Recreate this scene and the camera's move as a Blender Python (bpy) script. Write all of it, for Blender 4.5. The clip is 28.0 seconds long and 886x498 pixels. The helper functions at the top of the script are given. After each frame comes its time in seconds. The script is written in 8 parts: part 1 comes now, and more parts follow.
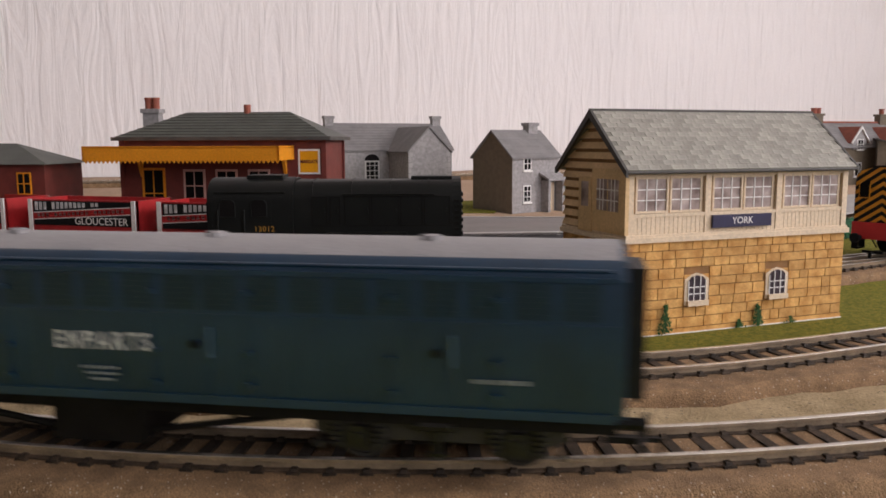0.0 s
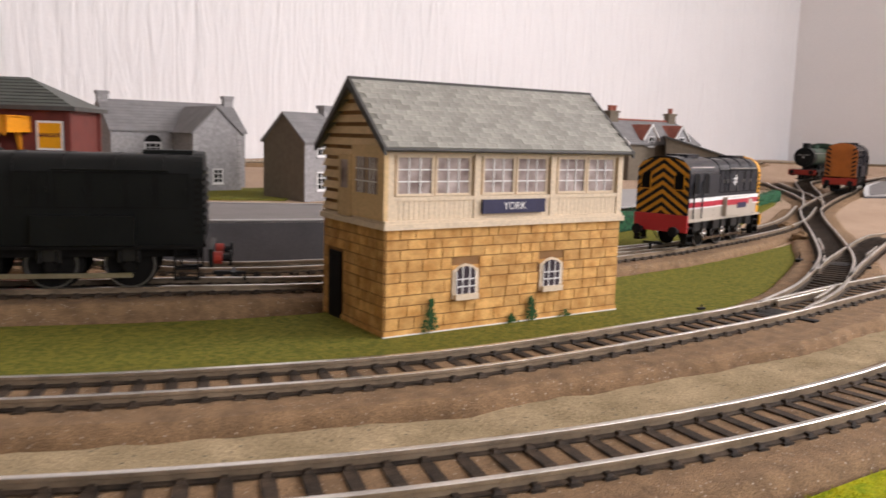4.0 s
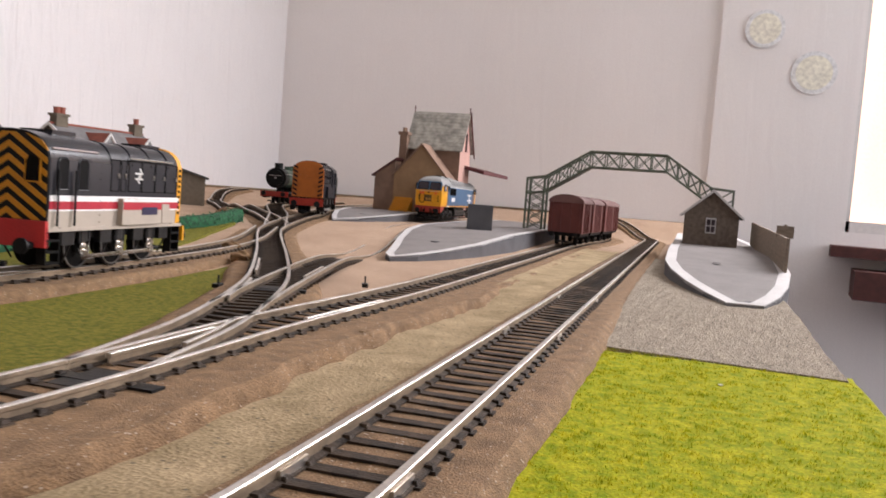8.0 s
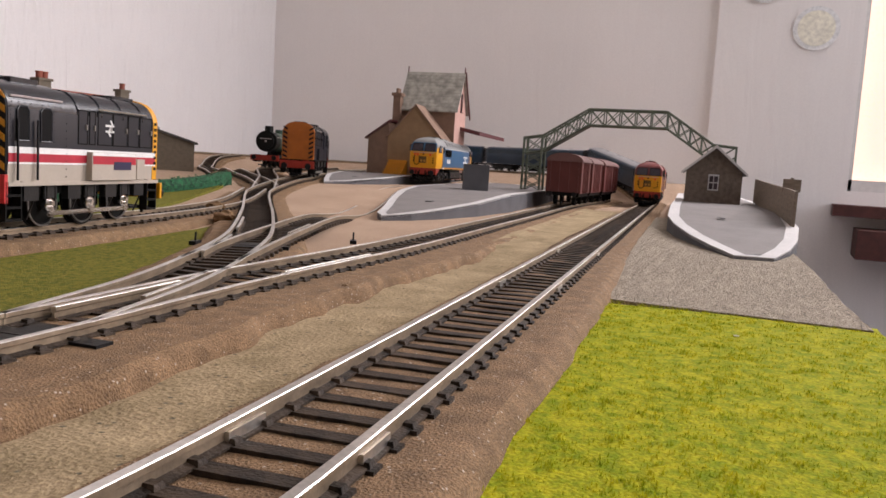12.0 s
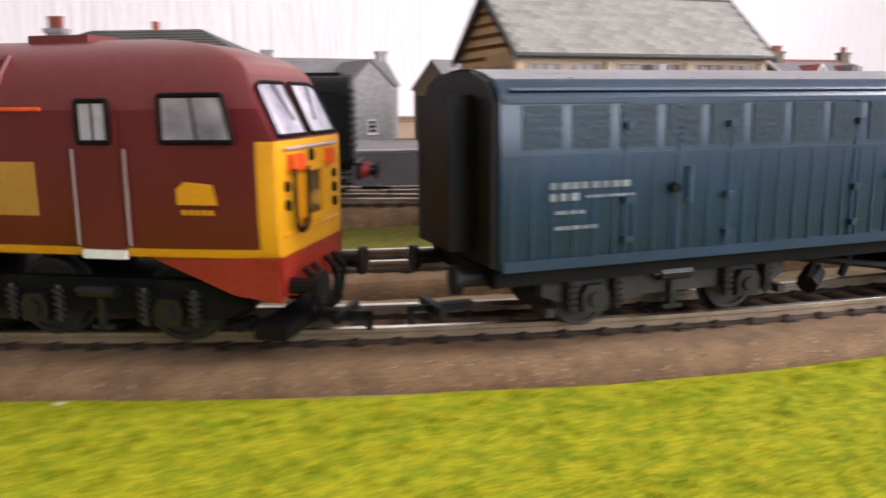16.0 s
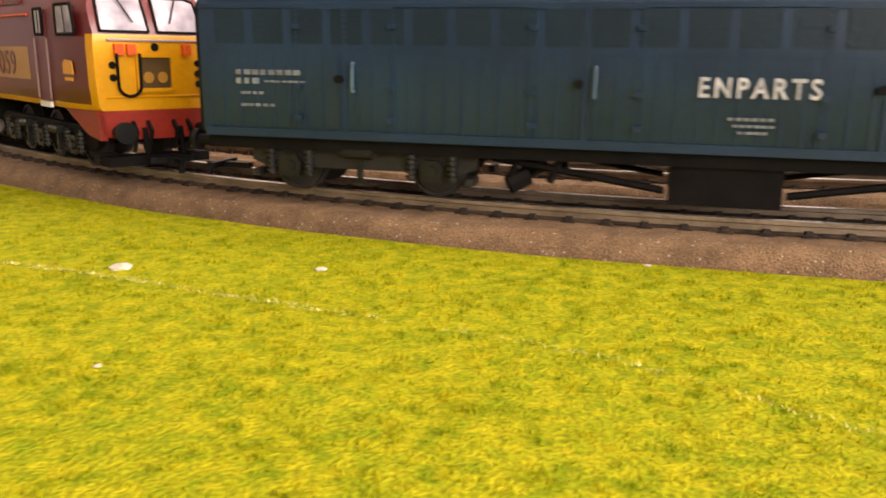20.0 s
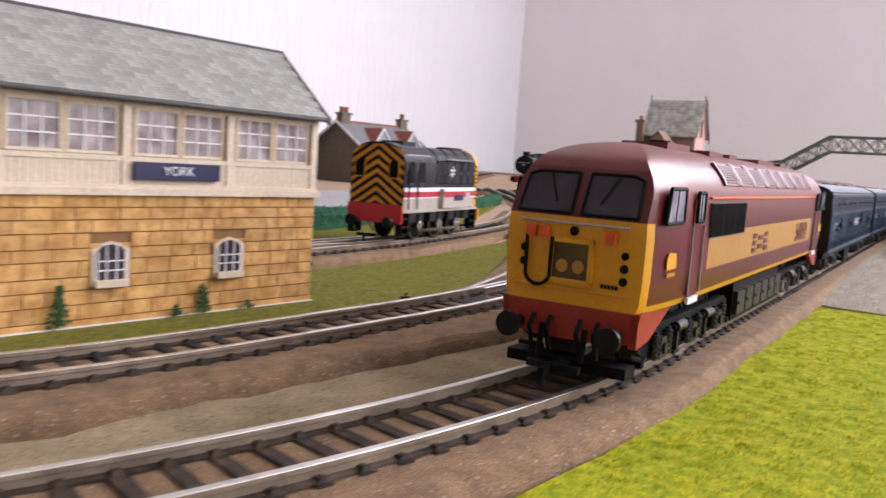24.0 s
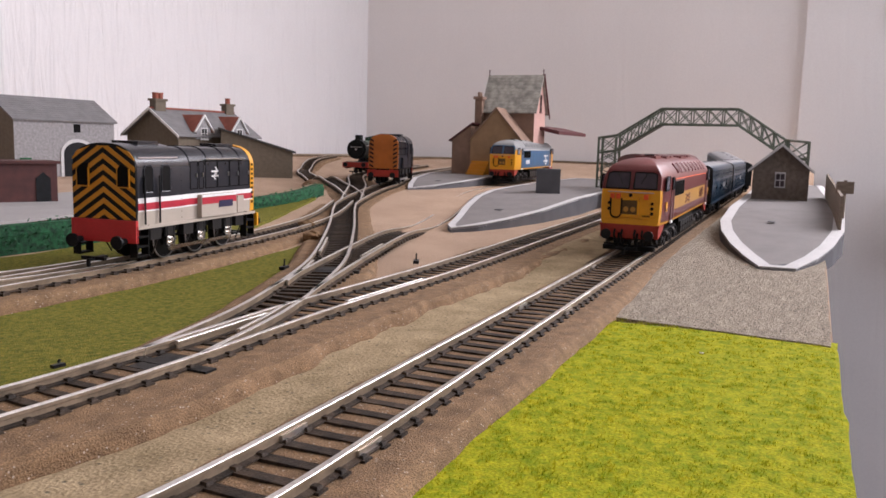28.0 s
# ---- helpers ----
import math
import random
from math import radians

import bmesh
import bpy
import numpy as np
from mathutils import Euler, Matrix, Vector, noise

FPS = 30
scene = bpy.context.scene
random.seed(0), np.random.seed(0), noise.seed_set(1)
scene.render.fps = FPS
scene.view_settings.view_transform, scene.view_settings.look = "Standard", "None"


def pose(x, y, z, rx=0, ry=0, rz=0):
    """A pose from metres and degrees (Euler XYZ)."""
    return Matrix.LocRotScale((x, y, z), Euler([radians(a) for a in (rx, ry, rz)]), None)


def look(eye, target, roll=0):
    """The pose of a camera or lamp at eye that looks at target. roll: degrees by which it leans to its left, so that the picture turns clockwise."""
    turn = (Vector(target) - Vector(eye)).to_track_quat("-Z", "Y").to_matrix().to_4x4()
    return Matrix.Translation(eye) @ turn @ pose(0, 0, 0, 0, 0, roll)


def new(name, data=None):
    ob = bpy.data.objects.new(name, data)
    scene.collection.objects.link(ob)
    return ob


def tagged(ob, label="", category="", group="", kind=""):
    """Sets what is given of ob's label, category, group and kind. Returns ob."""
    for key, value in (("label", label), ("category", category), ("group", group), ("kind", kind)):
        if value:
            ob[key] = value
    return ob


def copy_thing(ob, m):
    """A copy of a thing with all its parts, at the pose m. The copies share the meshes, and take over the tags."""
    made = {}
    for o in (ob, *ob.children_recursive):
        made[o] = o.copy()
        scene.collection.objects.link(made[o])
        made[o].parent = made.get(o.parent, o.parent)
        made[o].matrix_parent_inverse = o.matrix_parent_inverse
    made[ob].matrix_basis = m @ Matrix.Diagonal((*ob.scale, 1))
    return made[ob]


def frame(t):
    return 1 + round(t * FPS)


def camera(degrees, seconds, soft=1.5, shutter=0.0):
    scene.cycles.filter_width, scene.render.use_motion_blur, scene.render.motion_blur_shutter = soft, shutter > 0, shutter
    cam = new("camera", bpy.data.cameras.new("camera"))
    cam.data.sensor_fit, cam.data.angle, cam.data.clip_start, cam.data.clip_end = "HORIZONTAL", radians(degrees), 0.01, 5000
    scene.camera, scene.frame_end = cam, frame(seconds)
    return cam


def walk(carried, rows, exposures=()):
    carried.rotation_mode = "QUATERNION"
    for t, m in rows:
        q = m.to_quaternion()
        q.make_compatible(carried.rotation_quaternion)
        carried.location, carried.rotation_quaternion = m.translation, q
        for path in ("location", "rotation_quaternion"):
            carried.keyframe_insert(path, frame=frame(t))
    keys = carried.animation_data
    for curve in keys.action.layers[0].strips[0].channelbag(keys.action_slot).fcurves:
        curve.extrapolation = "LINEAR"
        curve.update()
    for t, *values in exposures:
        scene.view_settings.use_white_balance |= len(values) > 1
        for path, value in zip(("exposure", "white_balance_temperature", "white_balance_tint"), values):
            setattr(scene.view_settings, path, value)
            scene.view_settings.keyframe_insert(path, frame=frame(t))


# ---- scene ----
D = 0.1  # plan numbers are in decimetres: a 4 mm to the foot model railway


def eye_pose(x, y, z, yaw, pitch, roll):
    """Camera pose from plan numbers: yaw to the left of +y, pitch up, roll."""
    a, b = radians(yaw), radians(pitch)
    ahead = Vector((-math.sin(a) * math.cos(b), math.cos(a) * math.cos(b), math.sin(b)))
    eye = Vector((x, y, z)) * D
    return look(eye, eye + ahead, roll)


cam = camera(57.3, 28.0, soft=1.6, shutter=0.5)
# seconds, eye, yaw, pitch, roll
PATH = [
    (0, (-1.704, -2.599, 0.762), -20.42, -7.54, -0.19),
    (0.5, (-1.694, -2.626, 0.703), -20.76, -7.74, 0.49),
    (1, (-1.648, -2.593, 0.676), -21.53, -8.30, 0.62),
    (1.5, (-1.636, -2.598, 0.676), -22.09, -8.33, 0.64),
    (2, (-1.608, -2.601, 0.674), -22.72, -7.92, 0.59),
    (2.5, (-1.590, -2.606, 0.678), -23.15, -7.82, 0.55),
    (4.5, (-1.120, -2.229, 0.693), -37.42, -8.17, 2.43),
    (5, (-0.928, -2.150, 0.618), -41.19, -8.34, 3.22),
    (5.5, (-0.756, -2.100, 0.590), -44.00, -7.83, 3.31),
    (6, (-0.603, -2.070, 0.586), -46.49, -7.96, 3.61),
    (6.5, (-0.463, -2.035, 0.558), -48.89, -7.85, 3.47),
    (7, (-0.320, -2.019, 0.542), -51.97, -7.60, 3.87),
    (7.5, (-0.047, -1.884, 0.518), -59.70, -7.57, 3.79),
    (8, (0.220, -1.778, 0.483), -66.56, -3.67, 4.36),
    (8.5, (0.370, -1.753, 0.407), -67.29, -5.24, 3.77),
    (9, (0.399, -1.725, 0.402), -66.76, -5.78, 4.18),
    (9.5, (0.417, -1.720, 0.405), -66.83, -6.37, 3.84),
    (10, (0.419, -1.726, 0.406), -67.03, -5.95, 3.64),
    (10.5, (0.420, -1.726, 0.406), -67.14, -5.54, 3.73),
    (11, (0.413, -1.729, 0.410), -67.05, -6.11, 3.65),
    (11.5, (0.417, -1.725, 0.406), -66.90, -6.02, 3.64),
    (13.5, (0.413, -1.728, 0.404), -66.83, -5.52, 3.35),
    (14, (0.389, -1.749, 0.429), -66.51, -6.32, 2.63),
    (14.5, (0.320, -1.871, 0.429), -60.41, -6.74, 3.37),
    (15, (-0.66, -2.208, 0.446), -48.71, -7.86, 2.2),
    (15.5, (-0.952, -2.397, 0.481), -30.82, -9.35, -0.06),
    (16, (-1.291, -2.520, 0.494), -21.85, -10.31, -0.56),
    (16.5, (-1.647, -2.574, 0.420), -14.85, -10.17, 0.69),
    (17, (-1.899, -2.638, 0.449), -9.63, -12.11, 0.77),
    (17.5, (-1.984, -2.661, 0.490), -6.51, -12.30, 0.17),
    (18, (-2.030, -2.658, 0.506), -6.12, -12.20, -0.17),
    (18.5, (-1.989, -2.593, 0.420), -6.61, -13.25, 0.68),
    (19, (-2.019, -2.557, 0.412), -6.63, -13.47, 1.22),
    (19.5, (-2.018, -2.559, 0.416), -6.70, -13.64, 1.14),
    (20, (-1.975, -2.531, 0.397), -7.23, -13.57, 0.73),
    (20.5, (-1.856, -2.519, 0.406), -8.10, -13.21, -0.00),
    (21, (-1.790, -2.542, 0.448), -10.19, -12.72, 0.01),
    (21.5, (-1.709, -2.551, 0.546), -12.25, -12.82, 0.37),
    (23.5, (-1.167, -2.248, 0.608), -42.00, -8.31, 2.62),
    (24, (-0.843, -2.144, 0.533), -51.01, -6.16, 3.89),
    (24.3, (-0.711, -2.115, 0.562), -52.79, -6.33, 3.55),
    (24.5, (-0.593, -2.105, 0.599), -54.36, -6.17, 3.58),
    (25, (-0.375, -2.105, 0.627), -56.58, -6.03, 3.41),
    (25.5, (-0.251, -2.102, 0.615), -57.63, -6.26, 3.32),
    (26, (-0.174, -2.105, 0.595), -58.43, -6.54, 3.24),
    (26.5, (-0.088, -2.116, 0.601), -59.36, -6.64, 3.10),
    (27, (-0.081, -2.158, 0.628), -59.96, -6.55, 2.96),
    (27.5, (-0.050, -2.156, 0.632), -60.01, -6.65, 2.73),
    (28, (0.013, -2.174, 0.652), -59.73, -7.36, 1.61),
]
walk(cam, [(t, eye_pose(*e, yaw, pitch, roll)) for t, e, yaw, pitch, roll in PATH],
     exposures=[(0.0, -0.2, 6400, 13), (2.5, 0.02, 6400, 13), (4.5, 0.12, 6300, 11), (8.0, 0.1, 6200, 11), (9.0, -0.08, 6300, 13), (14.0, -0.15, 6300, 13), (15.0, 0.0, 6400, 13), (16.0, 0.5, 6000, 12), (17.0, 0.65, 6300, 14), (18.3, 0.82, 6800, 15), (20.0, 0.93, 7400, 18), (21.0, 0.9, 7800, 20), (21.8, 0.7, 6600, 15), (24.0, 0.33, 5750, 14), (25.0, 0.05, 5850, 13), (28.0, -0.02, 6000, 14)])

# ---- light ----
world = bpy.data.worlds.new("daylight")
scene.world = world
world.use_nodes = True
wn = world.node_tree.nodes
sky = wn.new("ShaderNodeTexSky")
sky.sky_type, sky.sun_disc = "NISHITA", False
sky.sun_elevation, sky.sun_rotation = radians(40), radians(160)
world.node_tree.links.new(sky.outputs[0], wn["Background"].inputs[0])
wn["Background"].inputs[1].default_value = 0.1


def window_light(name, x, y, z, w, h, rx, rz, power, col):
    lamp = bpy.data.lights.new(name, "AREA")
    lamp.shape, lamp.size, lamp.size_y, lamp.energy, lamp.color = "RECTANGLE", w * D, h * D, power, col
    ob = new(name, lamp)
    ob.matrix_world = pose(x * D, y * D, z * D, rx, 0, rz)
    return ob


window_light("window_light_south", 7, -19.0, 7, 14, 11, 78, 0, 18, (1.0, 0.965, 0.97))
window_light("window_light_east", 16.9, -7.8, 7.4, 10, 9, 74, 90, 56, (1.0, 0.96, 0.96))


# ---- materials ----
def mat(name, col, rough=0.6, metal=0.0, var=0.18, big=120, fine=1500, bump=0.15, col2=None, mix=0.5, stretch=(1, 1, 1), coat=0.0, island=0.0, fine_var=0.12, spec=0.5, specks=None):
    m = bpy.data.materials.new(name)
    m.use_nodes = True
    t = m.node_tree
    n, link = t.nodes, t.links.new
    bsdf = n["Principled BSDF"]
    bsdf.inputs["Roughness"].default_value, bsdf.inputs["Metallic"].default_value = rough, metal
    bsdf.inputs["Coat Weight"].default_value, bsdf.inputs["Specular IOR Level"].default_value = coat, spec
    co, mp = n.new("ShaderNodeTexCoord"), n.new("ShaderNodeMapping")
    mp.inputs["Scale"].default_value = stretch
    link(co.outputs["Object"], mp.inputs[0])
    n1, n2 = n.new("ShaderNodeTexNoise"), n.new("ShaderNodeTexNoise")
    n1.inputs["Scale"].default_value, n1.inputs["Detail"].default_value = big, 4
    n2.inputs["Scale"].default_value, n2.inputs["Detail"].default_value = fine, 3
    link(mp.outputs[0], n1.inputs["Vector"])
    link(mp.outputs[0], n2.inputs["Vector"])
    dark = tuple(c * (1 - var) for c in col)
    light = tuple(min(1, c * (1 + var)) for c in (col2 or col))
    ramp = n.new("ShaderNodeValToRGB")
    ramp.color_ramp.elements[0].position, ramp.color_ramp.elements[1].position = mix - 0.18, mix + 0.18
    ramp.color_ramp.elements[0].color, ramp.color_ramp.elements[1].color = (*dark, 1), (*light, 1)
    link(n1.outputs["Fac"], ramp.inputs[0])
    mul = n.new("ShaderNodeMixRGB")
    mul.blend_type, mul.inputs[0].default_value = "MULTIPLY", 1.0
    r2 = n.new("ShaderNodeMapRange")
    r2.inputs[1].default_value, r2.inputs[2].default_value = 0.3, 0.7
    r2.inputs[3].default_value, r2.inputs[4].default_value = 1 - fine_var, 1 + fine_var
    link(n2.outputs["Fac"], r2.inputs[0])
    link(ramp.outputs[0], mul.inputs[1])
    link(r2.outputs[0], mul.inputs[2])
    out = mul.outputs[0]
    if specks:
        # scattered pale grains: colour, share, grains to the metre
        vo, rs, ms = n.new("ShaderNodeTexVoronoi"), n.new("ShaderNodeMapRange"), n.new("ShaderNodeMixRGB")
        pick, many = n.new("ShaderNodeMath"), n.new("ShaderNodeSeparateColor")
        vo.inputs["Scale"].default_value = specks[2]
        link(co.outputs["Object"], vo.inputs["Vector"])
        rs.inputs[1].default_value, rs.inputs[2].default_value, rs.inputs[3].default_value, rs.inputs[4].default_value = 0.25, 0.4, 1.0, 0.0
        link(vo.outputs["Distance"], rs.inputs[0])
        link(vo.outputs["Color"], many.inputs[0])
        pick.operation, pick.inputs[1].default_value = "LESS_THAN", specks[1]
        link(many.outputs[0], pick.inputs[0])
        both_ = n.new("ShaderNodeMath")
        both_.operation = "MULTIPLY"
        link(pick.outputs[0], both_.inputs[0])
        link(rs.outputs[0], both_.inputs[1])
        link(both_.outputs[0], ms.inputs[0])
        link(out, ms.inputs[1])
        ms.inputs[2].default_value = (*specks[0], 1)
        out = ms.outputs[0]
    if island:
        info, r3, m3 = n.new("ShaderNodeObjectInfo"), n.new("ShaderNodeMapRange"), n.new("ShaderNodeMixRGB")
        r3.inputs[3].default_value, r3.inputs[4].default_value = 1 - island, 1 + island
        m3.blend_type, m3.inputs[0].default_value = "MULTIPLY", 1.0
        link(info.outputs["Random"], r3.inputs[0])
        link(out, m3.inputs[1])
        link(r3.outputs[0], m3.inputs[2])
        out = m3.outputs[0]
    link(out, bsdf.inputs["Base Color"])
    if bump:
        b = n.new("ShaderNodeBump")
        b.inputs["Strength"].default_value, b.inputs["Distance"].default_value = bump, 0.0006
        link(n2.outputs["Fac"], b.inputs["Height"])
        link(b.outputs[0], bsdf.inputs["Normal"])
    return m


def wallpaper(name, col, ribs, deep):
    m = mat(name, col, 0.85, var=0.03, big=3, fine=300, bump=0.1, fine_var=0.02)
    t = m.node_tree
    n, link = t.nodes, t.links.new
    co, w, b = n.new("ShaderNodeTexCoord"), n.new("ShaderNodeTexNoise"), n.new("ShaderNodeBump")
    w.inputs["Scale"].default_value, w.inputs["Detail"].default_value = ribs, 4
    w.inputs["Distortion"].default_value = 1.1
    mp = n.new("ShaderNodeMapping")
    mp.inputs["Scale"].default_value = (1, 1, 0.13)
    link(co.outputs["Object"], mp.inputs[0])
    link(mp.outputs[0], w.inputs["Vector"])
    b.inputs["Strength"].default_value, b.inputs["Distance"].default_value = 1.0, deep
    link(w.outputs["Fac"], b.inputs["Height"])
    link(b.outputs[0], n["Principled BSDF"].inputs["Normal"])
    return m


def glass(name, col=(0.9, 0.93, 0.95), rough=0.03):
    m = bpy.data.materials.new(name)
    m.use_nodes = True
    b = m.node_tree.nodes["Principled BSDF"]
    b.inputs["Base Color"].default_value = (*col, 1)
    b.inputs["Roughness"].default_value, b.inputs["Transmission Weight"].default_value = rough, 1.0
    return m


M_wall_n = wallpaper("woodchip_wallpaper", (0.92, 0.895, 0.90), 44, 0.0058)
M_wall_e = wallpaper("painted_wall", (0.90, 0.865, 0.85), 30, 0.0012)
M_wall_s = mat("plain_painted_wall", (0.42, 0.39, 0.37), 0.9, var=0.04, big=4, fine=300, bump=0.05)
M_floor = mat("grey_carpet", (0.16, 0.15, 0.16), 0.95, var=0.1, big=20, fine=500, bump=0.3)
M_ceiling = mat("white_ceiling", (0.84, 0.81, 0.78), 0.9, var=0.03, big=5)
M_sheet = mat("tan_scatter_sheet", (0.405, 0.275, 0.185), 0.95, var=0.05, big=30, fine=2300, bump=0.7, col2=(0.43, 0.30, 0.205), fine_var=0.25)
M_tan = mat("tan_card", (0.46, 0.34, 0.24), 0.9, var=0.12, big=60, fine=1800, bump=0.3, fine_var=0.15)
M_grass = mat("bright_grass_mat", (0.225, 0.29, 0.008), 0.95, var=0.07, big=420, fine=1500, bump=0.7, col2=(0.41, 0.375, 0.012), fine_var=0.28, spec=0.1)
M_olive = mat("olive_grass_mat", (0.105, 0.12, 0.02), 0.95, var=0.1, big=520, fine=1700, bump=0.9, col2=(0.20, 0.175, 0.03), fine_var=0.35, spec=0.1, specks=((0.30, 0.22, 0.05), 0.06, 700))
M_sand = mat("grey_green_sand", (0.315, 0.240, 0.138), 0.95, var=0.09, big=70, fine=1150, bump=0.9, col2=(0.40, 0.305, 0.185), fine_var=0.25, spec=0.1, specks=((0.15, 0.125, 0.085), 0.09, 700))
M_sand_pale = mat("pale_beige_sand", (0.36, 0.298, 0.222), 0.95, var=0.15, big=260, fine=1500, bump=1.0, stretch=(0.35, 1, 1), fine_var=0.3, specks=((0.13, 0.105, 0.08), 0.12, 520))
pn = M_sand_pale.node_tree.nodes
wave, coord, relief = pn.new("ShaderNodeTexWave"), pn.new("ShaderNodeTexCoord"), pn.new("ShaderNodeBump")
wave.inputs["Scale"].default_value, wave.inputs["Distortion"].default_value, wave.inputs["Detail"].default_value, wave.inputs["Detail Scale"].default_value = 62, 9.0, 4, 9
wave.bands_direction = "Y"
relief.inputs["Strength"].default_value, relief.inputs["Distance"].default_value = 0.8, 0.0012
M_sand_pale.node_tree.links.new(coord.outputs["Object"], wave.inputs["Vector"])
M_sand_pale.node_tree.links.new(wave.outputs["Fac"], relief.inputs["Height"])
M_sand_pale.node_tree.links.new(relief.outputs[0], pn["Principled BSDF"].inputs["Normal"])
M_paving = mat("grey_card_paving", (0.34, 0.32, 0.31), 0.9, var=0.06, big=40, fine=1500, bump=0.1)
M_platform = mat("grey_platform_top", (0.20, 0.18, 0.172), 0.85, var=0.08, big=60, fine=1600, bump=0.15)
M_platform_wall = mat("dark_platform_wall", (0.085, 0.082, 0.088), 0.8, var=0.15, big=60, fine=1200, bump=0.1)
M_edge = mat("white_platform_edge", (0.56, 0.54, 0.53), 0.8, var=0.06, big=80, fine=1200)
M_ballast = mat("brown_foam_ballast", (0.205, 0.122, 0.060), 0.92, var=0.14, big=180, fine=2300, bump=1.0, col2=(0.255, 0.154, 0.077), fine_var=0.38, specks=((0.52, 0.43, 0.34), 0.07, 1500))
M_sleeper = mat("dark_plastic_sleeper", (0.019, 0.013, 0.009), 0.68, var=0.35, big=220, fine=1500, bump=0.45, col2=(0.055, 0.037, 0.024), island=0.3, spec=0.25)
M_rail = mat("nickel_rail", (0.78, 0.75, 0.70), 0.34, metal=1.0, var=0.15, big=60, fine=900, bump=0.05)
M_rust = mat("dull_rail_side", (0.285, 0.215, 0.145), 0.44, metal=0.45, var=0.3, big=120, fine=900, spec=0.7)
M_black = mat("black_plastic", (0.006, 0.006, 0.007), 0.5, var=0.3, big=150, fine=1200, spec=0.25)
M_cream = mat("cream_card", (0.66, 0.53, 0.38), 0.75, var=0.06, big=60, fine=900, bump=0.1)
# cream of the west side, made darker and more ochre for its shade
M_cream_shade = mat("ochre_shaded_cream_card", (0.62, 0.43, 0.22), 0.75, var=0.1, big=80, fine=900, bump=0.15)
M_stone = mat("printed_sandstone", (0.52, 0.242, 0.05), 0.75, var=0.15, big=200, fine=1500, bump=0.2, col2=(0.60, 0.345, 0.11), island=0.14)
M_joint = mat("brown_stone_joint", (0.24, 0.12, 0.04), 0.85, var=0.2)
M_slate = mat("grey_green_slate", (0.285, 0.272, 0.235), 0.72, var=0.2, big=110, fine=1500, bump=0.2, col2=(0.40, 0.378, 0.33), island=0.18)
M_slate_base = mat("slate_card", (0.20, 0.19, 0.16), 0.85, var=0.15)
M_dark_trim = mat("dark_grey_bargeboard", (0.06, 0.055, 0.05), 0.7, var=0.2)
M_navy = mat("navy_enamel", (0.02, 0.018, 0.06), 0.4, var=0.1)
M_white = mat("white_print", (0.78, 0.76, 0.74), 0.6, var=0.05)
M_pane_dark = mat("dark_acetate_pane", (0.055, 0.042, 0.05), 0.3, var=0.25, big=140, fine=400, bump=0.0, spec=0.2)
M_pane = mat("acetate_pane", (0.27, 0.20, 0.18), 0.15, var=0.25, big=140, fine=400, bump=0.0, col2=(0.40, 0.33, 0.31), spec=0.3)
# solid near-black panes: the shade of the unlit inside is painted on
M_shadow = mat("window_interior_shade", (0.006, 0.005, 0.005), 0.7, var=0.2, spec=0.1)
M_green = mat("green_flock", (0.025, 0.085, 0.018), 0.9, var=0.3, big=300, fine=2500, bump=0.8)
M_hedge = mat("dark_green_hedge", (0.006, 0.045, 0.018), 0.85, var=0.35, big=350, fine=2500, bump=0.9, col2=(0.012, 0.10, 0.035))


# ---- mesh helpers (decimetres) ----
def box(bm, x0, y0, z0, x1, y1, z1, mi=0):
    v = [bm.verts.new(p) for p in ((x0, y0, z0), (x1, y0, z0), (x1, y1, z0), (x0, y1, z0), (x0, y0, z1), (x1, y0, z1), (x1, y1, z1), (x0, y1, z1))]
    fs = []
    for q in ((0, 3, 2, 1), (4, 5, 6, 7), (0, 1, 5, 4), (1, 2, 6, 5), (2, 3, 7, 6), (3, 0, 4, 7)):
        f = bm.faces.new([v[i] for i in q])
        f.material_index = mi
        fs.append(f)
    return v


def prism(bm, pts, lo, hi, axis="x", mi=0):
    """A polygon of (a, b) extruded along an axis. x: (y, z); y: (x, z); z: (x, y)."""
    def at(p, h):
        return {"x": (h, p[0], p[1]), "y": (p[0], h, p[1]), "z": (p[0], p[1], h)}[axis]
    a, b = [bm.verts.new(at(p, lo)) for p in pts], [bm.verts.new(at(p, hi)) for p in pts]
    fs = [bm.faces.new(a), bm.faces.new(list(reversed(b)))]
    for i in range(len(pts)):
        j = (i + 1) % len(pts)
        fs.append(bm.faces.new([a[i], b[i], b[j], a[j]]))
    for f in fs:
        f.material_index = mi
    return fs


def rod(bm, p, q, r, seg=8, mi=0):
    p, q = Vector(p), Vector(q)
    d = (q - p).normalized()
    s = d.orthogonal().normalized()
    t = d.cross(s)
    rings = []
    for c in (p, q):
        rings.append([bm.verts.new(c + r * (math.cos(2 * math.pi * i / seg) * s + math.sin(2 * math.pi * i / seg) * t)) for i in range(seg)])
    for i in range(seg):
        bm.faces.new([rings[0][i], rings[0][(i + 1) % seg], rings[1][(i + 1) % seg], rings[1][i]]).material_index = mi
    bm.faces.new(list(reversed(rings[0]))).material_index = mi
    bm.faces.new(rings[1]).material_index = mi


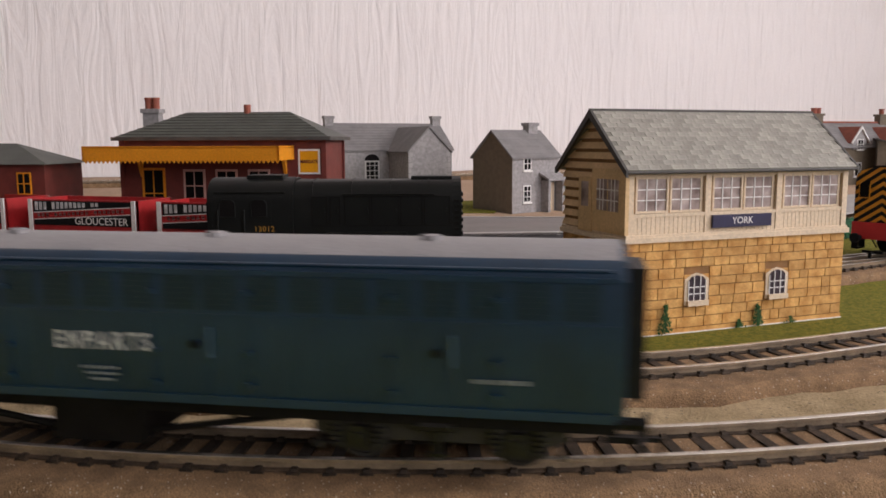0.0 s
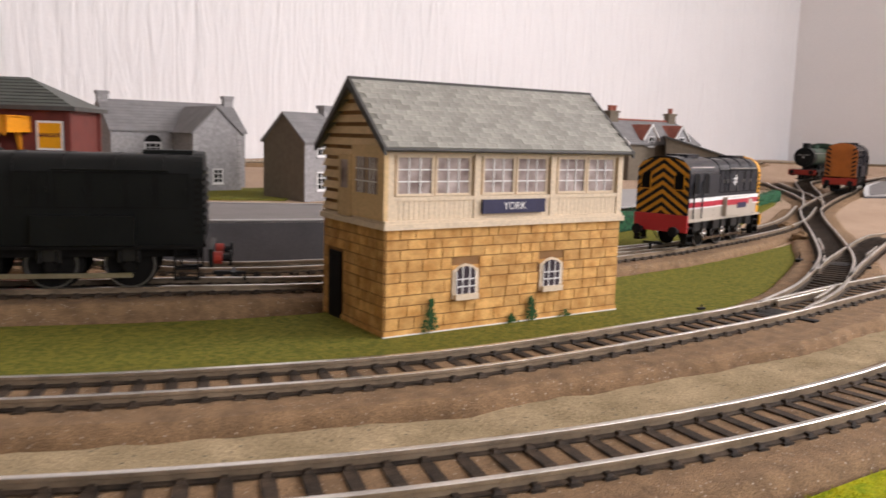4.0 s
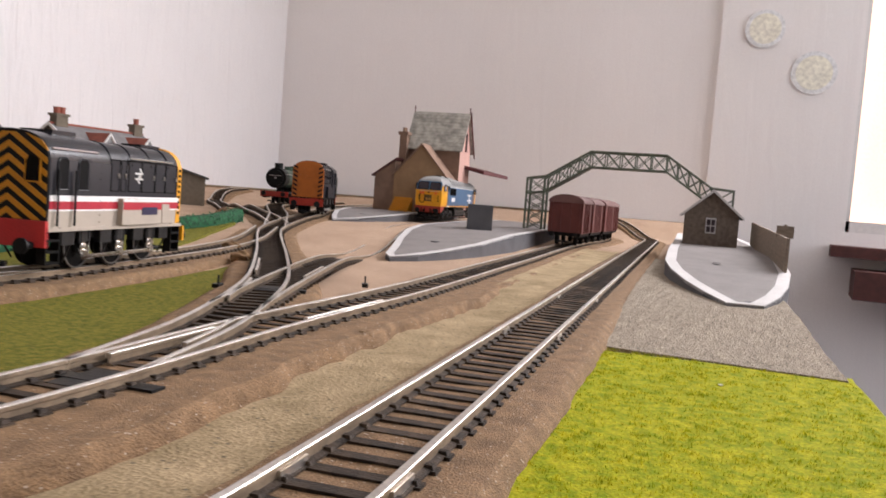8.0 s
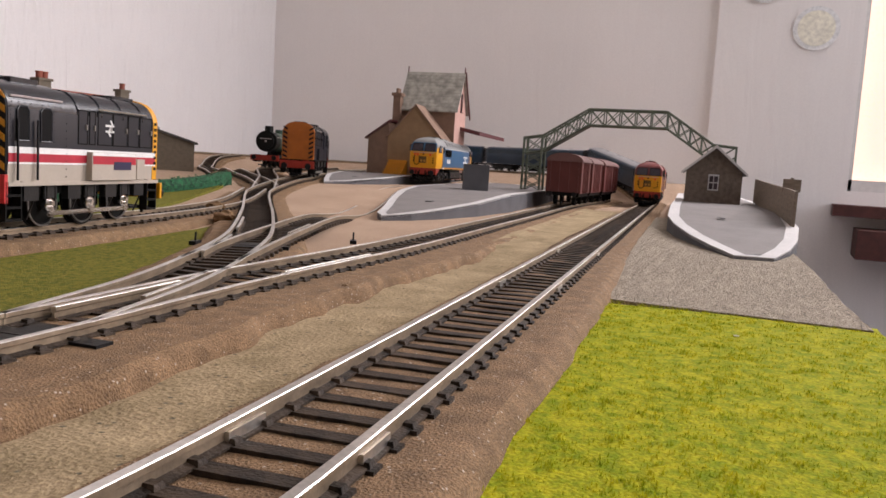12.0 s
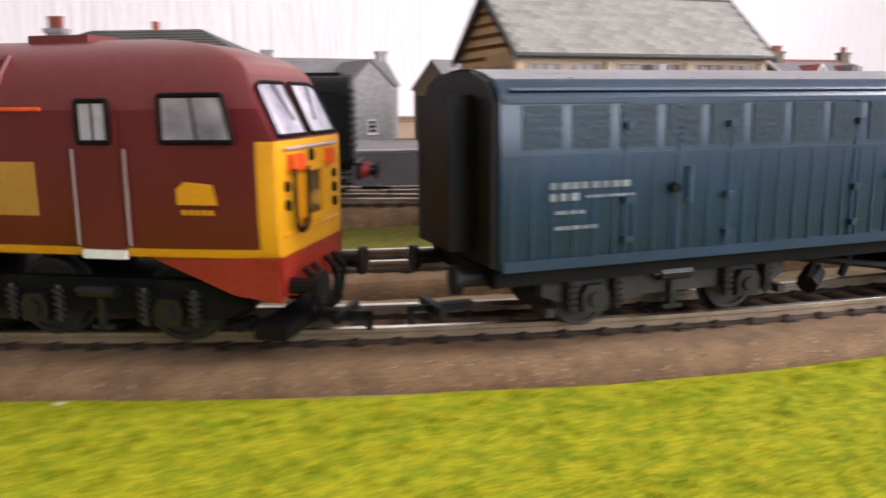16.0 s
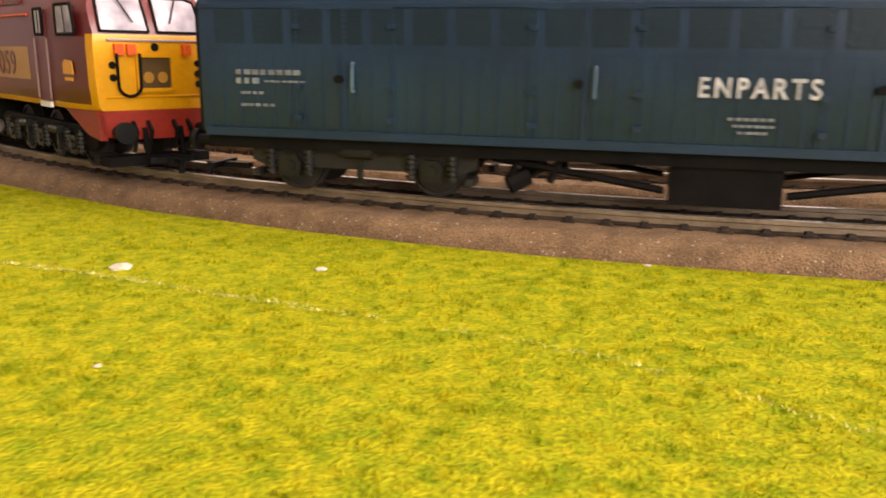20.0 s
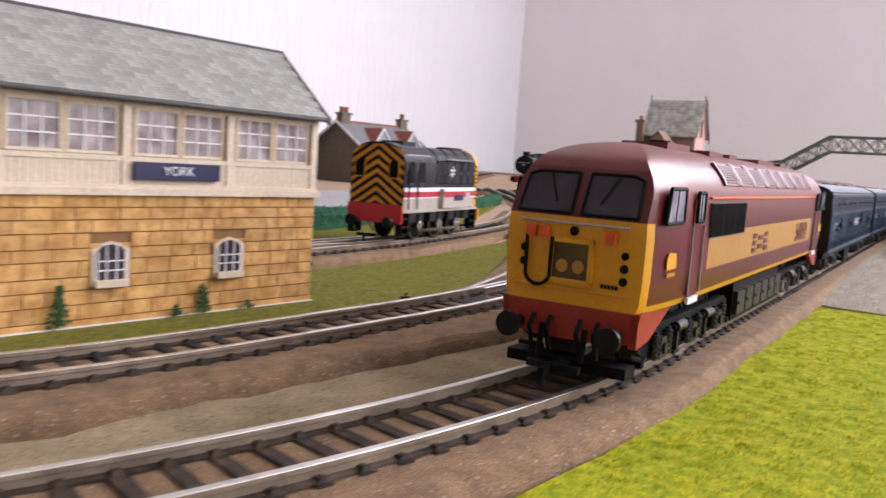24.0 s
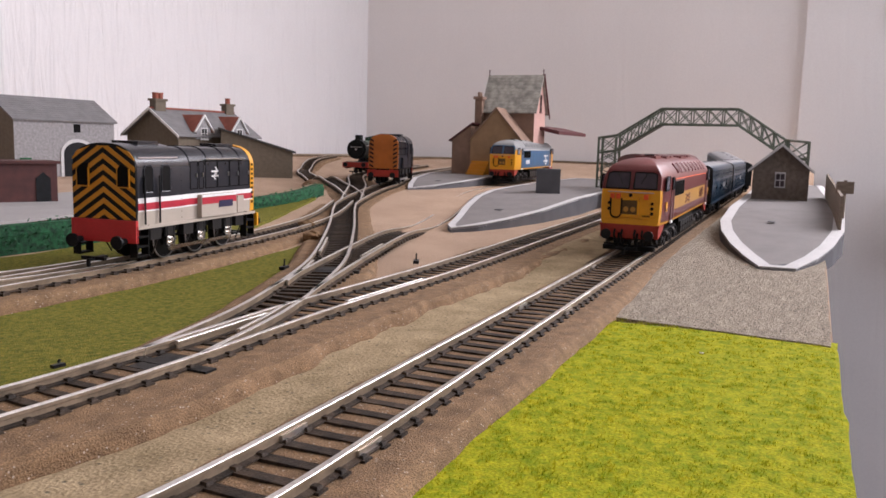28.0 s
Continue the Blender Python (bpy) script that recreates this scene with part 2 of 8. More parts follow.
def wheel_bm(r, w, seg=24, rim=0.86):
    """A spoked-looking disc wheel about the y axis: tread, flange and a dished face."""
    bm = bmesh.new()
    prof = [(0.0, -w * 0.5), (r * 0.25, -w * 0.62), (r * 0.3, -w * 0.3), (r * rim, -w * 0.3), (r * rim, -w * 0.5), (r, -w * 0.5), (r, w * 0.3), (r * 1.08, w * 0.36), (r * 1.08, w * 0.5), (0.0, w * 0.5)]
    rings = []
    for i in range(seg):
        a = 2 * math.pi * i / seg
        rings.append([bm.verts.new((rr * math.cos(a), yy, rr * math.sin(a))) for rr, yy in prof])
    for i in range(seg):
        A, B = rings[i], rings[(i + 1) % seg]
        for k in range(len(prof) - 1):
            if prof[k][0] == 0:
                bm.faces.new([A[k], A[k + 1], B[k + 1]])
            elif prof[k + 1][0] == 0:
                bm.faces.new([A[k], A[k + 1], B[k]])
            else:
                bm.faces.new([A[k], A[k + 1], B[k + 1], B[k]])
    bmesh.ops.remove_doubles(bm, verts=bm.verts, dist=1e-6)
    return bm


def finish(name, bm, mats, bevel=0.0, smooth=False):
    if bevel:
        es = [e for e in bm.edges if len(e.link_faces) == 2 and e.calc_face_angle(0) > 0.6]
        bmesh.ops.bevel(bm, geom=es, offset=bevel, segments=1, affect="EDGES", clamp_overlap=True)
    bmesh.ops.recalc_face_normals(bm, faces=bm.faces)
    bmesh.ops.scale(bm, vec=(D, D, D), verts=bm.verts)
    if smooth:
        for f in bm.faces:
            f.smooth = True
        for e in bm.edges:
            if len(e.link_faces) == 2 and e.calc_face_angle(0) > 0.6:
                e.smooth = False
    me = bpy.data.meshes.new(name)
    bm.to_mesh(me)
    bm.free()
    for m in (mats if isinstance(mats, (list, tuple)) else [mats]):
        me.materials.append(m)
    return me


def part(name, bm, material, parent=None, label="", bevel=0.0, smooth=False, at=None):
    me = finish(name, bm, material, bevel, smooth) if isinstance(bm, bmesh.types.BMesh) else bm
    ob = new(name, me)
    if parent is not None:
        ob.parent = parent
    if at is not None:
        ob.matrix_basis = at
    if label:
        ob["label"] = label
    return ob


def split_part(name, bm, material, parent, label="", bevel=0.0):
    """Each separate piece of a bmesh as a part of its own."""
    seen = set()
    bm.verts.index_update()
    for v in list(bm.verts):
        if v.index in seen and v.index >= 0:
            continue
        todo, piece = [v], {v}
        while todo:
            for e in todo.pop().link_edges:
                for q in e.verts:
                    if q not in piece:
                        piece.add(q)
                        todo.append(q)
        order = sorted(piece, key=lambda q: tuple(q.co))
        one = bmesh.new()
        copy = {q: one.verts.new(q.co) for q in order}
        for f in {f for q in piece for f in q.link_faces}:
            one.faces.new([copy[q] for q in f.verts]).material_index = f.material_index
        seen |= {q.index for q in piece}
        part(name, one, material, parent, label, bevel)
    bm.free()


def P(x, y, z, rz=0, rx=0, ry=0):
    return pose(x * D, y * D, z * D, rx, ry, rz)


def thing(name, label, category, m, group=""):
    ob = new(name)
    ob.empty_display_size = 0.01
    ob.matrix_basis = m
    return tagged(ob, label, category, group)


def structure(name, bm, mats, label, category="", smooth=False, bevel=0.0):
    return tagged(part(name, bm, mats, None, "", bevel, smooth), label, category or name.split("_")[0], "", "structure")


def lettering(name, body, size, parent, m, material, label="", align="CENTER", sx=1.0, bold=0.0, gap=1.0):
    cu = bpy.data.curves.new(name, "FONT")
    cu.body, cu.size, cu.extrude, cu.align_x, cu.align_y = body, size * D, 0.0004 * D, align, "CENTER"
    cu.offset, cu.space_character = bold * D, gap
    cu.materials.append(material)
    ob = new(name, cu)
    ob.parent = parent
    ob.matrix_basis = m @ Matrix.Diagonal((sx, 1, 1, 1))
    if label:
        ob["label"] = label
    return ob


def bars(bm, rng, x0, x1, z0, z1, y, n):
    """Unreadable writing: a row of small blocks on the face y."""
    w = (x1 - x0) / n
    for i in range(n):
        box(bm, x0 + i * w, y - 0.002, z0, x0 + i * w + w * rng.uniform(0.55, 0.85), y, z1)


# ---- room ----
def hills(x, y):
    """Height of the layout's surface."""
    def sm(a, b, v):
        q = min(1, max(0, (v - a) / (b - a)))
        return q * q * (3 - 2 * q)
    back = max(sm(3.2, 4.4, y - 0.12 * x * sm(3, 5, x)) * 0.10, sm(6.3, 8.0, y) * (0.22 + 0.08 * sm(8.0, 12.0, x)), sm(13.2, 15.0, x) * 0.30)
    keep = 1 - sm(3.6, 4.3, y - 0.45 * (x - 7))
    ramp = (0.12 * sm(4.6, 7.2, x) * sm(0.9, 2.0, y) + 0.05 * sm(7.0, 8.2, x) * sm(2.8, 3.6, y)) * keep
    return max(back, ramp)


def surface(x, y):
    """The sheet itself lies a little higher round the platforms, where the track beds are let into it."""
    q = min(1, max(0, (x - 3.2) / 1.4))
    return hills(x, y) + 0.038 * q * q * (3 - 2 * q)


NX0, NY0, NX1, NY1 = -22.0, 12.7, 17.7, 10.6
bm = bmesh.new()
prism(bm, [(NX0, NY0), (NX1 + 1, NY1 - 0.053), (NX1 + 1, NY1 + 1.4), (NX0, NY0 + 1.4)], -8.5, 15.0, "z")
structure("wall_north", bm, M_wall_n, "white wall with ribbed woodchip wallpaper", "wall")
bm = bmesh.new()
prism(bm, [(17.7, 10.6), (17.16, -0.04), (18.6, -0.04), (18.6, 10.6)], -8.5, 15.0, "z")
structure("wall_east", bm, M_wall_e, "pale cream painted wall behind the layout", "wall")
bm = bmesh.new()
prism(bm, [(17.05, -0.05), (17.0, -2.58), (18.6, -2.58), (18.6, -0.05)], -8.5, 15.0, "z")
structure("wall_pier", bm, M_wall_e, "white wall pier beside the bright window", "wall")
bm = bmesh.new()
prism(bm, [(17.0, -2.58), (17.0, -13.0), (18.6, -13.0), (18.6, -2.58)], -8.5, 0.4, "z")
prism(bm, [(17.0, -2.58), (17.0, -13.0), (18.6, -13.0), (18.6, -2.58)], 12.0, 15.0, "z")
prism(bm, [(17.0, -13.0), (17.0, -21.0), (18.6, -21.0), (18.6, -13.0)], -8.5, 15.0, "z")
structure("wall_southeast", bm, M_wall_e, "pale wall under and over the window", "wall")
bm = bmesh.new()
box(bm, -22, -21, -8.5, 0, -19.6, 15)
box(bm, 14, -21, -8.5, 18.6, -19.6, 15)
box(bm, 0, -21, -8.5, 14, -19.6, 1.5)
box(bm, 0, -21, 12.5, 14, -19.6, 15)
structure("wall_south", bm, M_wall_s, "plain painted wall with a wide window", "wall")
bm = bmesh.new()
box(bm, -23.4, -21, -8.5, -22, 14.2, 15)
structure("wall_west", bm, M_wall_s, "plain painted wall closing the room", "wall")
bm = bmesh.new()
box(bm, -23.4, -21, -8.9, 18.6, 14.2, -8.5)
structure("floor", bm, M_floor, "grey carpeted floor far below the layout", "floor")
bm = bmesh.new()
box(bm, -23.4, -21, 15, 18.6, 14.2, 15.4)
structure("ceiling", bm, M_ceiling, "plain white ceiling", "ceiling")

# ---- layout surface: one sheet on a board ----
def board_edge(x):
    return -2.11 + 0.106 * (x - 1.7) if x < 5.5 else -1.71 + 0.115 * (x - 5.5)


bm = bmesh.new()
cols = [-9 + 26.2 * i / 90 for i in range(91)]
rows_ = [i / 60 for i in range(61)]
grid = []
for x in cols:
    y0, y1 = board_edge(x), 10.6 + 0.053 * (17.7 - x) - 0.03
    if x > 17.1:
        y0 = max(y0, 0.0)
    grid.append([bm.verts.new((x, y0 + (y1 - y0) * r, surface(x, y0 + (y1 - y0) * r) - 0.006 + 0.0012 * noise.noise(Vector((x * 2, r * 30, 0))))) for r in rows_])
for i in range(90):
    for j in range(60):
        bm.faces.new([grid[i][j], grid[i + 1][j], grid[i + 1][j + 1], grid[i][j + 1]])
structure("ground", bm, M_sheet, "sandy scatter-covered baseboard of the model railway", "ground", smooth=True)
bm = bmesh.new()
prism(bm, [(-9, board_edge(-9) + 0.01), (5.5, board_edge(5.5) + 0.01), (17.0, board_edge(17) + 0.01), (17.0, 10.5), (-9, 11.5)], -0.4, -0.03, "z")
structure("baseboard", bm, M_tan, "chipboard baseboard edge under the layout", "board")


# ---- tracks ----
def curve_through(ctrl, step=0.04):
    """Smooth plan line through control points, evenly spaced."""
    c = [Vector((*p[:2], 0)) for p in ctrl]
    c = [2 * c[0] - c[1]] + c + [2 * c[-1] - c[-2]]
    pts = []
    for i in range(1, len(c) - 2):
        for k in range(24):
            t = k / 24
            p0, p1, p2, p3 = c[i - 1], c[i], c[i + 1], c[i + 2]
            pts.append(0.5 * (2 * p1 + (p2 - p0) * t + (2 * p0 - 5 * p1 + 4 * p2 - p3) * t * t + (3 * p1 - p0 - 3 * p2 + p3) * t ** 3))
    pts.append(c[-2])
    return resample(pts, step)


def resample(pts, step):
    xs, ys = np.array([p[0] for p in pts]), np.array([p[1] for p in pts])
    s = np.r_[0, np.cumsum(np.hypot(np.diff(xs), np.diff(ys)))]
    q = np.linspace(0, s[-1], max(2, int(s[-1] / step) + 1))
    return list(zip(np.interp(q, s, xs), np.interp(q, s, ys)))


def frames(pts):
    """Point, left normal for each place on a plan line."""
    out = []
    for i, p in enumerate(pts):
        a, b = pts[max(0, i - 1)], pts[min(len(pts) - 1, i + 1)]
        dx, dy = b[0] - a[0], b[1] - a[1]
        k = math.hypot(dx, dy) or 1
        out.append((p[0], p[1], -dy / k, dx / k))
    return out


def sweep(bm, fr, section, zf, mi=(0,), closed=False, wobble=0.0, seed=0.0, spread=None, edge=1, rough=0.0):
    """section: (offset to the left, height) from first to last, open underneath. The first and last few points are the ragged edges."""
    rings = []
    last = len(section) - edge
    for i, (x, y, nx, ny) in enumerate(fr):
        g = zf(x, y)
        ragged = [wobble * (noise.noise(Vector((x * 1.3 + seed, y * 1.3, q))) + 0.7 * noise.noise(Vector((x * 4.3 + seed, y * 4.3, q + 2))) + 0.4 * noise.noise(Vector((x * 11 + seed, y * 11, q + 4)))) for q in (0.0, 15.0)] if wobble else (0, 0)
        ring = []
        for k, (o, h) in enumerate(section):
            if k < edge:
                o += ragged[0] - (spread(x) if spread else 0)
            elif k >= last:
                o += ragged[1]
            if rough and 0 < k < len(section) - 1:
                h += rough * noise.noise(Vector(((x + nx * o) * 9, (y + ny * o) * 9, 3.0)))
            ring.append(bm.verts.new((x + nx * o, y + ny * o, g + h)))
        rings.append(ring)
    n = len(rings)
    for i in range(n if closed else n - 1):
        A, B = rings[i], rings[(i + 1) % n]
        for k in range(len(section) - 1):
            f = bm.faces.new([A[k], B[k], B[k + 1], A[k + 1]])
            f.material_index = mi[k % len(mi)]
    if not closed:
        for ring in (rings[0], rings[-1]):
            if len(ring) > 2:
                bm.faces.new(ring)


RAIL = [(-0.017, 0.050), (-0.017, 0.0535), (-0.004, 0.056), (-0.004, 0.067), (-0.008, 0.0695), (-0.008, 0.0775), (-0.0068, 0.0785), (0.0068, 0.0785), (0.008, 0.0775), (0.008, 0.0695), (0.004, 0.067), (0.004, 0.056), (0.017, 0.0535), (0.017, 0.050)]
GAUGE = 0.0875
NEAR_SLEEPERS = []


def sleeper_box(bm, x, y, nx, ny, z, lo=-0.116, hi=0.116):
    tx, ty = ny, -nx
    def pt(o, l, h):
        return (x + nx * o + tx * l, y + ny * o + ty * l, z + h)
    def blk(o0, o1, l0, l1, h0, h1, t=0.0):
        v = [bm.verts.new(pt(o, l, h)) for h, q in ((h0, 0), (h1, t)) for o, l in ((o0 + q, l0 + q), (o1 - q, l0 + q), (o1 - q, l1 - q), (o0 + q, l1 - q))]
        for q in ((4, 5, 6, 7), (0, 1, 5, 4), (1, 2, 6, 5), (2, 3, 7, 6), (3, 0, 4, 7)):
            bm.faces.new([v[i] for i in q])
    blk(lo, hi, -0.0165, 0.0165, 0.036, 0.0525, 0.0018)
    for c in (-GAUGE, GAUGE):
        blk(c - 0.021, c + 0.021, -0.010, 0.010, 0.052, 0.0595, 0.003)


def reach(x, y, nx, ny, lines):
    """How far a turnout's timbers go out to carry the lines that branch off."""
    lo, hi = -0.116, 0.116
    for pts in lines:
        best = None
        for bx, by in pts:
            along = (bx - x) * ny - (by - y) * nx
            if abs(along) < 0.03:
                o = (bx - x) * nx + (by - y) * ny
                if best is None or abs(o) < abs(best):
                    best = o
        if best is not None and 0.008 < abs(best) < 0.235:
            lo, hi = min(lo, best - 0.116), max(hi, best + 0.116)
    return lo, hi


def track(name, label, pts, near=None, ballast=(0.235, 0.19), wob=0.012, closed=False, zf=hills, sleeper_step=0.078, spread=None, bed=0.048, inner=0.0, over=(), branches=(), until=99.0, clear=0.236):
    """over: lines whose timbers already carry this one at a turnout; branches: lines carried on its own."""
    tr = tagged(new(name), label, "railway track", "tracks", "structure")
    tr.empty_display_size = 0.01
    fr = frames(pts)
    if ballast:
        bm = bmesh.new()
        b, t = ballast
        l0, l1 = -b + inner, -t + inner * 0.75
        left = [(l0, -0.09), (l0 + 0.004, 0.004), (l0 + 0.014, bed * 0.7), (l0 + 0.032, bed * 0.99)]
        right = [(b - (b - t) * 0.75, bed * 0.93), (b - (b - t) * 0.35, bed * 0.62), (b - 0.006, 0.006), (b, -0.09)]
        flat = [(l1 + (t - l1) * k / 8, bed) for k in range(9)]
        sweep(bm, fr, left + flat + right, zf, closed=closed, wobble=wob, spread=spread, edge=4, rough=0.005)
        part("ballast", bm, M_ballast, tr, "brown foam ballast strip", smooth=True)
    for off, nm in ((-GAUGE, "rail"), (GAUGE, "rail")):
        bm = bmesh.new()
        sweep(bm, fr, [(o + off, h) for o, h in RAIL], zf, mi=(2, 2, 1, 1, 1, 0, 0, 0, 1, 1, 1, 2, 2), closed=closed)
        part(nm, bm, [M_rail, M_rust, M_sleeper], tr)
    sl = resample(pts, sleeper_step)
    far = bmesh.new()
    count = 0
    for x, y, nx, ny in frames(sl):
        if x > until or any((x - bx) ** 2 + (y - by) ** 2 < clear * clear for line in over for bx, by in line):
            continue
        lo, hi = reach(x, y, nx, ny, branches)
        if near and near(x, y) and count < 300:
            NEAR_SLEEPERS.append((tr, x, y, math.degrees(math.atan2(ny, nx)), zf(x, y), round(lo, 3), round(hi, 3)))
            count += 1
        else:
            sleeper_box(far, x, y, nx, ny, zf(x, y), lo, hi)
    if far.verts:
        tagged(part("sleepers", far, M_sleeper, tr), "dark plastic sleepers further along the track", "", "", "stuff")
    else:
        far.free()
    return tr


# the main loop: a straight along the front, a wide curve at each end, a straight along the back wall
SLOPE = math.atan(0.123)
UX, UY = math.cos(SLOPE), math.sin(SLOPE)
WC, RW, RE = (0.6, 3.56), 4.8, 4.2
B0 = (WC[0] + UY * RW, WC[1] - UX * RW)
B1 = (12.3, B0[1] + (12.3 - B0[0]) * UY / UX)
EC = (B1[0] - UY * RE, B1[1] + UX * RE)


def west_end(a, top):
    """Ease out to the west, then turn back on to the line along the back wall, three decimetres longer than a plain arc."""
    x, y = WC[0] + RW * math.cos(a), WC[1] + RW * math.sin(a)
    tx, ty = WC[0] + RW * math.cos(top), WC[1] + RW * math.sin(top)
    dx, dy = math.sin(top), -math.cos(top)
    plain = RW * (a - (top - 2 * math.pi))
    best = None
    for ease in range(20, 500):
        h = a - math.pi / 2
        pts, q, left = [], (x, y), math.radians(ease / 4)
        for i in range(40):
            q = (q[0] + 3.0 * left / 40 * math.cos(h), q[1] + 3.0 * left / 40 * math.sin(h))
            h += left / 40
            pts.append(q)
        turn = (h - (math.atan2(dy, dx) - 2 * math.pi)) % (2 * math.pi)
        ux = uy = 0.0
        g = h
        for i in range(120):
            g -= turn / 120
            ux, uy = ux + math.cos(g) * turn / 120, uy + math.sin(g) * turn / 120
        off = (q[0] - tx) * -dy + (q[1] - ty) * dx
        r = -off / (ux * -dy + uy * dx)
        end = (q[0] + r * ux, q[1] + r * uy)
        run = (tx - end[0]) * dx + (ty - end[1]) * dy
        if r < 1.5 or run < 0:
            continue
        gain = 3.0 * left + r * turn + run - plain
        if best is None or abs(gain - 3.0) < best[0]:
            g, p, more = h, q, []
            for i in range(120):
                g -= turn / 120
                p = (p[0] + r * math.cos(g) * turn / 120, p[1] + r * math.sin(g) * turn / 120)
                more.append(p)
            best = (abs(gain - 3.0), [(x, y)] + pts + more + [(end[0] + (tx - end[0]) * i / 20, end[1] + (ty - end[1]) * i / 20) for i in range(1, 20)])
    return best[1]


def loop_points():
    dx, dy = EC[0] - WC[0], EC[1] - WC[1]
    top = math.atan2(dy, dx) + math.acos((RW - RE) / math.hypot(dx, dy))
    low = math.atan2(-UX, UY)
    pts = [(B1[0] + (B0[0] - B1[0]) * i / 79, B1[1] + (B0[1] - B1[1]) * i / 79) for i in range(79)]
    # west end: the curve eases outwards for a stretch before it turns back along the wall
    turn = math.radians(82)
    for i in range(80):
        a = low - turn * i / 80
        pts.append((WC[0] + RW * math.cos(a), WC[1] + RW * math.sin(a)))
    pts += west_end(low - turn, top)
    for i in range(140):
        a = top + (low - top) * i / 139
        pts.append((EC[0] + RE * math.cos(a), EC[1] + RE * math.sin(a)))
    return pts


LOOP = loop_points()
LX, LY = np.array([p[0] for p in LOOP]), np.array([p[1] for p in LOOP])
LS = np.r_[0, np.cumsum(np.hypot(np.diff(LX), np.diff(LY)))]
LOOP_LEN = float(LS[-1])


def on_loop(s):
    s = s % LOOP_LEN
    x, y = float(np.interp(s, LS, LX)), float(np.interp(s, LS, LY))
    return x, y, hills(x, y)


# inner line beside the signal box, on to the bay where the vans stand
INNER = curve_through([(-4.1, 3.4), (-3.6, 2.0), (-2.9, 1.0), (-1.98, 0.22), (-1.35, -0.15), (-0.7, -0.385), (0.02, -0.52), (0.98, -0.51), (1.5, -0.465), (2.25, -0.36), (3.4, -0.255), (5.0, -0.04), (6.2, 0.12), (8.4, 0.43), (9.7, 0.56), (11.0, 0.64), (12.4, 0.90), (13.5, 1.5)])
# yard lead from the turnout
YARD = curve_through([(1.5, -0.465), (2.05, -0.27), (2.6, 0.0), (3.25, 0.38), (4.3, 1.12), (5.1, 1.71), (5.47, 1.98), (5.87, 2.22), (7.05, 2.72), (8.6, 3.42), (11.0, 4.42), (13.0, 5.15), (14.6, 5.7)])
# bay platform road
BAY = curve_through([(2.4, -0.1), (3.0, 0.17), (3.7, 0.47), (4.3, 0.71), (5.4, 1.09), (6.5, 1.50), (7.5, 1.86), (9.0, 2.28), (11.0, 2.72), (13.0, 3.2)])
# shunter road behind the signal box
SHUNT = curve_through([(-4.0, 4.2), (-3.2, 2.6), (-2.02, 1.48), (-1.2, 1.05), (-0.4, 0.78), (0.1, 0.72), (0.9, 0.75), (1.82, 0.86), (2.6, 1.0), (3.93, 1.38), (5.0, 1.83), (5.8, 2.25)])
GOODS = curve_through([(-4.7, 5.8), (-3.75, 4.2), (-2.62, 3.04), (-1.926, 2.482), (-1.24, 1.95), (-0.58, 1.51), (-0.03, 1.27), (0.34, 1.2), (1.1, 1.08), (1.9, 0.98), (2.5, 1.02)])
BACKROADS = [[(5.9, 2.24), (7.1, 3.05), (8.0, 3.74), (8.8, 4.2), (9.8, 4.63), (11.5, 5.35), (13.5, 6.2)], [(6.2, 2.42), (7.0, 3.2), (8.1, 4.35), (9.6, 5.9), (11.4, 7.3), (12.8, 7.9)]]


def raised(x, y):
    """The siding along the platform climbs a little towards the west."""
    q = min(1, max(0, (-0.2 - x) / 0.8))
    return hills(x, y) + 0.067 * q * q * (3 - 2 * q)


def eased(x, y):
    """The shunters' siding lies a little higher at its western end."""
    q = min(1, max(0, (0.5 - x) / 1.0))
    return hills(x, y) + 0.03 * q * q * (3 - 2 * q)


def sunk(x, y):
    """The platform road is let into the ground, its rails almost flush."""
    q = min(1, max(0, (x - 4.3) / 1.0))
    return hills(x, y) - 0.04 * q * q * (3 - 2 * q)


track("track_main", "oval main line with nickel rails on brown foam ballast", resample(LOOP, 0.06)[:-1], near=lambda x, y: y < 0.6 and -3.4 < x < 6.5, closed=True, inner=0.055)
track("track_inner", "inner line curving past the signal box", INNER, near=lambda x, y: -2.6 < x < 5.5, ballast=(0.235, 0.165), wob=0.035, spread=lambda x: 0.055 * min(1, max(0, x / 1.2)), branches=(YARD,))
track("track_yard", "yard lead curving away from the turnout", YARD, near=lambda x, y: 1.9 < x < 6.0, ballast=(0.24, 0.18), bed=0.041, over=(INNER,), branches=(BAY,))
track("track_bay", "platform road between the two low platforms", BAY, near=lambda x, y: x < 5.5, ballast=None, zf=sunk, over=(YARD, INNER), until=4.75)
track("track_shunter", "siding on which the shunters stand", SHUNT, near=lambda x, y: -2.0 < x < 5.0, bed=0.0435, zf=eased, over=(YARD,), branches=(GOODS,))
track("track_platform", "siding along the long platform", GOODS, ballast=(0.25, 0.2), zf=raised, bed=0.0385, over=(SHUNT,))
for k, ctrl in enumerate(BACKROADS):
    track("track_back", "yard road in the back corner of the layout", curve_through(ctrl, 0.08), ballast=(0.22, 0.17), bed=0.036 - 0.003 * k, over=(YARD,), clear=0.2)

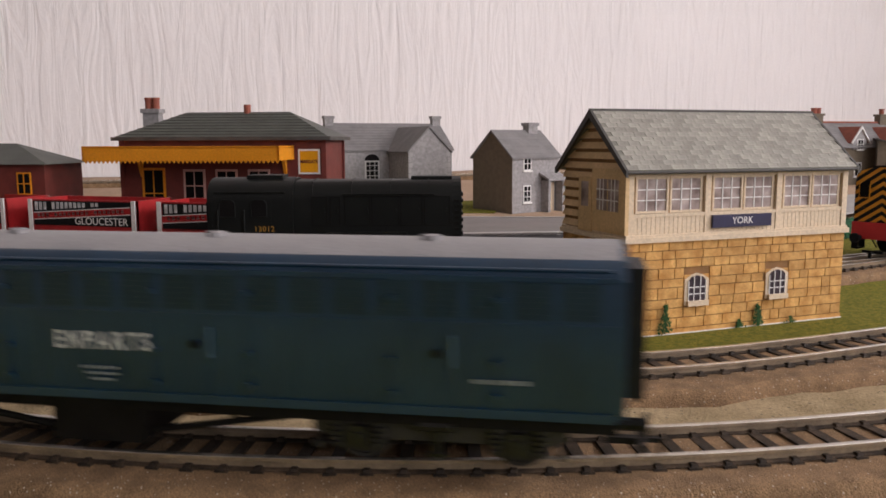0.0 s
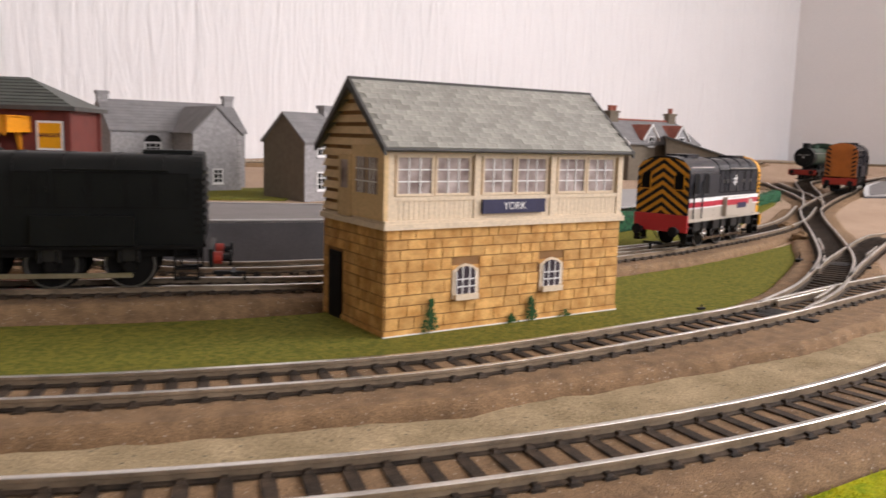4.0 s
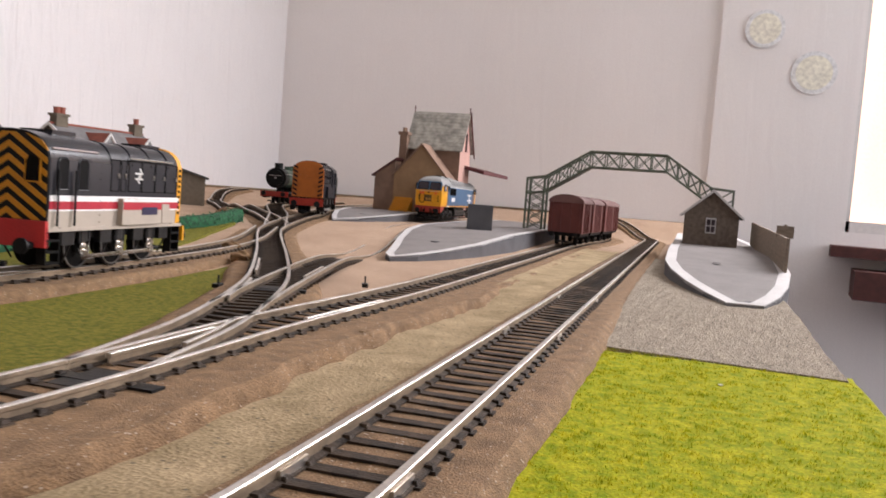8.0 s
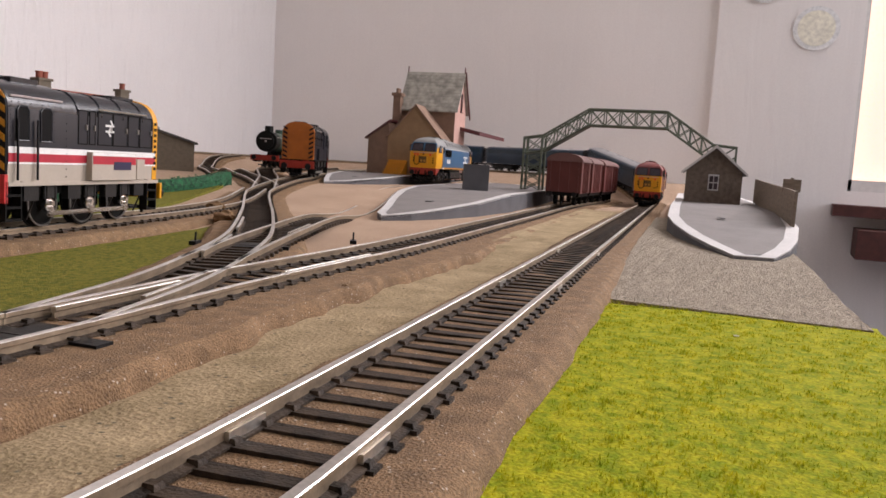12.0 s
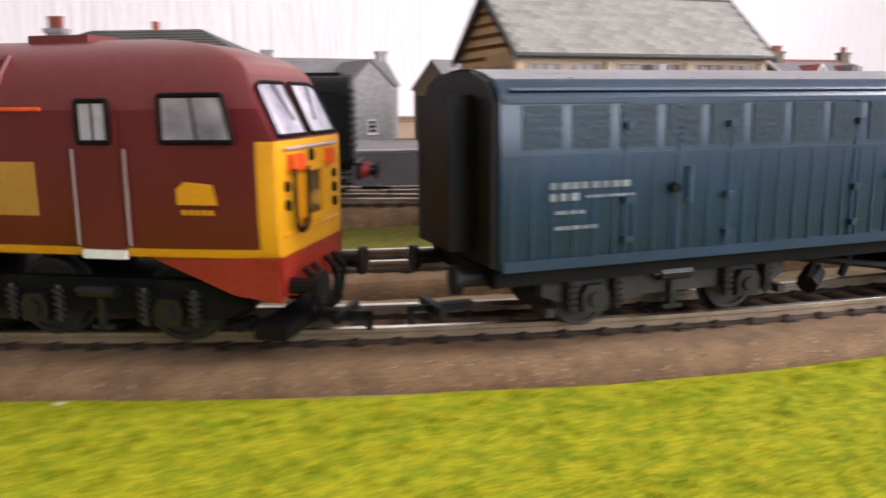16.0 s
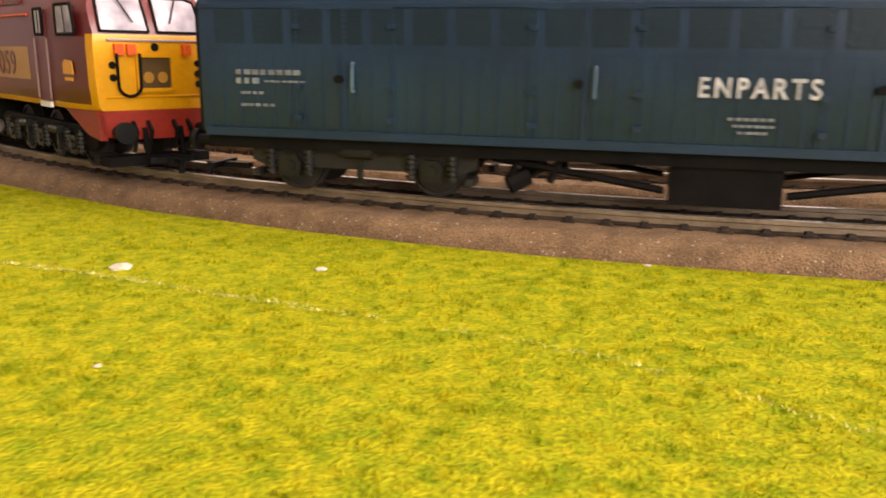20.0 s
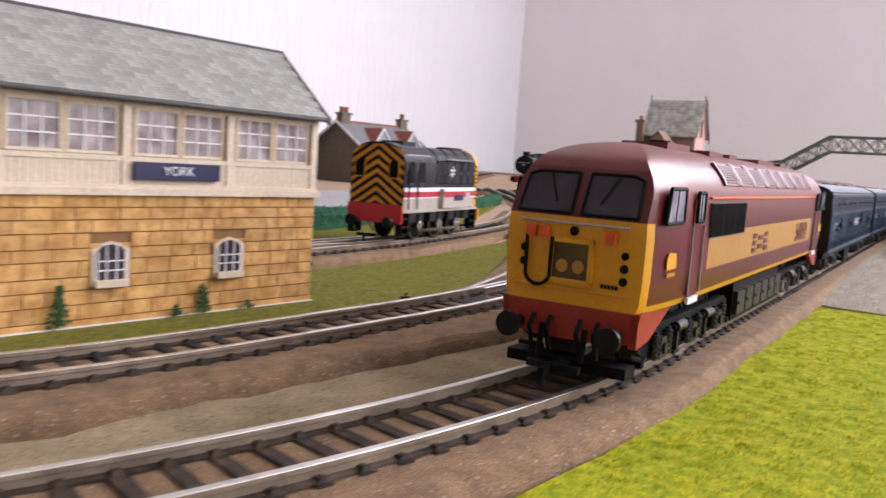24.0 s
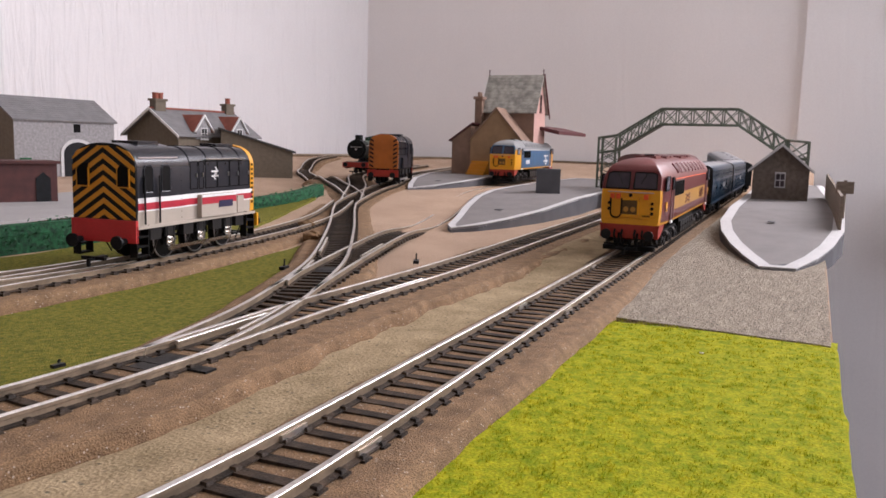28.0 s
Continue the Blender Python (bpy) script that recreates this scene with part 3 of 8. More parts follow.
# check rails and a bright switch blade inside the turnouts
for line, off, x0, x1 in ((INNER, -0.064, 2.30, 2.95), (YARD, 0.064, 2.55, 3.1), (YARD, 0.064, 3.35, 3.9), (BAY, -0.064, 3.3, 3.8), (INNER, 0.058, 1.55, 2.05), (YARD, -0.056, 1.75, 2.2)):
    bm = bmesh.new()
    sweep(bm, frames([p for p in line if x0 <= p[0] <= x1]), [(o * 0.8 + off, h) for o, h in RAIL], hills, mi=(2, 2, 1, 1, 1, 0, 0, 0, 1, 1, 1, 2, 2))
    structure("check_rail", bm, [M_rail, M_rust, M_sleeper], "short bright check rail inside the turnout", "rail")
for x, y, a in ((1.46, -0.468, 7), (2.98, 0.2, 30)):
    bm = bmesh.new()
    box(bm, -0.022, -0.165, 0.040, 0.022, 0.13, 0.0545)
    box(bm, -0.075, -0.05, 0.040, 0.075, 0.05, 0.0535)
    tagged(part("tie_bar", bm, M_black, None, at=P(x, y, hills(x, y), a), bevel=0.003), "black plastic tie bar between the switch blades", "tie bar", "tie bars")


# ---- ground patches ----
def patch(name, outline, z, material, label, category, fray=0.0):
    """A mat cut to an outline, with a thickness, its edge a little uneven."""
    pts = []
    for i, p in enumerate(outline):
        q = outline[(i + 1) % len(outline)]
        k = max(1, int(math.hypot(q[0] - p[0], q[1] - p[1]) / 0.08))
        for j in range(k):
            x, y = p[0] + (q[0] - p[0]) * j / k, p[1] + (q[1] - p[1]) * j / k
            pts.append((x + fray * noise.noise(Vector((x * 7, y * 7, 1))), y + fray * noise.noise(Vector((x * 7, y * 7, 9)))))
    bm = bmesh.new()
    if callable(z):
        a, b = [bm.verts.new((*p, z(*p))) for p in pts], [bm.verts.new((*p, z(*p) - 0.03)) for p in pts]
        f = [bm.faces.new(a), bm.faces.new(list(reversed(b)))]
        for i in range(len(pts)):
            j = (i + 1) % len(pts)
            bm.faces.new([a[i], b[i], b[j], a[j]])
        bmesh.ops.triangulate(bm, faces=f)
    else:
        prism(bm, pts, z - 0.02, z, "z")
    return tagged(part(name, bm, material), label, category, "", "structure")


def offset_line(pts, o):
    return [(x + nx * o, y + ny * o) for x, y, nx, ny in frames(pts)]


main_front = [p for p in resample(LOOP, 0.12) if p[1] < 2.0 and p[0] < 2.99 and p[1] < 3.2]
main_front = [p for p in main_front if p[1] < 1.2]
front_out = [(x + nx * o, y + ny * o) for x, y, nx, ny in frames(main_front) for o in [0.275 - 0.075 * min(1, max(0, (x + 0.3) / 1.5))]]
patch("grass_front", front_out + [(-5.2, 1.2), (-5.2, board_edge(-5.2) - 0.01)] + [(x, board_edge(x) - 0.01) for x in (-3.0, -1.0, 1.0, 3.05)], 0.012, M_grass, "bright yellow-green grass mat along the front of the layout", "grass", 0.012)
inner_w = [p for p in INNER if -2.9 < p[0] < 2.7]
shunt_w = [p for p in SHUNT if -2.7 < p[0] < 4.2]
strip = offset_line(inner_w, 0.27) + [(2.75, 0.24), (3.3, 0.62), (3.9, 1.0), (4.05, 1.16)] + list(reversed(offset_line(shunt_w, -0.27)))
patch("grass_signal_box", strip, 0.012, M_olive, "olive green grass mat round the signal box", "grass", 0.012)
# sand between the two lines: an uneven sheet, heaped against the ballast on both sides
north = [(x + nx * o, y + ny * o) for x, y, nx, ny in frames([p for p in INNER if -3.2 < p[0] < 9.2]) for o in [-0.16 - 0.055 * min(1, max(0, x / 1.2))]]
south = sorted(offset_line([p for p in resample(LOOP, 0.05) if -3.6 < p[0] < 9.2 and p[1] < 0.8], -0.165))
bm = bmesh.new()
rings = []
for i in range(420):
    x = -2.9 + 11.6 * (i / 419) ** 1.15
    y0 = float(np.interp(x, [p[0] for p in south], [p[1] for p in south]))
    y1 = float(np.interp(x, [p[0] for p in north], [p[1] for p in north]))
    ring = []
    for k in range(15):
        q = k / 14
        y = y0 + (y1 - y0) * q
        heap = 0.010 * (1 - min(1, min(q, 1 - q) * (y1 - y0) / 0.07)) + 0.007 * noise.noise(Vector((x * 3, y * 3, 5))) + 0.005 * noise.noise(Vector((x * 13, y * 13, 8)))
        ring.append(bm.verts.new((x, y, surface(x, y) + 0.006 + heap)))
    rings.append(ring)
for a, b in zip(rings, rings[1:]):
    for k in range(14):
        bm.faces.new([a[k], b[k], b[k + 1], a[k + 1]])
structure("sand_strip", bm, M_sand, "grey-green sand scatter between the two lines", "sand", smooth=True)
patch("sand_apron", [(2.97, -1.2), (5.2, -0.92), (8.0, -0.58), (8.0, -1.40)] + [(x, board_edge(x) + 0.01) for x in (7.0, 5.5, 4.0, 2.97)], lambda x, y: surface(x, y) + 0.017, M_sand_pale, "pale beige corrugated paper apron before the platform", "sand", 0.01)
patch("yard_paving", [(1.3, 2.35), (2.8, 2.55), (4.2, 2.95), (5.6, 3.6), (6.6, 4.4), (7.9, 5.6), (8.0, 6.2), (6.2, 6.7), (4.6, 6.4), (3.2, 4.6), (2.4, 3.6)], 0.115, M_paving, "grey paved yard before the goods shed", "paving", 0.0)
patch("grass_shunter", [(0.9, 1.35), (2.0, 1.32), (3.0, 1.42), (4.3, 1.86), (5.3, 2.4), (6.0, 2.72), (6.2, 2.95), (5.2, 2.75), (4.4, 2.45), (2.6, 1.85), (0.9, 1.8)], lambda x, y: surface(x, y) + 0.014, M_olive, "narrow green grass verge in front of the hedge", "grass", 0.01)

# a pale glue seam across the front mat
seam = [(-2.9, -0.85), (-2.535, -1.032), (-2.367, -1.124), (-2.05, -1.313), (-1.78, -1.475), (-1.644, -1.569), (-1.546, -1.669), (-1.446, -1.783), (-1.373, -1.853)]
seam = curve_through(seam, 0.02)
M_seam = mat("pale_seam", (0.44, 0.42, 0.06), 0.95, var=0.3, big=300, fine=2500, bump=0.0, col2=(0.56, 0.53, 0.18))
bm = bmesh.new()
rng = random.Random(77)
for x, y, nx, ny in frames(curve_through(seam, 0.004)):
    worn = 0.5 + noise.noise(Vector((x * 5, y * 5, 2)))
    for k in range(3):
        if rng.random() < worn:
            o, a, h = rng.gauss(0, 0.0055), rng.uniform(0, 6.3), rng.uniform(0.002, 0.0055)
            px, py, c, s_ = x + nx * o, y + ny * o, math.cos(a), math.sin(a)
            bm.faces.new([bm.verts.new(p) for p in ((px - s_ * 0.0012, py + c * 0.0012, 0.0135), (px + s_ * 0.0012, py - c * 0.0012, 0.0135), (px + c * h, py + s_ * h, 0.0140 + h))])
tagged(part("mat_seam", bm, M_seam), "pale worn seam of bleached fibres across the grass mat", "seam", "", "stuff")

M_crumb = mat("pale_scatter_crumb", (0.62, 0.57, 0.45), 0.9, var=0.2, big=300, fine=2500, bump=0.5)
# track-side grass tufts on the mat stay a few: bright flecks of stray scatter
for k, (x, y, r) in enumerate([(-2.015, -1.095, 0.013), (-2.374, -1.052, 0.024), (-1.407, -1.115, 0.008), (-2.28, -1.54, 0.006), (2.62, -1.62, 0.009)]):
    bm = bmesh.new()
    bmesh.ops.create_icosphere(bm, subdivisions=1, radius=r)
    for v in bm.verts:
        v.co.z = v.co.z * 0.3 + 0.014
        v.co.x *= 1.0 + 0.3 * noise.noise(v.co * 60)
    tagged(part("scatter_crumb", bm, M_crumb, None, at=P(x, y, 0)), "pale crumb of scatter lying on the grass mat", "crumb", "crumbs")


# ---- signal box ----
def signal_box():
    L, W, H1, H2, HR = 1.07, 0.48, 0.37, 0.645, 0.868
    sb = thing("signal_box", "sandstone signal box with cream glazed cabin and slate roof", "signal box", P(0, 0, 0.012))
    rng = random.Random(4)
    bm = bmesh.new()
    box(bm, 0, 0, 0, L, W, H1)
    base = part("stone_base", bm, M_joint, sb, "brown jointed stone base")
    bm = bmesh.new()
    prism(bm, [(0.012, H1), (W - 0.012, H1), (W - 0.012, H2), (W / 2, HR - 0.02), (0.012, H2)], 0.012, L - 0.012, "x")
    cabin = part("cabin_wall", bm, M_cream, sb, "cream cabin")
    holes = [(0.264, 0.384, 0.108, 0.232), (0.660, 0.780, 0.108, 0.232)]
    blocks, z = [], 0.022
    heights = [0.042, 0.04, 0.036, 0.045, 0.034, 0.042, 0.036, 0.034, 0.036]
    bm = bmesh.new()
    box(bm, -0.004, -0.004, 0, L + 0.004, W, 0.02)
    part("plinth", bm, M_stone, sb, bevel=0.002)
    for row, h in enumerate(heights):
        if z + h > H1 - 0.003:
            h = H1 - 0.003 - z
        for face, length in (("f", L), ("s", W)):
            x = 0.0
            while x < length - 0.012:
                edge = x == 0.0
                w = (0.085 if row % 2 else 0.055) if edge else rng.choice((0.045, 0.06, 0.075, 0.09, 0.11, 0.13))
                if length - x - w < 0.04:
                    w = length - x
                if face == "s" and edge:
                    w = 0.05
                spans = [(x, min(x + w, length))]
                if face == "f":
                    for h0, h1, z0, z1 in holes:
                        if z < z1 and z + h > z0:
                            spans = [s for a, b in spans for s in ((a, min(b, h0)), (max(a, h1), b)) if s[1] - s[0] > 0.012]
                else:
                    spans = [s for a, b in spans for s in ((a, min(b, 0.31)), (max(a, 0.435), b)) if s[1] - s[0] > 0.012] if z < 0.25 else spans
                for a, b in spans:
                    blocks.append((face, a, b, z, z + h))
                x += w
        z += h
    for face, a, b, z0, z1 in blocks:
        bm = bmesh.new()
        g = 0.0019
        if face == "f":
            box(bm, a + g, -0.004, z0 + g, b - g, 0.002, z1 - g)
        else:
            box(bm, -0.004, a + g, z0 + g, 0.002, b - g, z1 - g)
        part("stone_block", bm, M_stone, base)
    bm = bmesh.new()
    box(bm, -0.007, -0.0075, 0.0, L + 0.006, 0.0, 0.004)
    part("card_edge", bm, M_white, sb, "white card edge at the foot")
    # arched windows in the base
    for x0 in (0.279, 0.675):
        bm = bmesh.new()
        box(bm, x0 - 0.0135, -0.0033, 0.108, x0 + 0.1035, 0.001, 0.231)
        part("stone_block", bm, M_stone, base)
        bm = bmesh.new()
        w, zb, zt = 0.090, 0.128, 0.208
        arch = [(x0 - 0.012, zb - 0.016), (x0 + w + 0.012, zb - 0.016), (x0 + w + 0.012, zt + 0.005), (x0 + w * 0.8, zt + 0.022), (x0 + w * 0.5, zt + 0.029), (x0 + w * 0.2, zt + 0.022), (x0 - 0.012, zt + 0.005)]
        prism(bm, arch, -0.007, 0.0, "y")
        win = part("arched_window", bm, M_cream, sb, "arched window with a stone surround", bevel=0.002)
        bm = bmesh.new()
        prism(bm, [(x0 + 0.004, zb), (x0 + w - 0.004, zb), (x0 + w - 0.004, zt), (x0 + w * 0.8, zt + 0.014), (x0 + w * 0.5, zt + 0.02), (x0 + w * 0.2, zt + 0.014), (x0 + 0.004, zt)], -0.0085, -0.006, "y")
        part("pane", bm, M_pane_dark, win)
        bm = bmesh.new()
        for i in range(1, 3):
            box(bm, x0 + w * i / 3 - 0.0018, -0.0115, zb, x0 + w * i / 3 + 0.0018, -0.008, zt + 0.016)
        for i in range(1, 3):
            box(bm, x0 + 0.004, -0.0115, zb + (zt - zb) * i / 3 - 0.0018, x0 + w - 0.004, -0.008, zb + (zt - zb) * i / 3 + 0.0018)
        box(bm, x0 + 0.003, -0.0115, zb, x0 + 0.006, -0.008, zt)
        box(bm, x0 + w - 0.006, -0.0115, zb, x0 + w - 0.003, -0.008, zt)
        split_part("glazing_bar", bm, M_white, win)
        bm = bmesh.new()
        box(bm, x0 - 0.004, -0.022, zb - 0.02, x0 + w + 0.004, 0.0, zb)
        part("sill", bm, M_cream, win, bevel=0.002)
    bm = bmesh.new()
    box(bm, -0.007, 0.325, 0.0, 0.0, 0.425, 0.25)
    for i in range(4):
        box(bm, -0.009, 0.335 + i * 0.022, 0.01, -0.006, 0.353 + i * 0.022, 0.24)
    part("door", bm, M_black, sb, "black boarded lower door", bevel=0.001)
    # band and cabin front
    bm = bmesh.new()
    box(bm, -0.014, -0.016, H1 - 0.004, L + 0.012, W + 0.012, H1 + 0.016)
    box(bm, -0.008, -0.010, H1 + 0.016, L + 0.006, W + 0.006, H1 + 0.026)
    part("band", bm, M_cream, sb, "cream ledge", bevel=0.002)
    posts = [0.0, 0.352, 0.70, 1.046]
    for x in posts:
        bm = bmesh.new()
        box(bm, x, -0.004, H1 + 0.02, x + 0.026, 0.02, H2)
        part("post", bm, M_cream, sb, bevel=0.002)
    for z0, z1, yy in ((0.615, H2, 0.0), (0.462, 0.476, -0.003)):
        bm = bmesh.new()
        box(bm, 0, yy, z0, L, 0.02, z1)
        part("window_rail", bm, M_cream, sb, bevel=0.002)
    for b in range(3):
        x0, x1 = posts[b] + 0.026, posts[b + 1]
        n = 16
        for i in range(n):
            bm = bmesh.new()
            xa = x0 + (x1 - x0) * i / n
            box(bm, xa + 0.0009, 0.0, H1 + 0.024, xa + (x1 - x0) / n - 0.0009, 0.012, 0.463)
            part("board", bm, M_cream, cabin)
        for k in range(2):
            xa = x0 + 0.012 + k * (x1 - x0 - 0.012) / 2
            xb = xa + (x1 - x0 - 0.024) / 2 - 0.004
            bm = bmesh.new()
            f = 0.008
            for a in ((xa, 0.478, xb, 0.478 + f), (xa, 0.615 - f, xb, 0.615), (xa, 0.478 + f, xa + f, 0.615 - f), (xb - f, 0.478 + f, xb, 0.615 - f)):
                box(bm, a[0], 0.002 + 0.004 * k, a[1], a[2], 0.014, a[3])
            win = part("sash_window", bm, M_cream, sb, "sliding sash window")
            bm = bmesh.new()
            box(bm, xa + f, 0.0085, 0.478 + f, xb - f, 0.0105, 0.615 - f)
            part("pane", bm, M_pane, win)
            bm = bmesh.new()
            for i in (1, 2):
                box(bm, xa + f + (xb - xa - 2 * f) * i / 3 - 0.0022, 0.006, 0.486, xa + f + (xb - xa - 2 * f) * i / 3 + 0.0022, 0.0086, 0.607)
                box(bm, xa + f, 0.006, 0.486 + 0.121 * i / 3 - 0.0022, xb - f, 0.0086, 0.486 + 0.121 * i / 3 + 0.0022)
            split_part("glazing_bar", bm, M_white, win)
    bm = bmesh.new()
    box(bm, 0.383, -0.015, 0.412, 0.669, -0.006, 0.462)
    sign = part("name_board", bm, M_navy, sb, "navy name board with white letters", bevel=0.001)
    lettering("name_letters", "YORK", 0.038, sign, P(0.526, -0.0158, 0.437, 0, 90), M_white, sx=1.0)
    # west gable: weatherboards, door and window
    for i in range(11):
        z0, z1 = H1 + 0.024 + i * 0.04, H1 + 0.024 + (i + 1) * 0.04
        def half(z):
            return W / 2 if z <= H2 else max(0.0, W / 2 * (HR - z) / (HR - H2))
        if half(z1) < 0.03:
            break
        bm = bmesh.new()
        yc = W / 2
        v = [(yc - half(z0), z0 + 0.007), (yc + half(z0), z0 + 0.007), (yc + half(z1), z1), (yc - half(z1), z1)]
        a = [bm.verts.new((-0.010, *v[0])), bm.verts.new((-0.010, *v[1])), bm.verts.new((0.004, *v[2])), bm.verts.new((0.004, *v[3]))]
        c = [bm.verts.new((0.012, *q)) for q in v]
        bm.faces.new(a), bm.faces.new(c)
        for j in range(4):
            bm.faces.new([a[j], a[(j + 1) % 4], c[(j + 1) % 4], c[j]])
        part("weatherboard", bm, M_cream_shade, cabin)
    bm = bmesh.new()
    prism(bm, [(0.006, H1 + 0.02), (W - 0.006, H1 + 0.02), (W - 0.006, H2), (W / 2, HR - 0.03), (0.006, H2)], 0.001, 0.0122, "x")
    part("gable_backing", bm, M_joint, cabin, "brown shadow lines between boards")
    for y0, y1, z0, z1 in ((-0.006, 0.03, H1 + 0.027, H2), (0.205, 0.235, H1 + 0.027, H2), (0.03, 0.205, H1 + 0.027, 0.47), (0.03, 0.205, 0.615, H2)):
        bm = bmesh.new()
        box(bm, -0.0125, y0, z0, 0.004, y1, z1)
        part("post" if y1 - y0 < 0.05 else "side_panel", bm, M_cream_shade, sb, bevel=0.001)
    bm = bmesh.new()
    box(bm, -0.015, 0.235, H1 + 0.02, 0, 0.335, 0.61)
    up = part("cabin_door", bm, M_cream_shade, sb, "glazed cabin door", bevel=0.002)
    bm = bmesh.new()
    box(bm, -0.0165, 0.258, 0.49, -0.014, 0.312, 0.59)
    part("pane", bm, M_pane, up)
    bm = bmesh.new()
    box(bm, -0.013, 0.03, 0.47, 0, 0.205, 0.615)
    side = part("side_window", bm, M_cream_shade, sb, bevel=0.002)
    bm = bmesh.new()
    for k in range(2):
        box(bm, -0.0145, 0.04 + k * 0.082, 0.482, -0.012, 0.113 + k * 0.082, 0.604)
    part("pane", bm, M_pane, side)
    bm = bmesh.new()
    for y in (0.064, 0.088, 0.146, 0.17):
        box(bm, -0.0165, y - 0.002, 0.482, -0.014, y + 0.002, 0.604)
    for zz in (0.523, 0.564):
        box(bm, -0.0165, 0.04, zz - 0.002, -0.014, 0.195, zz + 0.002)
    split_part("glazing_bar", bm, M_white, side)
    # roof
    roof = None
    for sgn in (-1, 1):
        bm = bmesh.new()
        ye = W / 2 + sgn * 0.267
        prism(bm, [(W / 2, HR + 0.004), (ye, H2 - 0.004), (ye, H2 - 0.016), (W / 2, HR - 0.014)], -0.022, L + 0.024, "x")
        r = part("roof_slope", bm, M_slate_base, sb, "slated roof slope")
        roof = roof or r
    run = math.hypot(0.267, HR - H2 + 0.008)
    ang = math.degrees(math.atan2(HR - H2 + 0.008, 0.267))
    nrow, ncol = 13, 22
    bm = bmesh.new()
    w, h = (L + 0.042) / ncol, run / nrow
    box(bm, 0.0008, -0.0006, 0.0, w - 0.0008, h * 1.04, 0.0022)
    me = finish("slate", bm, M_slate)
    for i in range(nrow):
        for j in range(ncol - (i % 2)):
            m = P(-0.021 + (j + 0.5 * (i % 2)) * w, W / 2 - 0.267, H2 - 0.0035, 0, ang) @ P(0, i * h, 0.0003, rng.uniform(-0.5, 0.5), -1.2 + rng.uniform(-0.3, 0.3))
            part("slate", me, None, roof, at=m)
    for x in (-0.03, L + 0.02):
        bm = bmesh.new()
        prism(bm, [(W / 2, HR + 0.008), (W / 2 - 0.275, H2 - 0.006), (W / 2 - 0.275, H2 - 0.03), (W / 2, HR - 0.025), (W / 2 + 0.275, H2 - 0.03), (W / 2 + 0.275, H2 - 0.006)], x, x + 0.012, "x")
        part("bargeboard", bm, M_dark_trim, sb, "dark bargeboard")
    bm = bmesh.new()
    box(bm, -0.028, W / 2 - 0.008, HR, L + 0.028, W / 2 + 0.008, HR + 0.01)
    part("ridge", bm, M_dark_trim, sb, bevel=0.002)
    bm = bmesh.new()
    rod(bm, (-0.02, -0.032, H2 - 0.012), (L + 0.02, -0.032, H2 - 0.012), 0.006)
    part("gutter", bm, M_dark_trim, sb)
    # printed creepers at the foot
    for x, n, hh in ((0.175, 220, 0.115), (0.62, 190, 0.085), (0.53, 50, 0.03), (0.79, 36, 0.025)):
        bm = bmesh.new()
        for i in range(n):
            a, r = rng.uniform(0, 6.28), rng.uniform(0, 0.034)
            z = rng.uniform(0, hh)
            q = Vector((x + r * math.cos(a) * (1.15 - z / hh), -0.012 - abs(0.008 * math.sin(a)), z + 0.004))
            s = rng.uniform(0.006, 0.012)
            d = Vector((rng.uniform(-1, 1), rng.uniform(-0.3, 0.1), rng.uniform(0.3, 1))) * s
            e = Vector((d.z, 0, -d.x)) * 0.5
            bm.faces.new([bm.verts.new(q - e), bm.verts.new(q + d), bm.verts.new(q + e), bm.verts.new(q - d * 0.3)])
        part("creeper", bm, M_green, sb, "green creeper against the stone")
    return sb


signal_box()


# ---- rolling stock: shared materials and parts ----
M_maroon = mat("maroon_paint", (0.115, 0.009, 0.010), 0.34, var=0.08, big=60, fine=900, bump=0.02, fine_var=0.05, spec=0.55)
M_roof_maroon = mat("dusty_maroon_roof", (0.165, 0.034, 0.031), 0.38, var=0.12, big=60, fine=900, bump=0.08, fine_var=0.08)
M_gold = mat("gold_stripe", (0.44, 0.22, 0.035), 0.4, var=0.06, big=80, fine=900, bump=0.02, fine_var=0.05)
M_yellow = mat("warning_yellow", (0.72, 0.325, 0.004), 0.40, var=0.06, big=80, fine=900, bump=0.02, fine_var=0.05)
M_red = mat("bufferbeam_red", (0.31, 0.024, 0.012), 0.45, var=0.1, big=80, fine=900, bump=0.02)
M_orange = mat("orange_red_plastic", (0.75, 0.10, 0.015), 0.45, var=0.1)
M_teal = mat("rail_blue_paint", (0.006, 0.027, 0.056), 0.32, var=0.12, big=50, fine=900, bump=0.02, col2=(0.0075, 0.032, 0.066), spec=0.6)
M_teal_dark = mat("dark_blue_louvre", (0.0055, 0.022, 0.037), 0.35, var=0.15, big=60, fine=900, spec=0.5)
M_grab = mat("worn_blue_grab_rail", (0.05, 0.10, 0.14), 0.4, var=0.3)
M_coach_roof = mat("grey_coach_roof", (0.27, 0.26, 0.265), 0.55, var=0.12, big=40, fine=900, bump=0.05)
M_under = mat("black_underframe", (0.008, 0.007, 0.0065), 0.62, var=0.3, big=150, fine=1200, bump=0.1, spec=0.1)
M_weather = mat("weathered_bogie", (0.018, 0.0155, 0.0135), 0.6, var=0.35, big=150, fine=1200, bump=0.15)
M_axlebox = mat("grimy_black_axlebox", (0.011, 0.010, 0.010), 0.4, var=0.35, big=150, fine=1200, bump=0.15, spec=0.45)
M_cabglass = mat("tinted_cab_glass", (0.035, 0.025, 0.035), 0.06, var=0.2, big=60, fine=200, bump=0.0)
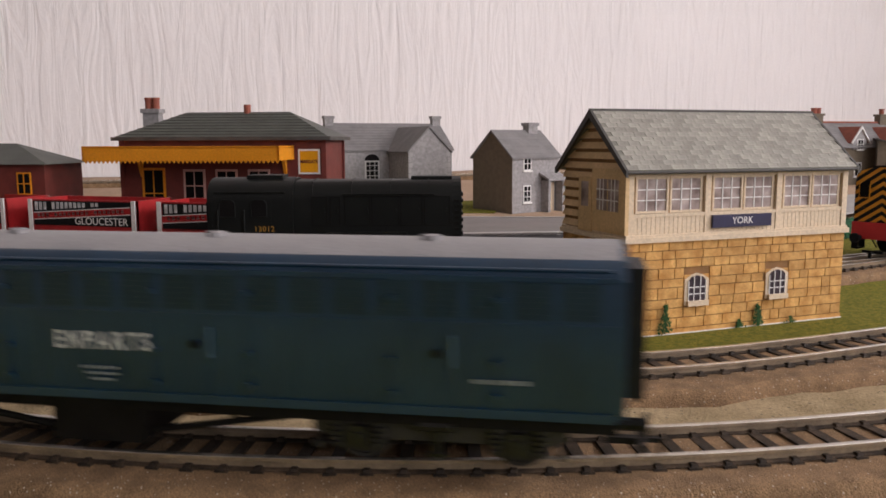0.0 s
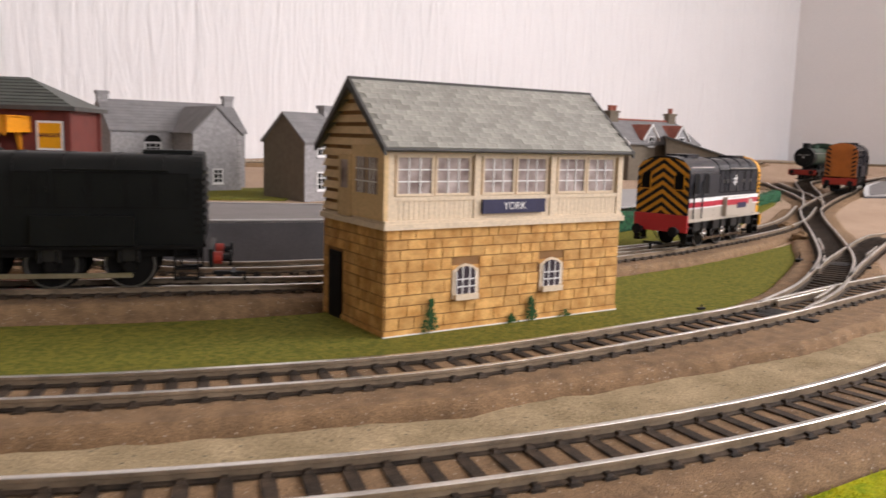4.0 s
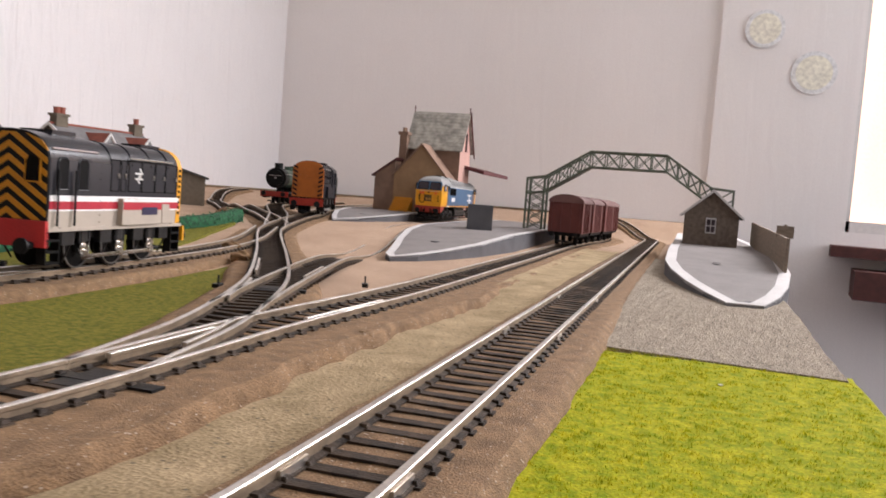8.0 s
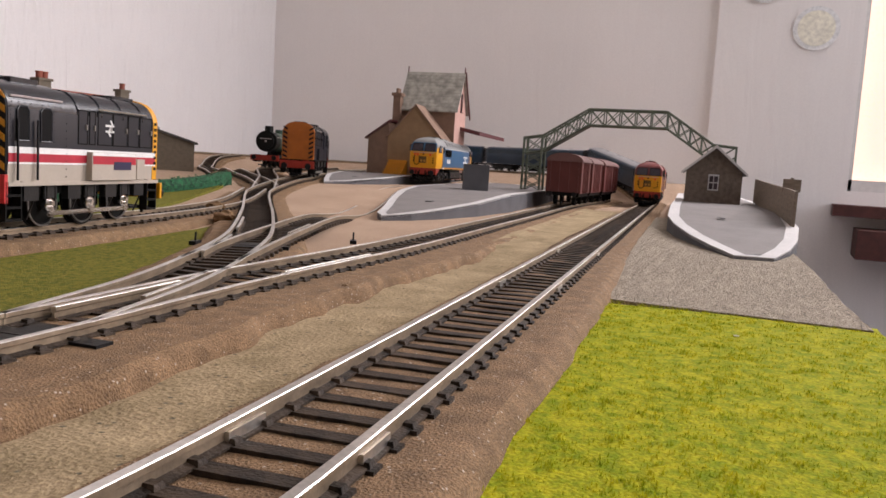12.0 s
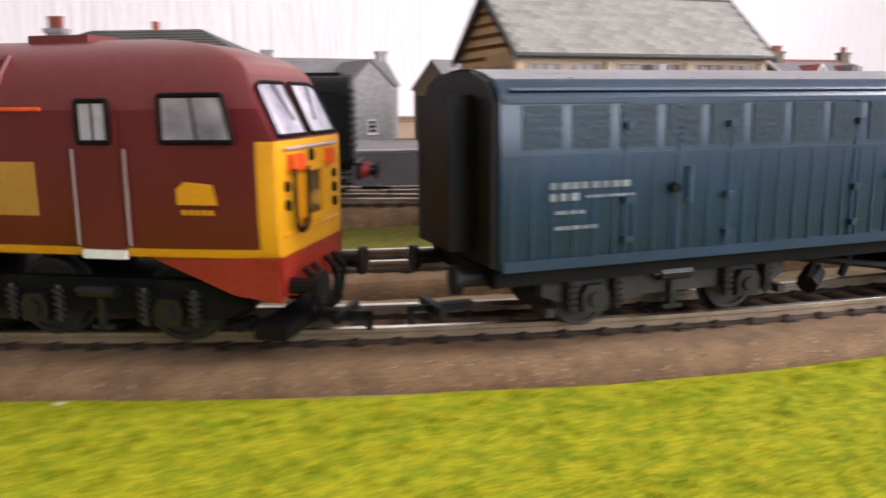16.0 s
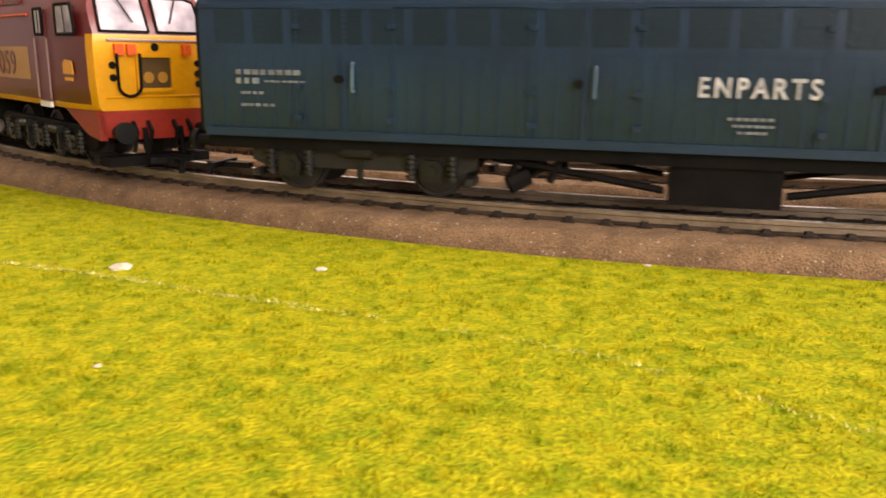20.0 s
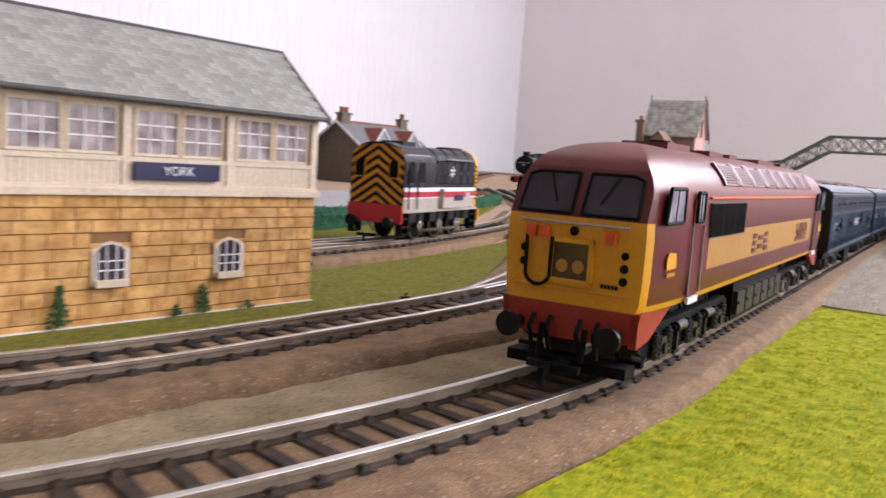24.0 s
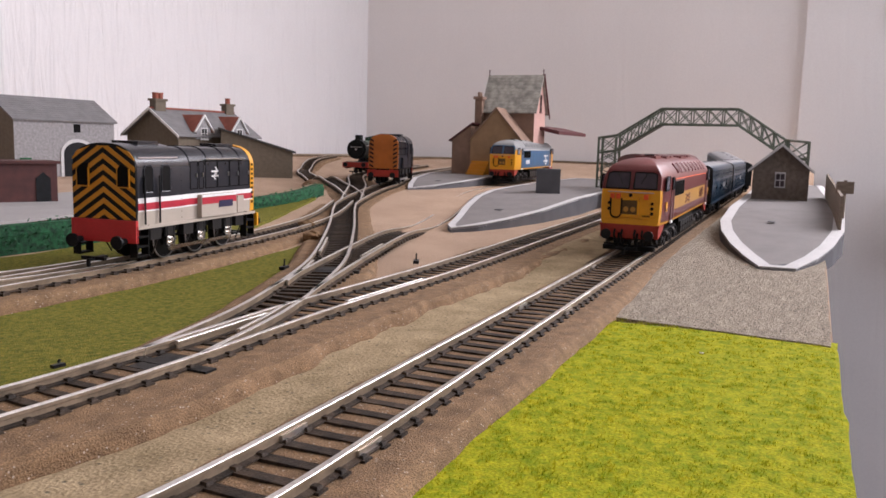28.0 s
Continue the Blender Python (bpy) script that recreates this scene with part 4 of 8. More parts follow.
# pale mottled colour stands in for reflections and the interior behind the glass
M_whiteglass = mat("pale_cab_interior_and_reflection_glass", (0.22, 0.19, 0.24), 0.1, var=0.3, big=90, fine=300, bump=0.0, col2=(0.45, 0.42, 0.46))
M_steel = mat("bright_steel", (0.62, 0.60, 0.57), 0.28, metal=1.0, var=0.1, big=100, fine=900)
M_chrome = mat("polished_steel", (0.80, 0.78, 0.75), 0.16, metal=1.0, var=0.08, big=100, fine=900, bump=0.02)
M_letter = mat("worn_white_letter", (0.50, 0.50, 0.50), 0.6, var=0.35, big=260)
M_dull = mat("dull_steel", (0.22, 0.21, 0.2), 0.4, metal=0.9, var=0.2)
M_stencil = mat("worn_white_stencil", (0.18, 0.20, 0.21), 0.6, var=0.4, big=300)
M_grey_rod = mat("pale_handrail", (0.42, 0.34, 0.33), 0.5, var=0.1)
M_rail_pink = mat("maroon_grey_handrail", (0.30, 0.20, 0.19), 0.4, var=0.1)
M_headbox = mat("brown_headlight_recess", (0.10, 0.055, 0.012), 0.5, var=0.2)
M_mesh = mat("dark_radiator_mesh", (0.03, 0.028, 0.03), 0.45, var=0.5, big=1400, fine=2500, bump=0.6)


def sides():
    return (-1, 1)


def buffers(parent, x, z, sgn, y=0.115, r=0.028):
    for s in sides():
        bm = bmesh.new()
        rod(bm, (x, s * y, z), (x + sgn * 0.05, s * y, z), 0.014, 10)
        rod(bm, (x + sgn * 0.05, s * y, z), (x + sgn * 0.062, s * y, z), r, 14)
        part("buffer", bm, M_black, parent, "black sprung buffer", smooth=True)


def coupling(parent, x, sgn):
    bm = bmesh.new()
    box(bm, min(x, x + sgn * 0.09), -0.012, 0.028, max(x, x + sgn * 0.09), 0.012, 0.042)
    box(bm, min(x + sgn * 0.07, x + sgn * 0.085), -0.06, 0.03, max(x + sgn * 0.07, x + sgn * 0.085), 0.06, 0.045)
    box(bm, min(x + sgn * 0.085, x + sgn * 0.125), -0.014, 0.03, max(x + sgn * 0.085, x + sgn * 0.125), 0.0, 0.04)
    box(bm, min(x + sgn * 0.115, x + sgn * 0.125), -0.014, 0.005, max(x + sgn * 0.115, x + sgn * 0.125), 0.0, 0.04)
    part("coupling", bm, M_black, parent, "black tension-lock coupling hook", bevel=0.002)


def wheelset(parent, x, r, name="wheel", m=None, y=0.0875, w=0.03):
    for s in sides():
        wb = wheel_bm(r, w)
        part(name, wb, m or M_steel, parent, at=P(x, s * y, r, 0 if s < 0 else 180), smooth=True)


def bogie(parent, xc, axles, r, half, m):
    bm = bmesh.new()
    for s in sides():
        a, b = sorted((s * 0.118, s * 0.138))
        prism(bm, [(xc - half, 0.072), (xc - half + 0.05, 0.05), (xc - half * 0.5, 0.058), (xc + half * 0.5, 0.058), (xc + half - 0.05, 0.05), (xc + half, 0.072), (xc + half, 0.102), (xc + half - 0.04, 0.118), (xc - half + 0.04, 0.118), (xc - half, 0.102)], a, b, "y")
        for e in sides():
            x = xc + e * (half - 0.012)
            box(bm, x - 0.008, min(s * 0.09, s * 0.15), 0.035, x + 0.008, max(s * 0.09, s * 0.15), 0.05)
    box(bm, xc - half * 0.7, -0.1, 0.06, xc + half * 0.7, 0.1, 0.11)
    bg = part("bogie", bm, m, parent, "black bogie frame with axleboxes and springs", bevel=0.002)
    for s in sides():
        for ax in axles:
            bm = bmesh.new()
            a, b = sorted((s * 0.137, s * 0.155))
            prism(bm, [(ax - 0.024, 0.038), (ax + 0.024, 0.038), (ax + 0.027, 0.07), (ax + 0.016, 0.088), (ax - 0.016, 0.088), (ax - 0.027, 0.07)], a, b, "y")
            rod(bm, (ax, s * 0.154, 0.062), (ax, s * 0.162, 0.062), 0.014, 10)
            part("axlebox", bm, M_axlebox, bg, bevel=0.002)
            for d in (-0.047, 0.047):
                bm = bmesh.new()
                for k in range(5):
                    rod(bm, (ax + d, s * 0.148, 0.046 + k * 0.0115), (ax + d, s * 0.148, 0.053 + k * 0.0115), 0.0125, 8)
                rod(bm, (ax + d, s * 0.148, 0.04), (ax + d, s * 0.148, 0.106), 0.007, 6)
                part("coil_spring", bm, M_axlebox, bg)
            part("wheel", wheel_bm(r, 0.03), M_weather, bg, at=P(ax, s * 0.0875, r, 0 if s < 0 else 180), smooth=True)
        for i in range(len(axles) - 1):
            mx = (axles[i] + axles[i + 1]) / 2
            bm = bmesh.new()
            rod(bm, (mx - 0.034, s * 0.15, 0.097), (mx + 0.034, s * 0.15, 0.097), 0.0135, 9)
            rod(bm, (mx + 0.034, s * 0.15, 0.097), (mx + 0.046, s * 0.15, 0.097), 0.006, 6)
            part("brake_cylinder", bm, M_axlebox, bg, smooth=True)
            bm = bmesh.new()
            a, b = sorted((s * 0.138, s * 0.15))
            box(bm, mx - 0.006, a, 0.03, mx + 0.006, b, 0.085)
            box(bm, mx - 0.02, a, 0.028, mx + 0.02, b, 0.036)
            part("brake_hanger", bm, M_axlebox, bg)
    return bg


def tub(bm, L, profile, xs, taper, stations, pick):
    """A vehicle shell: half profile (y, z) from sill to roof crown, set-back xs(z) at both ends, plan taper(x)."""
    full = [(y, z) for y, z in profile] + [(-y, z) for y, z in reversed(profile[:-1])]
    n = len(full)
    st = [s for s in stations] + [L - s for s in reversed(stations)]
    rings = []
    for s in st:
        d = min(s, L - s)
        ring = []
        for y, z in full:
            q = max(0.0, 1 - d / 0.42)
            x = d + xs(z) * q
            x = x if s <= L / 2 else L - x
            ring.append(bm.verts.new((L / 2 - x, y * taper(d), z)))
        rings.append(ring)
    for i in range(len(rings) - 1):
        A, B = rings[i], rings[i + 1]
        for k in range(n - 1):
            f = bm.faces.new([A[k], A[k + 1], B[k + 1], B[k]])
            c = f.calc_center_median()
            f.material_index = pick(c, "side")
        bm.faces.new([A[0], B[0], B[-1], A[-1]]).material_index = pick(Vector((0, 0, 0)), "floor")
    for ring in (rings[0], rings[-1]):
        m = len(profile) - 1
        for k in range(m):
            q = [ring[k], ring[k + 1], ring[n - 2 - k], ring[n - 1 - k]]
            q = list(dict.fromkeys(q))
            f = bm.faces.new(q)
            f.material_index = pick(f.calc_center_median(), "end")


def mainline_diesel(livery, moving=True):
    """A six-axle diesel with a cab at each end, nose towards +x."""
    L = 2.5
    if livery == "maroon":
        loco = thing("diesel_locomotive", "maroon and gold six-axle diesel locomotive with yellow ends", "locomotive", P(0, 0, 0))
        mats = [M_maroon, M_gold, M_yellow, M_roof_maroon, M_under]
    else:
        loco = thing("diesel_locomotive", "blue diesel locomotive with yellow ends in the platform", "locomotive", P(0, 0, 0))
        mats = [M_blue, M_blue, M_yellow, M_lgrey, M_under]
    prof = [(0.168, 0.152), (0.176, 0.167), (0.180, 0.217), (0.181, 0.304), (0.179, 0.335), (0.178, 0.385), (0.175, 0.402), (0.168, 0.420), (0.158, 0.437), (0.145, 0.453), (0.128, 0.468), (0.106, 0.481), (0.08, 0.491), (0.05, 0.498), (0.024, 0.502), (0.0, 0.503)]

    def xs(z):
        if z <= 0.335:
            return 0.0
        if z <= 0.432:
            return 0.048 * (z - 0.335) / 0.097
        q = min(1.0, (z - 0.432) / 0.071)
        return 0.048 + 0.27 * (1 - math.sqrt(max(0.0, 1 - q * q)))

    def taper(d):
        return 0.88 + 0.12 * min(1.0, d / 0.2) ** 0.6

    def pick(c, kind):
        if kind == "floor":
            return 4
        if kind == "end":
            return 2 if c.z < 0.335 else (0 if c.z < 0.432 else 3)
        d = L / 2 - abs(c.x)
        if c.z > 0.386:
            return 3
        if c.z < 0.167:
            return 2
        if d > 0.40 and 0.217 <= c.z <= 0.304:
            return 1
        if d < 0.035 and c.z < 0.335:
            return 2
        if livery != "maroon" and d < 0.33 and c.z < 0.385:
            return 2
        return 0

    bm = bmesh.new()
    tub(bm, L, prof, xs, taper, [0, 0.012, 0.03, 0.055, 0.085, 0.12, 0.16, 0.205, 0.25, 0.3, 0.36, 0.42, 0.8, 1.2], pick)
    part("body", bm, mats, loco, "", smooth=True)
    rng = random.Random(3)
    for e in sides():
        def X(d):
            return e * (L / 2 - d)
        # windscreens on the raked front
        for s in sides():
            bm = bmesh.new()
            pts = []
            for y, z in ((0.012, 0.342), (0.138, 0.342), (0.132, 0.418), (0.110, 0.426), (0.014, 0.426)):
                pts.append((X(xs(z) - 0.003), s * y, z))
            q = [bm.verts.new(p) for p in pts]
            q2 = [bm.verts.new((p[0] - e * 0.006, p[1], p[2])) for p in pts]
            bm.faces.new(q), bm.faces.new(q2)
            for i in range(5):
                bm.faces.new([q[i], q[(i + 1) % 5], q2[(i + 1) % 5], q2[i]])
            ws = part("windscreen", bm, M_cabglass if e > 0 else M_whiteglass, loco, "dark tinted windscreen" if e > 0 else "windscreen with a pale reflection painted in")
            bm = bmesh.new()
            for i in range(5):
                rod(bm, Vector(pts[i]) + Vector((e * 0.001, 0, 0)), Vector(pts[(i + 1) % 5]) + Vector((e * 0.001, 0, 0)), 0.0035, 6)
            part("window_frame", bm, M_under, ws)
            bm = bmesh.new()
            rod(bm, (X(xs(0.42) - 0.008), s * 0.08, 0.424), (X(xs(0.365) - 0.008), s * 0.05, 0.365), 0.002, 5)
            part("wiper", bm, M_under, ws)
        # nose fittings
        bm = bmesh.new()
        rod(bm, (X(-0.006), -0.125, 0.322), (X(-0.006), 0.125, 0.322), 0.003, 6)
        part("handrail", bm, M_grey_rod, loco)
        bm = bmesh.new()
        box(bm, X(0.004) - 0.006, min(e * -0.046, e * 0.04), 0.205, X(0.004) + 0.006, max(e * -0.046, e * 0.04), 0.282)
        panel = part("headlight_box", bm, M_headbox, loco, "recessed brown headlight panel", bevel=0.004)
        for y in (-0.022, 0.016):
            bm = bmesh.new()
            rod(bm, (X(0.0), e * y, 0.232), (X(-0.006), e * y, 0.232), 0.014, 12)
            part("headlight", bm, M_gold, panel)
        for y, z, r, m in ((-0.115, 0.262, 0.009, M_under), (-0.115, 0.232, 0.009, M_under), (0.118, 0.266, 0.008, M_under), (0.118, 0.24, 0.009, M_under), (0.118, 0.214, 0.009, M_under), (0.0, 0.306, 0.010, M_under)):
            bm = bmesh.new()
            rod(bm, (X(0.004), e * y, z), (X(-0.005), e * y, z), r, 10)
            part("marker_lamp", bm, m, loco)
        for y in (-0.098, -0.066, 0.085):
            bm = bmesh.new()
            box(bm, X(-0.006) - 0.008, e * y - 0.011, 0.286, X(-0.006) + 0.008, e * y + 0.011, 0.312)
            part("jumper_socket", bm, M_orange, loco, "orange-red jumper socket", bevel=0.004)
        bm = bmesh.new()
        prev = None
        for i in range(13):
            a = math.pi * i / 12
            p = (X(-0.012), e * (-0.076 - 0.03 * math.cos(a)), 0.215 - 0.028 * math.sin(a) if 0 < i < 12 else 0.29)
            if prev:
                rod(bm, prev, p, 0.0042, 6)
            prev = p
        part("air_hose", bm, M_under, loco, "black hanging hose")
        bm = bmesh.new()
        prism(bm, [(-0.162, 0.153), (0.162, 0.153), (0.15, 0.10), (0.09, 0.088), (-0.09, 0.088), (-0.15, 0.10)], X(0.02) - 0.02, X(0.02) + 0.02, "x")
        for s in sides():
            prism(bm, [(X(0.0), 0.153), (X(0.24), 0.153), (X(0.08), 0.10), (X(0.0), 0.09)], min(s * 0.14, s * 0.158), max(s * 0.14, s * 0.158), "y")
        part("bufferbeam", bm, M_red, loco, "red bufferbeam and valance", bevel=0.003)
        buffers(loco, X(0.0), 0.112, e, 0.115, 0.028)
        coupling(loco, X(0.02), e)
        for y in (-0.075, -0.035, 0.035, 0.075):
            bm = bmesh.new()
            rod(bm, (X(-0.01), y, 0.135), (X(-0.032), y, 0.11), 0.006, 6)
            rod(bm, (X(-0.032), y, 0.11), (X(-0.026), y + 0.008, 0.06), 0.0055, 6)
            part("brake_hose", bm, M_under, loco, "black hanging brake hose")
        bm = bmesh.new()
        for q in ((-0.055, 0.196, 0.049, 0.206), (-0.055, 0.281, 0.049, 0.291), (-0.055, 0.196, -0.045, 0.291), (0.039, 0.196, 0.049, 0.291)):
            box(bm, X(0.0) - 0.010, min(e * q[0], e * q[2]), q[1], X(0.0) + 0.010, max(e * q[0], e * q[2]), q[3])
        part("headlight_surround", bm, M_yellow, panel, "raised yellow surround", bevel=0.002)
        bm = bmesh.new()
        rod(bm, (X(-0.002), -0.135, 0.185), (X(-0.002), 0.135, 0.185), 0.003, 6)
        part("nose_seam", bm, M_yellow, loco)
        bm = bmesh.new()
        for y in (-0.05, 0.05):
            rod(bm, (X(-0.02), y, 0.12), (X(-0.03), y, 0.05), 0.007, 6)
        box(bm, X(0.03) - 0.03, -0.14, 0.02, X(0.03) + 0.03, 0.14, 0.045)
        part("brake_pipe", bm, M_under, loco)
        for s in sides():
            ys = 0.181
            bm = bmesh.new()
            for d0, d1, z0, z1, t0 in ((0.055, 0.185, 0.335, 0.412, 0.022), (0.275, 0.33, 0.335, 0.405, 0.0)):
                y = s * (ys + 0.001) * taper((d0 + d1) / 2)
                q = [(X(d0 + t0 * 0.2), z0), (X(d1), z0), (X(d1), z1 - 0.006), (X(d0 + t0), z1 - 0.006)]
                prism(bm, q, min(y, y + s * 0.003), max(y, y + s * 0.003), "y")
            panes = part("cab_window", bm, M_whiteglass, loco, "pale cab side windows")
            bm = bmesh.new()
            for d0, d1, z0, z1, t0 in ((0.055, 0.185, 0.335, 0.412, 0.022), (0.275, 0.33, 0.335, 0.405, 0.0)):
                y = s * (ys + 0.004) * taper((d0 + d1) / 2)
                q = [(X(d0 + t0 * 0.2), z0), (X(d1), z0), (X(d1), z1 - 0.006), (X(d0 + t0), z1 - 0.006)]
                for i in range(4):
                    rod(bm, (q[i][0], y, q[i][1]), (q[(i + 1) % 4][0], y, q[(i + 1) % 4][1]), 0.0042, 6)
                rod(bm, (q[0][0] * 0.5 + q[1][0] * 0.5, y, z0), (q[2][0] * 0.5 + q[3][0] * 0.5, y, z1 - 0.006), 0.002, 5)
            part("window_frame", bm, M_under, panes, "black rubber window frame")
            bm = bmesh.new()
            for d in (0.25, 0.345):
                rod(bm, (X(d), s * 0.185, 0.172), (X(d), s * 0.185, 0.325), 0.0028, 6)
            part("handrail", bm, M_rail_pink, loco, "pale vertical door handrails")
            bm = bmesh.new()
            box(bm, X(0.30) - 0.04, min(s * 0.1795, s * 0.1822), 0.166, X(0.30) + 0.04, max(s * 0.1795, s * 0.1822), 0.385)
            part("cab_door", bm, mats[0], loco, bevel=0.002)
            bm = bmesh.new()
            box(bm, X(0.30) - 0.04, min(s * 0.178, s * 0.186), 0.150, X(0.30) + 0.04, max(s * 0.178, s * 0.186), 0.164)
            part("door_step", bm, M_white, loco)
            if livery == "maroon":
                bm = bmesh.new()
                prism(bm, [(X(0.13) - 0.035, 0.238), (X(0.13) + 0.035, 0.238), (X(0.13) + 0.035, 0.262), (X(0.13) + 0.02, 0.274), (X(0.13) - 0.028, 0.270)], min(s * 0.176, s * 0.1785), max(s * 0.176, s * 0.1785), "y")
                for i in range(5):
                    box(bm, X(0.13) - 0.028 + i * 0.012, min(s * 0.176, s * 0.1785), 0.222, X(0.13) - 0.021 + i * 0.012, max(s * 0.176, s * 0.1785), 0.230)
                part("badge", bm, M_yellow, loco, "yellow badge shape")
    # side grilles behind the leading cab, louvres along the cantrail
    for s in sides():
        for x0, x1 in ((0.41, 0.535), (0.54, 0.665), (0.67, 0.79)):
            bm = bmesh.new()
            a, b = sorted((s * 0.179, s * 0.1835))
            box(bm, L / 2 - x1, a, 0.292, L / 2 - x0, b, 0.375)
            gr = part("radiator_grille", bm, M_mesh, loco, "dark mesh radiator grille")
            for i in range(11):
                bm = bmesh.new()
                xx = L / 2 - x1 + (x1 - x0) * (i + 0.5) / 11
                a, b = sorted((s * 0.1825, s * 0.186))
                box(bm, xx - 0.0016, a, 0.294, xx + 0.0016, b, 0.373)
                part("grille_bar", bm, M_under, gr)
        for i in range(8):
            x0 = L / 2 - 0.56 - i * 0.185
            bm = bmesh.new()
            def rp(x, q):
                y, z = 0.176 + (0.118 - 0.176) * q, 0.397 + (0.478 - 0.397) * (q ** 0.72)
                return Vector((x, s * (y + 0.005), z + 0.004))
            for a, b in ((0.12, 0.16), (0.80, 0.84)):
                v = [bm.verts.new(rp(x, q)) for x, q in ((x0, a), (x0 - 0.16, a), (x0 - 0.16, b), (x0, b))]
                bm.faces.new(v)
            back = [bm.verts.new(rp(x, q) - Vector((0, s * 0.006, 0.005))) for q in (0.14, 0.3, 0.46, 0.62, 0.82) for x in (x0 - 0.004, x0 - 0.156)]
            for k in range(4):
                bm.faces.new([back[2 * k], back[2 * k + 1], back[2 * k + 3], back[2 * k + 2]]).material_index = 1
            nsl = 8
            for k in range(nsl):
                q = 0.2 + 0.6 * k / nsl
                rod(bm, rp(x0 - 0.008, q), rp(x0 - 0.152, q), 0.0031, 5)
            for x in (x0, x0 - 0.16):
                for k in range(6):
                    rod(bm, rp(x, 0.12 + 0.12 * k), rp(x, 0.24 + 0.12 * k), 0.0052, 6)
            part("roof_louvre", bm, [mats[3], M_under], loco, "row of roof louvre slats in a frame")
        bm = bmesh.new()
        rod(bm, (-L / 2 + 0.4, s * 0.181, 0.387), (L / 2 - 0.4, s * 0.181, 0.387), 0.0035, 6)
        part("cantrail_line", bm, M_orange if livery == "maroon" else M_white, loco, "thin cantrail line")
    for x, w, l, h in ((0.75, 0.06, 0.20, 0.512), (0.4, 0.07, 0.16, 0.508), (0.1, 0.05, 0.1, 0.510), (-0.35, 0.07, 0.3, 0.508), (-0.8, 0.05, 0.12, 0.511)):
        bm = bmesh.new()
        box(bm, x - l / 2, -w, 0.49, x + l / 2, w, h)
        part("roof_hatch", bm, mats[3], loco, bevel=0.006)
    bm = bmesh.new()
    rod(bm, (0.73, 0, 0.5), (0.73, 0, 0.520), 0.030, 14)
    part("exhaust_port", bm, M_under, loco, smooth=True)
    if livery == "maroon":
        bm = bmesh.new()
        for i, w in enumerate((0.055, 0.065, 0.055)):
            x = L / 2 - 0.94 - i * 0.085
            for z in ((0.234, 0.255, 0.276) if i != 1 else (0.242, 0.268)):
                box(bm, x - w, 0.1795, z - 0.007, x, 0.1822, z + 0.007)
        split_part("operator_mark", bm, M_maroon, loco, "maroon block of the operator mark")
        lettering("running_number", "56059", 0.096, loco, P(-0.585, 0.1824, 0.259, 180, 90), M_maroon, "maroon running number on the gold stripe", bold=0.0012, gap=1.12)
        bm = bmesh.new()
        bars(bm, rng, -0.02, 0.02, 0.196, 0.204, 0, 5)
        part("nose_number", bm, M_under, loco, at=P(L / 2 + 0.003, 0.09, 0, 90))
    else:
        bm = bmesh.new()
        for s in sides():
            a, b = sorted((s * 0.18, s * 0.1835))
            for q in ([(-0.75, 0.30), (-0.45, 0.30), (-0.45, 0.32), (-0.75, 0.32)], [(-0.75, 0.23), (-0.45, 0.23), (-0.45, 0.25), (-0.75, 0.25)], [(-0.67, 0.23), (-0.62, 0.23), (-0.53, 0.32), (-0.58, 0.32)], [(-0.62, 0.19), (-0.57, 0.19), (-0.66, 0.25), (-0.70, 0.25)]):
                prism(bm, q, a, b, "y")
        part("arrow_mark", bm, M_white, loco, "large white arrow mark")
        bm = bmesh.new()
        for s in sides():
            a, b = sorted((s * 0.18, s * 0.1835))
            for i in range(5):
                box(bm, 0.5 + i * 0.045, a, 0.215, 0.53 + i * 0.045, b, 0.265)
        part("number_bar", bm, M_white, loco)
    bm = bmesh.new()
    box(bm, -0.36, -0.15, 0.035, 0.36, 0.15, 0.152)
    box(bm, -0.30, -0.16, 0.05, 0.1, 0.16, 0.12)
    part("fuel_tank", bm, M_under, loco, bevel=0.008)
    bm = bmesh.new()
    rod(bm, (-0.42, 0.155, 0.07), (-0.42, 0.165, 0.07), 0.022, 12)
    part("filler_cap", bm, M_dull, loco)
    for c in (-0.78, 0.78):
        bogie(loco, c, (c - 0.26, c, c + 0.26), 0.072, 0.40, M_under)
    for s in sides():
        for x in (-0.30, -0.18, -0.06, 0.06, 0.18, 0.30):
            bm = bmesh.new()
            a, b = sorted((s * 0.148, s * 0.164))
            box(bm, x - 0.05, a, 0.055, x + 0.05, b, 0.125)
            rod(bm, (x + 0.035, s * 0.163, 0.09), (x + 0.035, s * 0.168, 0.09), 0.006, 6)
            part("battery_door", bm, M_axlebox, loco, bevel=0.003)
    # the body rides a little high on its bogies
    low = ("bogie", "fuel_tank", "battery_door", "filler_cap", "coupling", "brake_pipe", "brake_hose", "buffer")
    for p in loco.children:
        if p.name.split(".")[0] in low:
            continue
        for ob in [p] + list(p.children):
            if ob.type != "MESH":
                ob.location.z += 0.014 * D
                continue
            for v in ob.data.vertices:
                if v.co.z > 0.145 * D:
                    v.co.z += 0.012 * D + 0.045 * (v.co.z - 0.145 * D)
    return loco


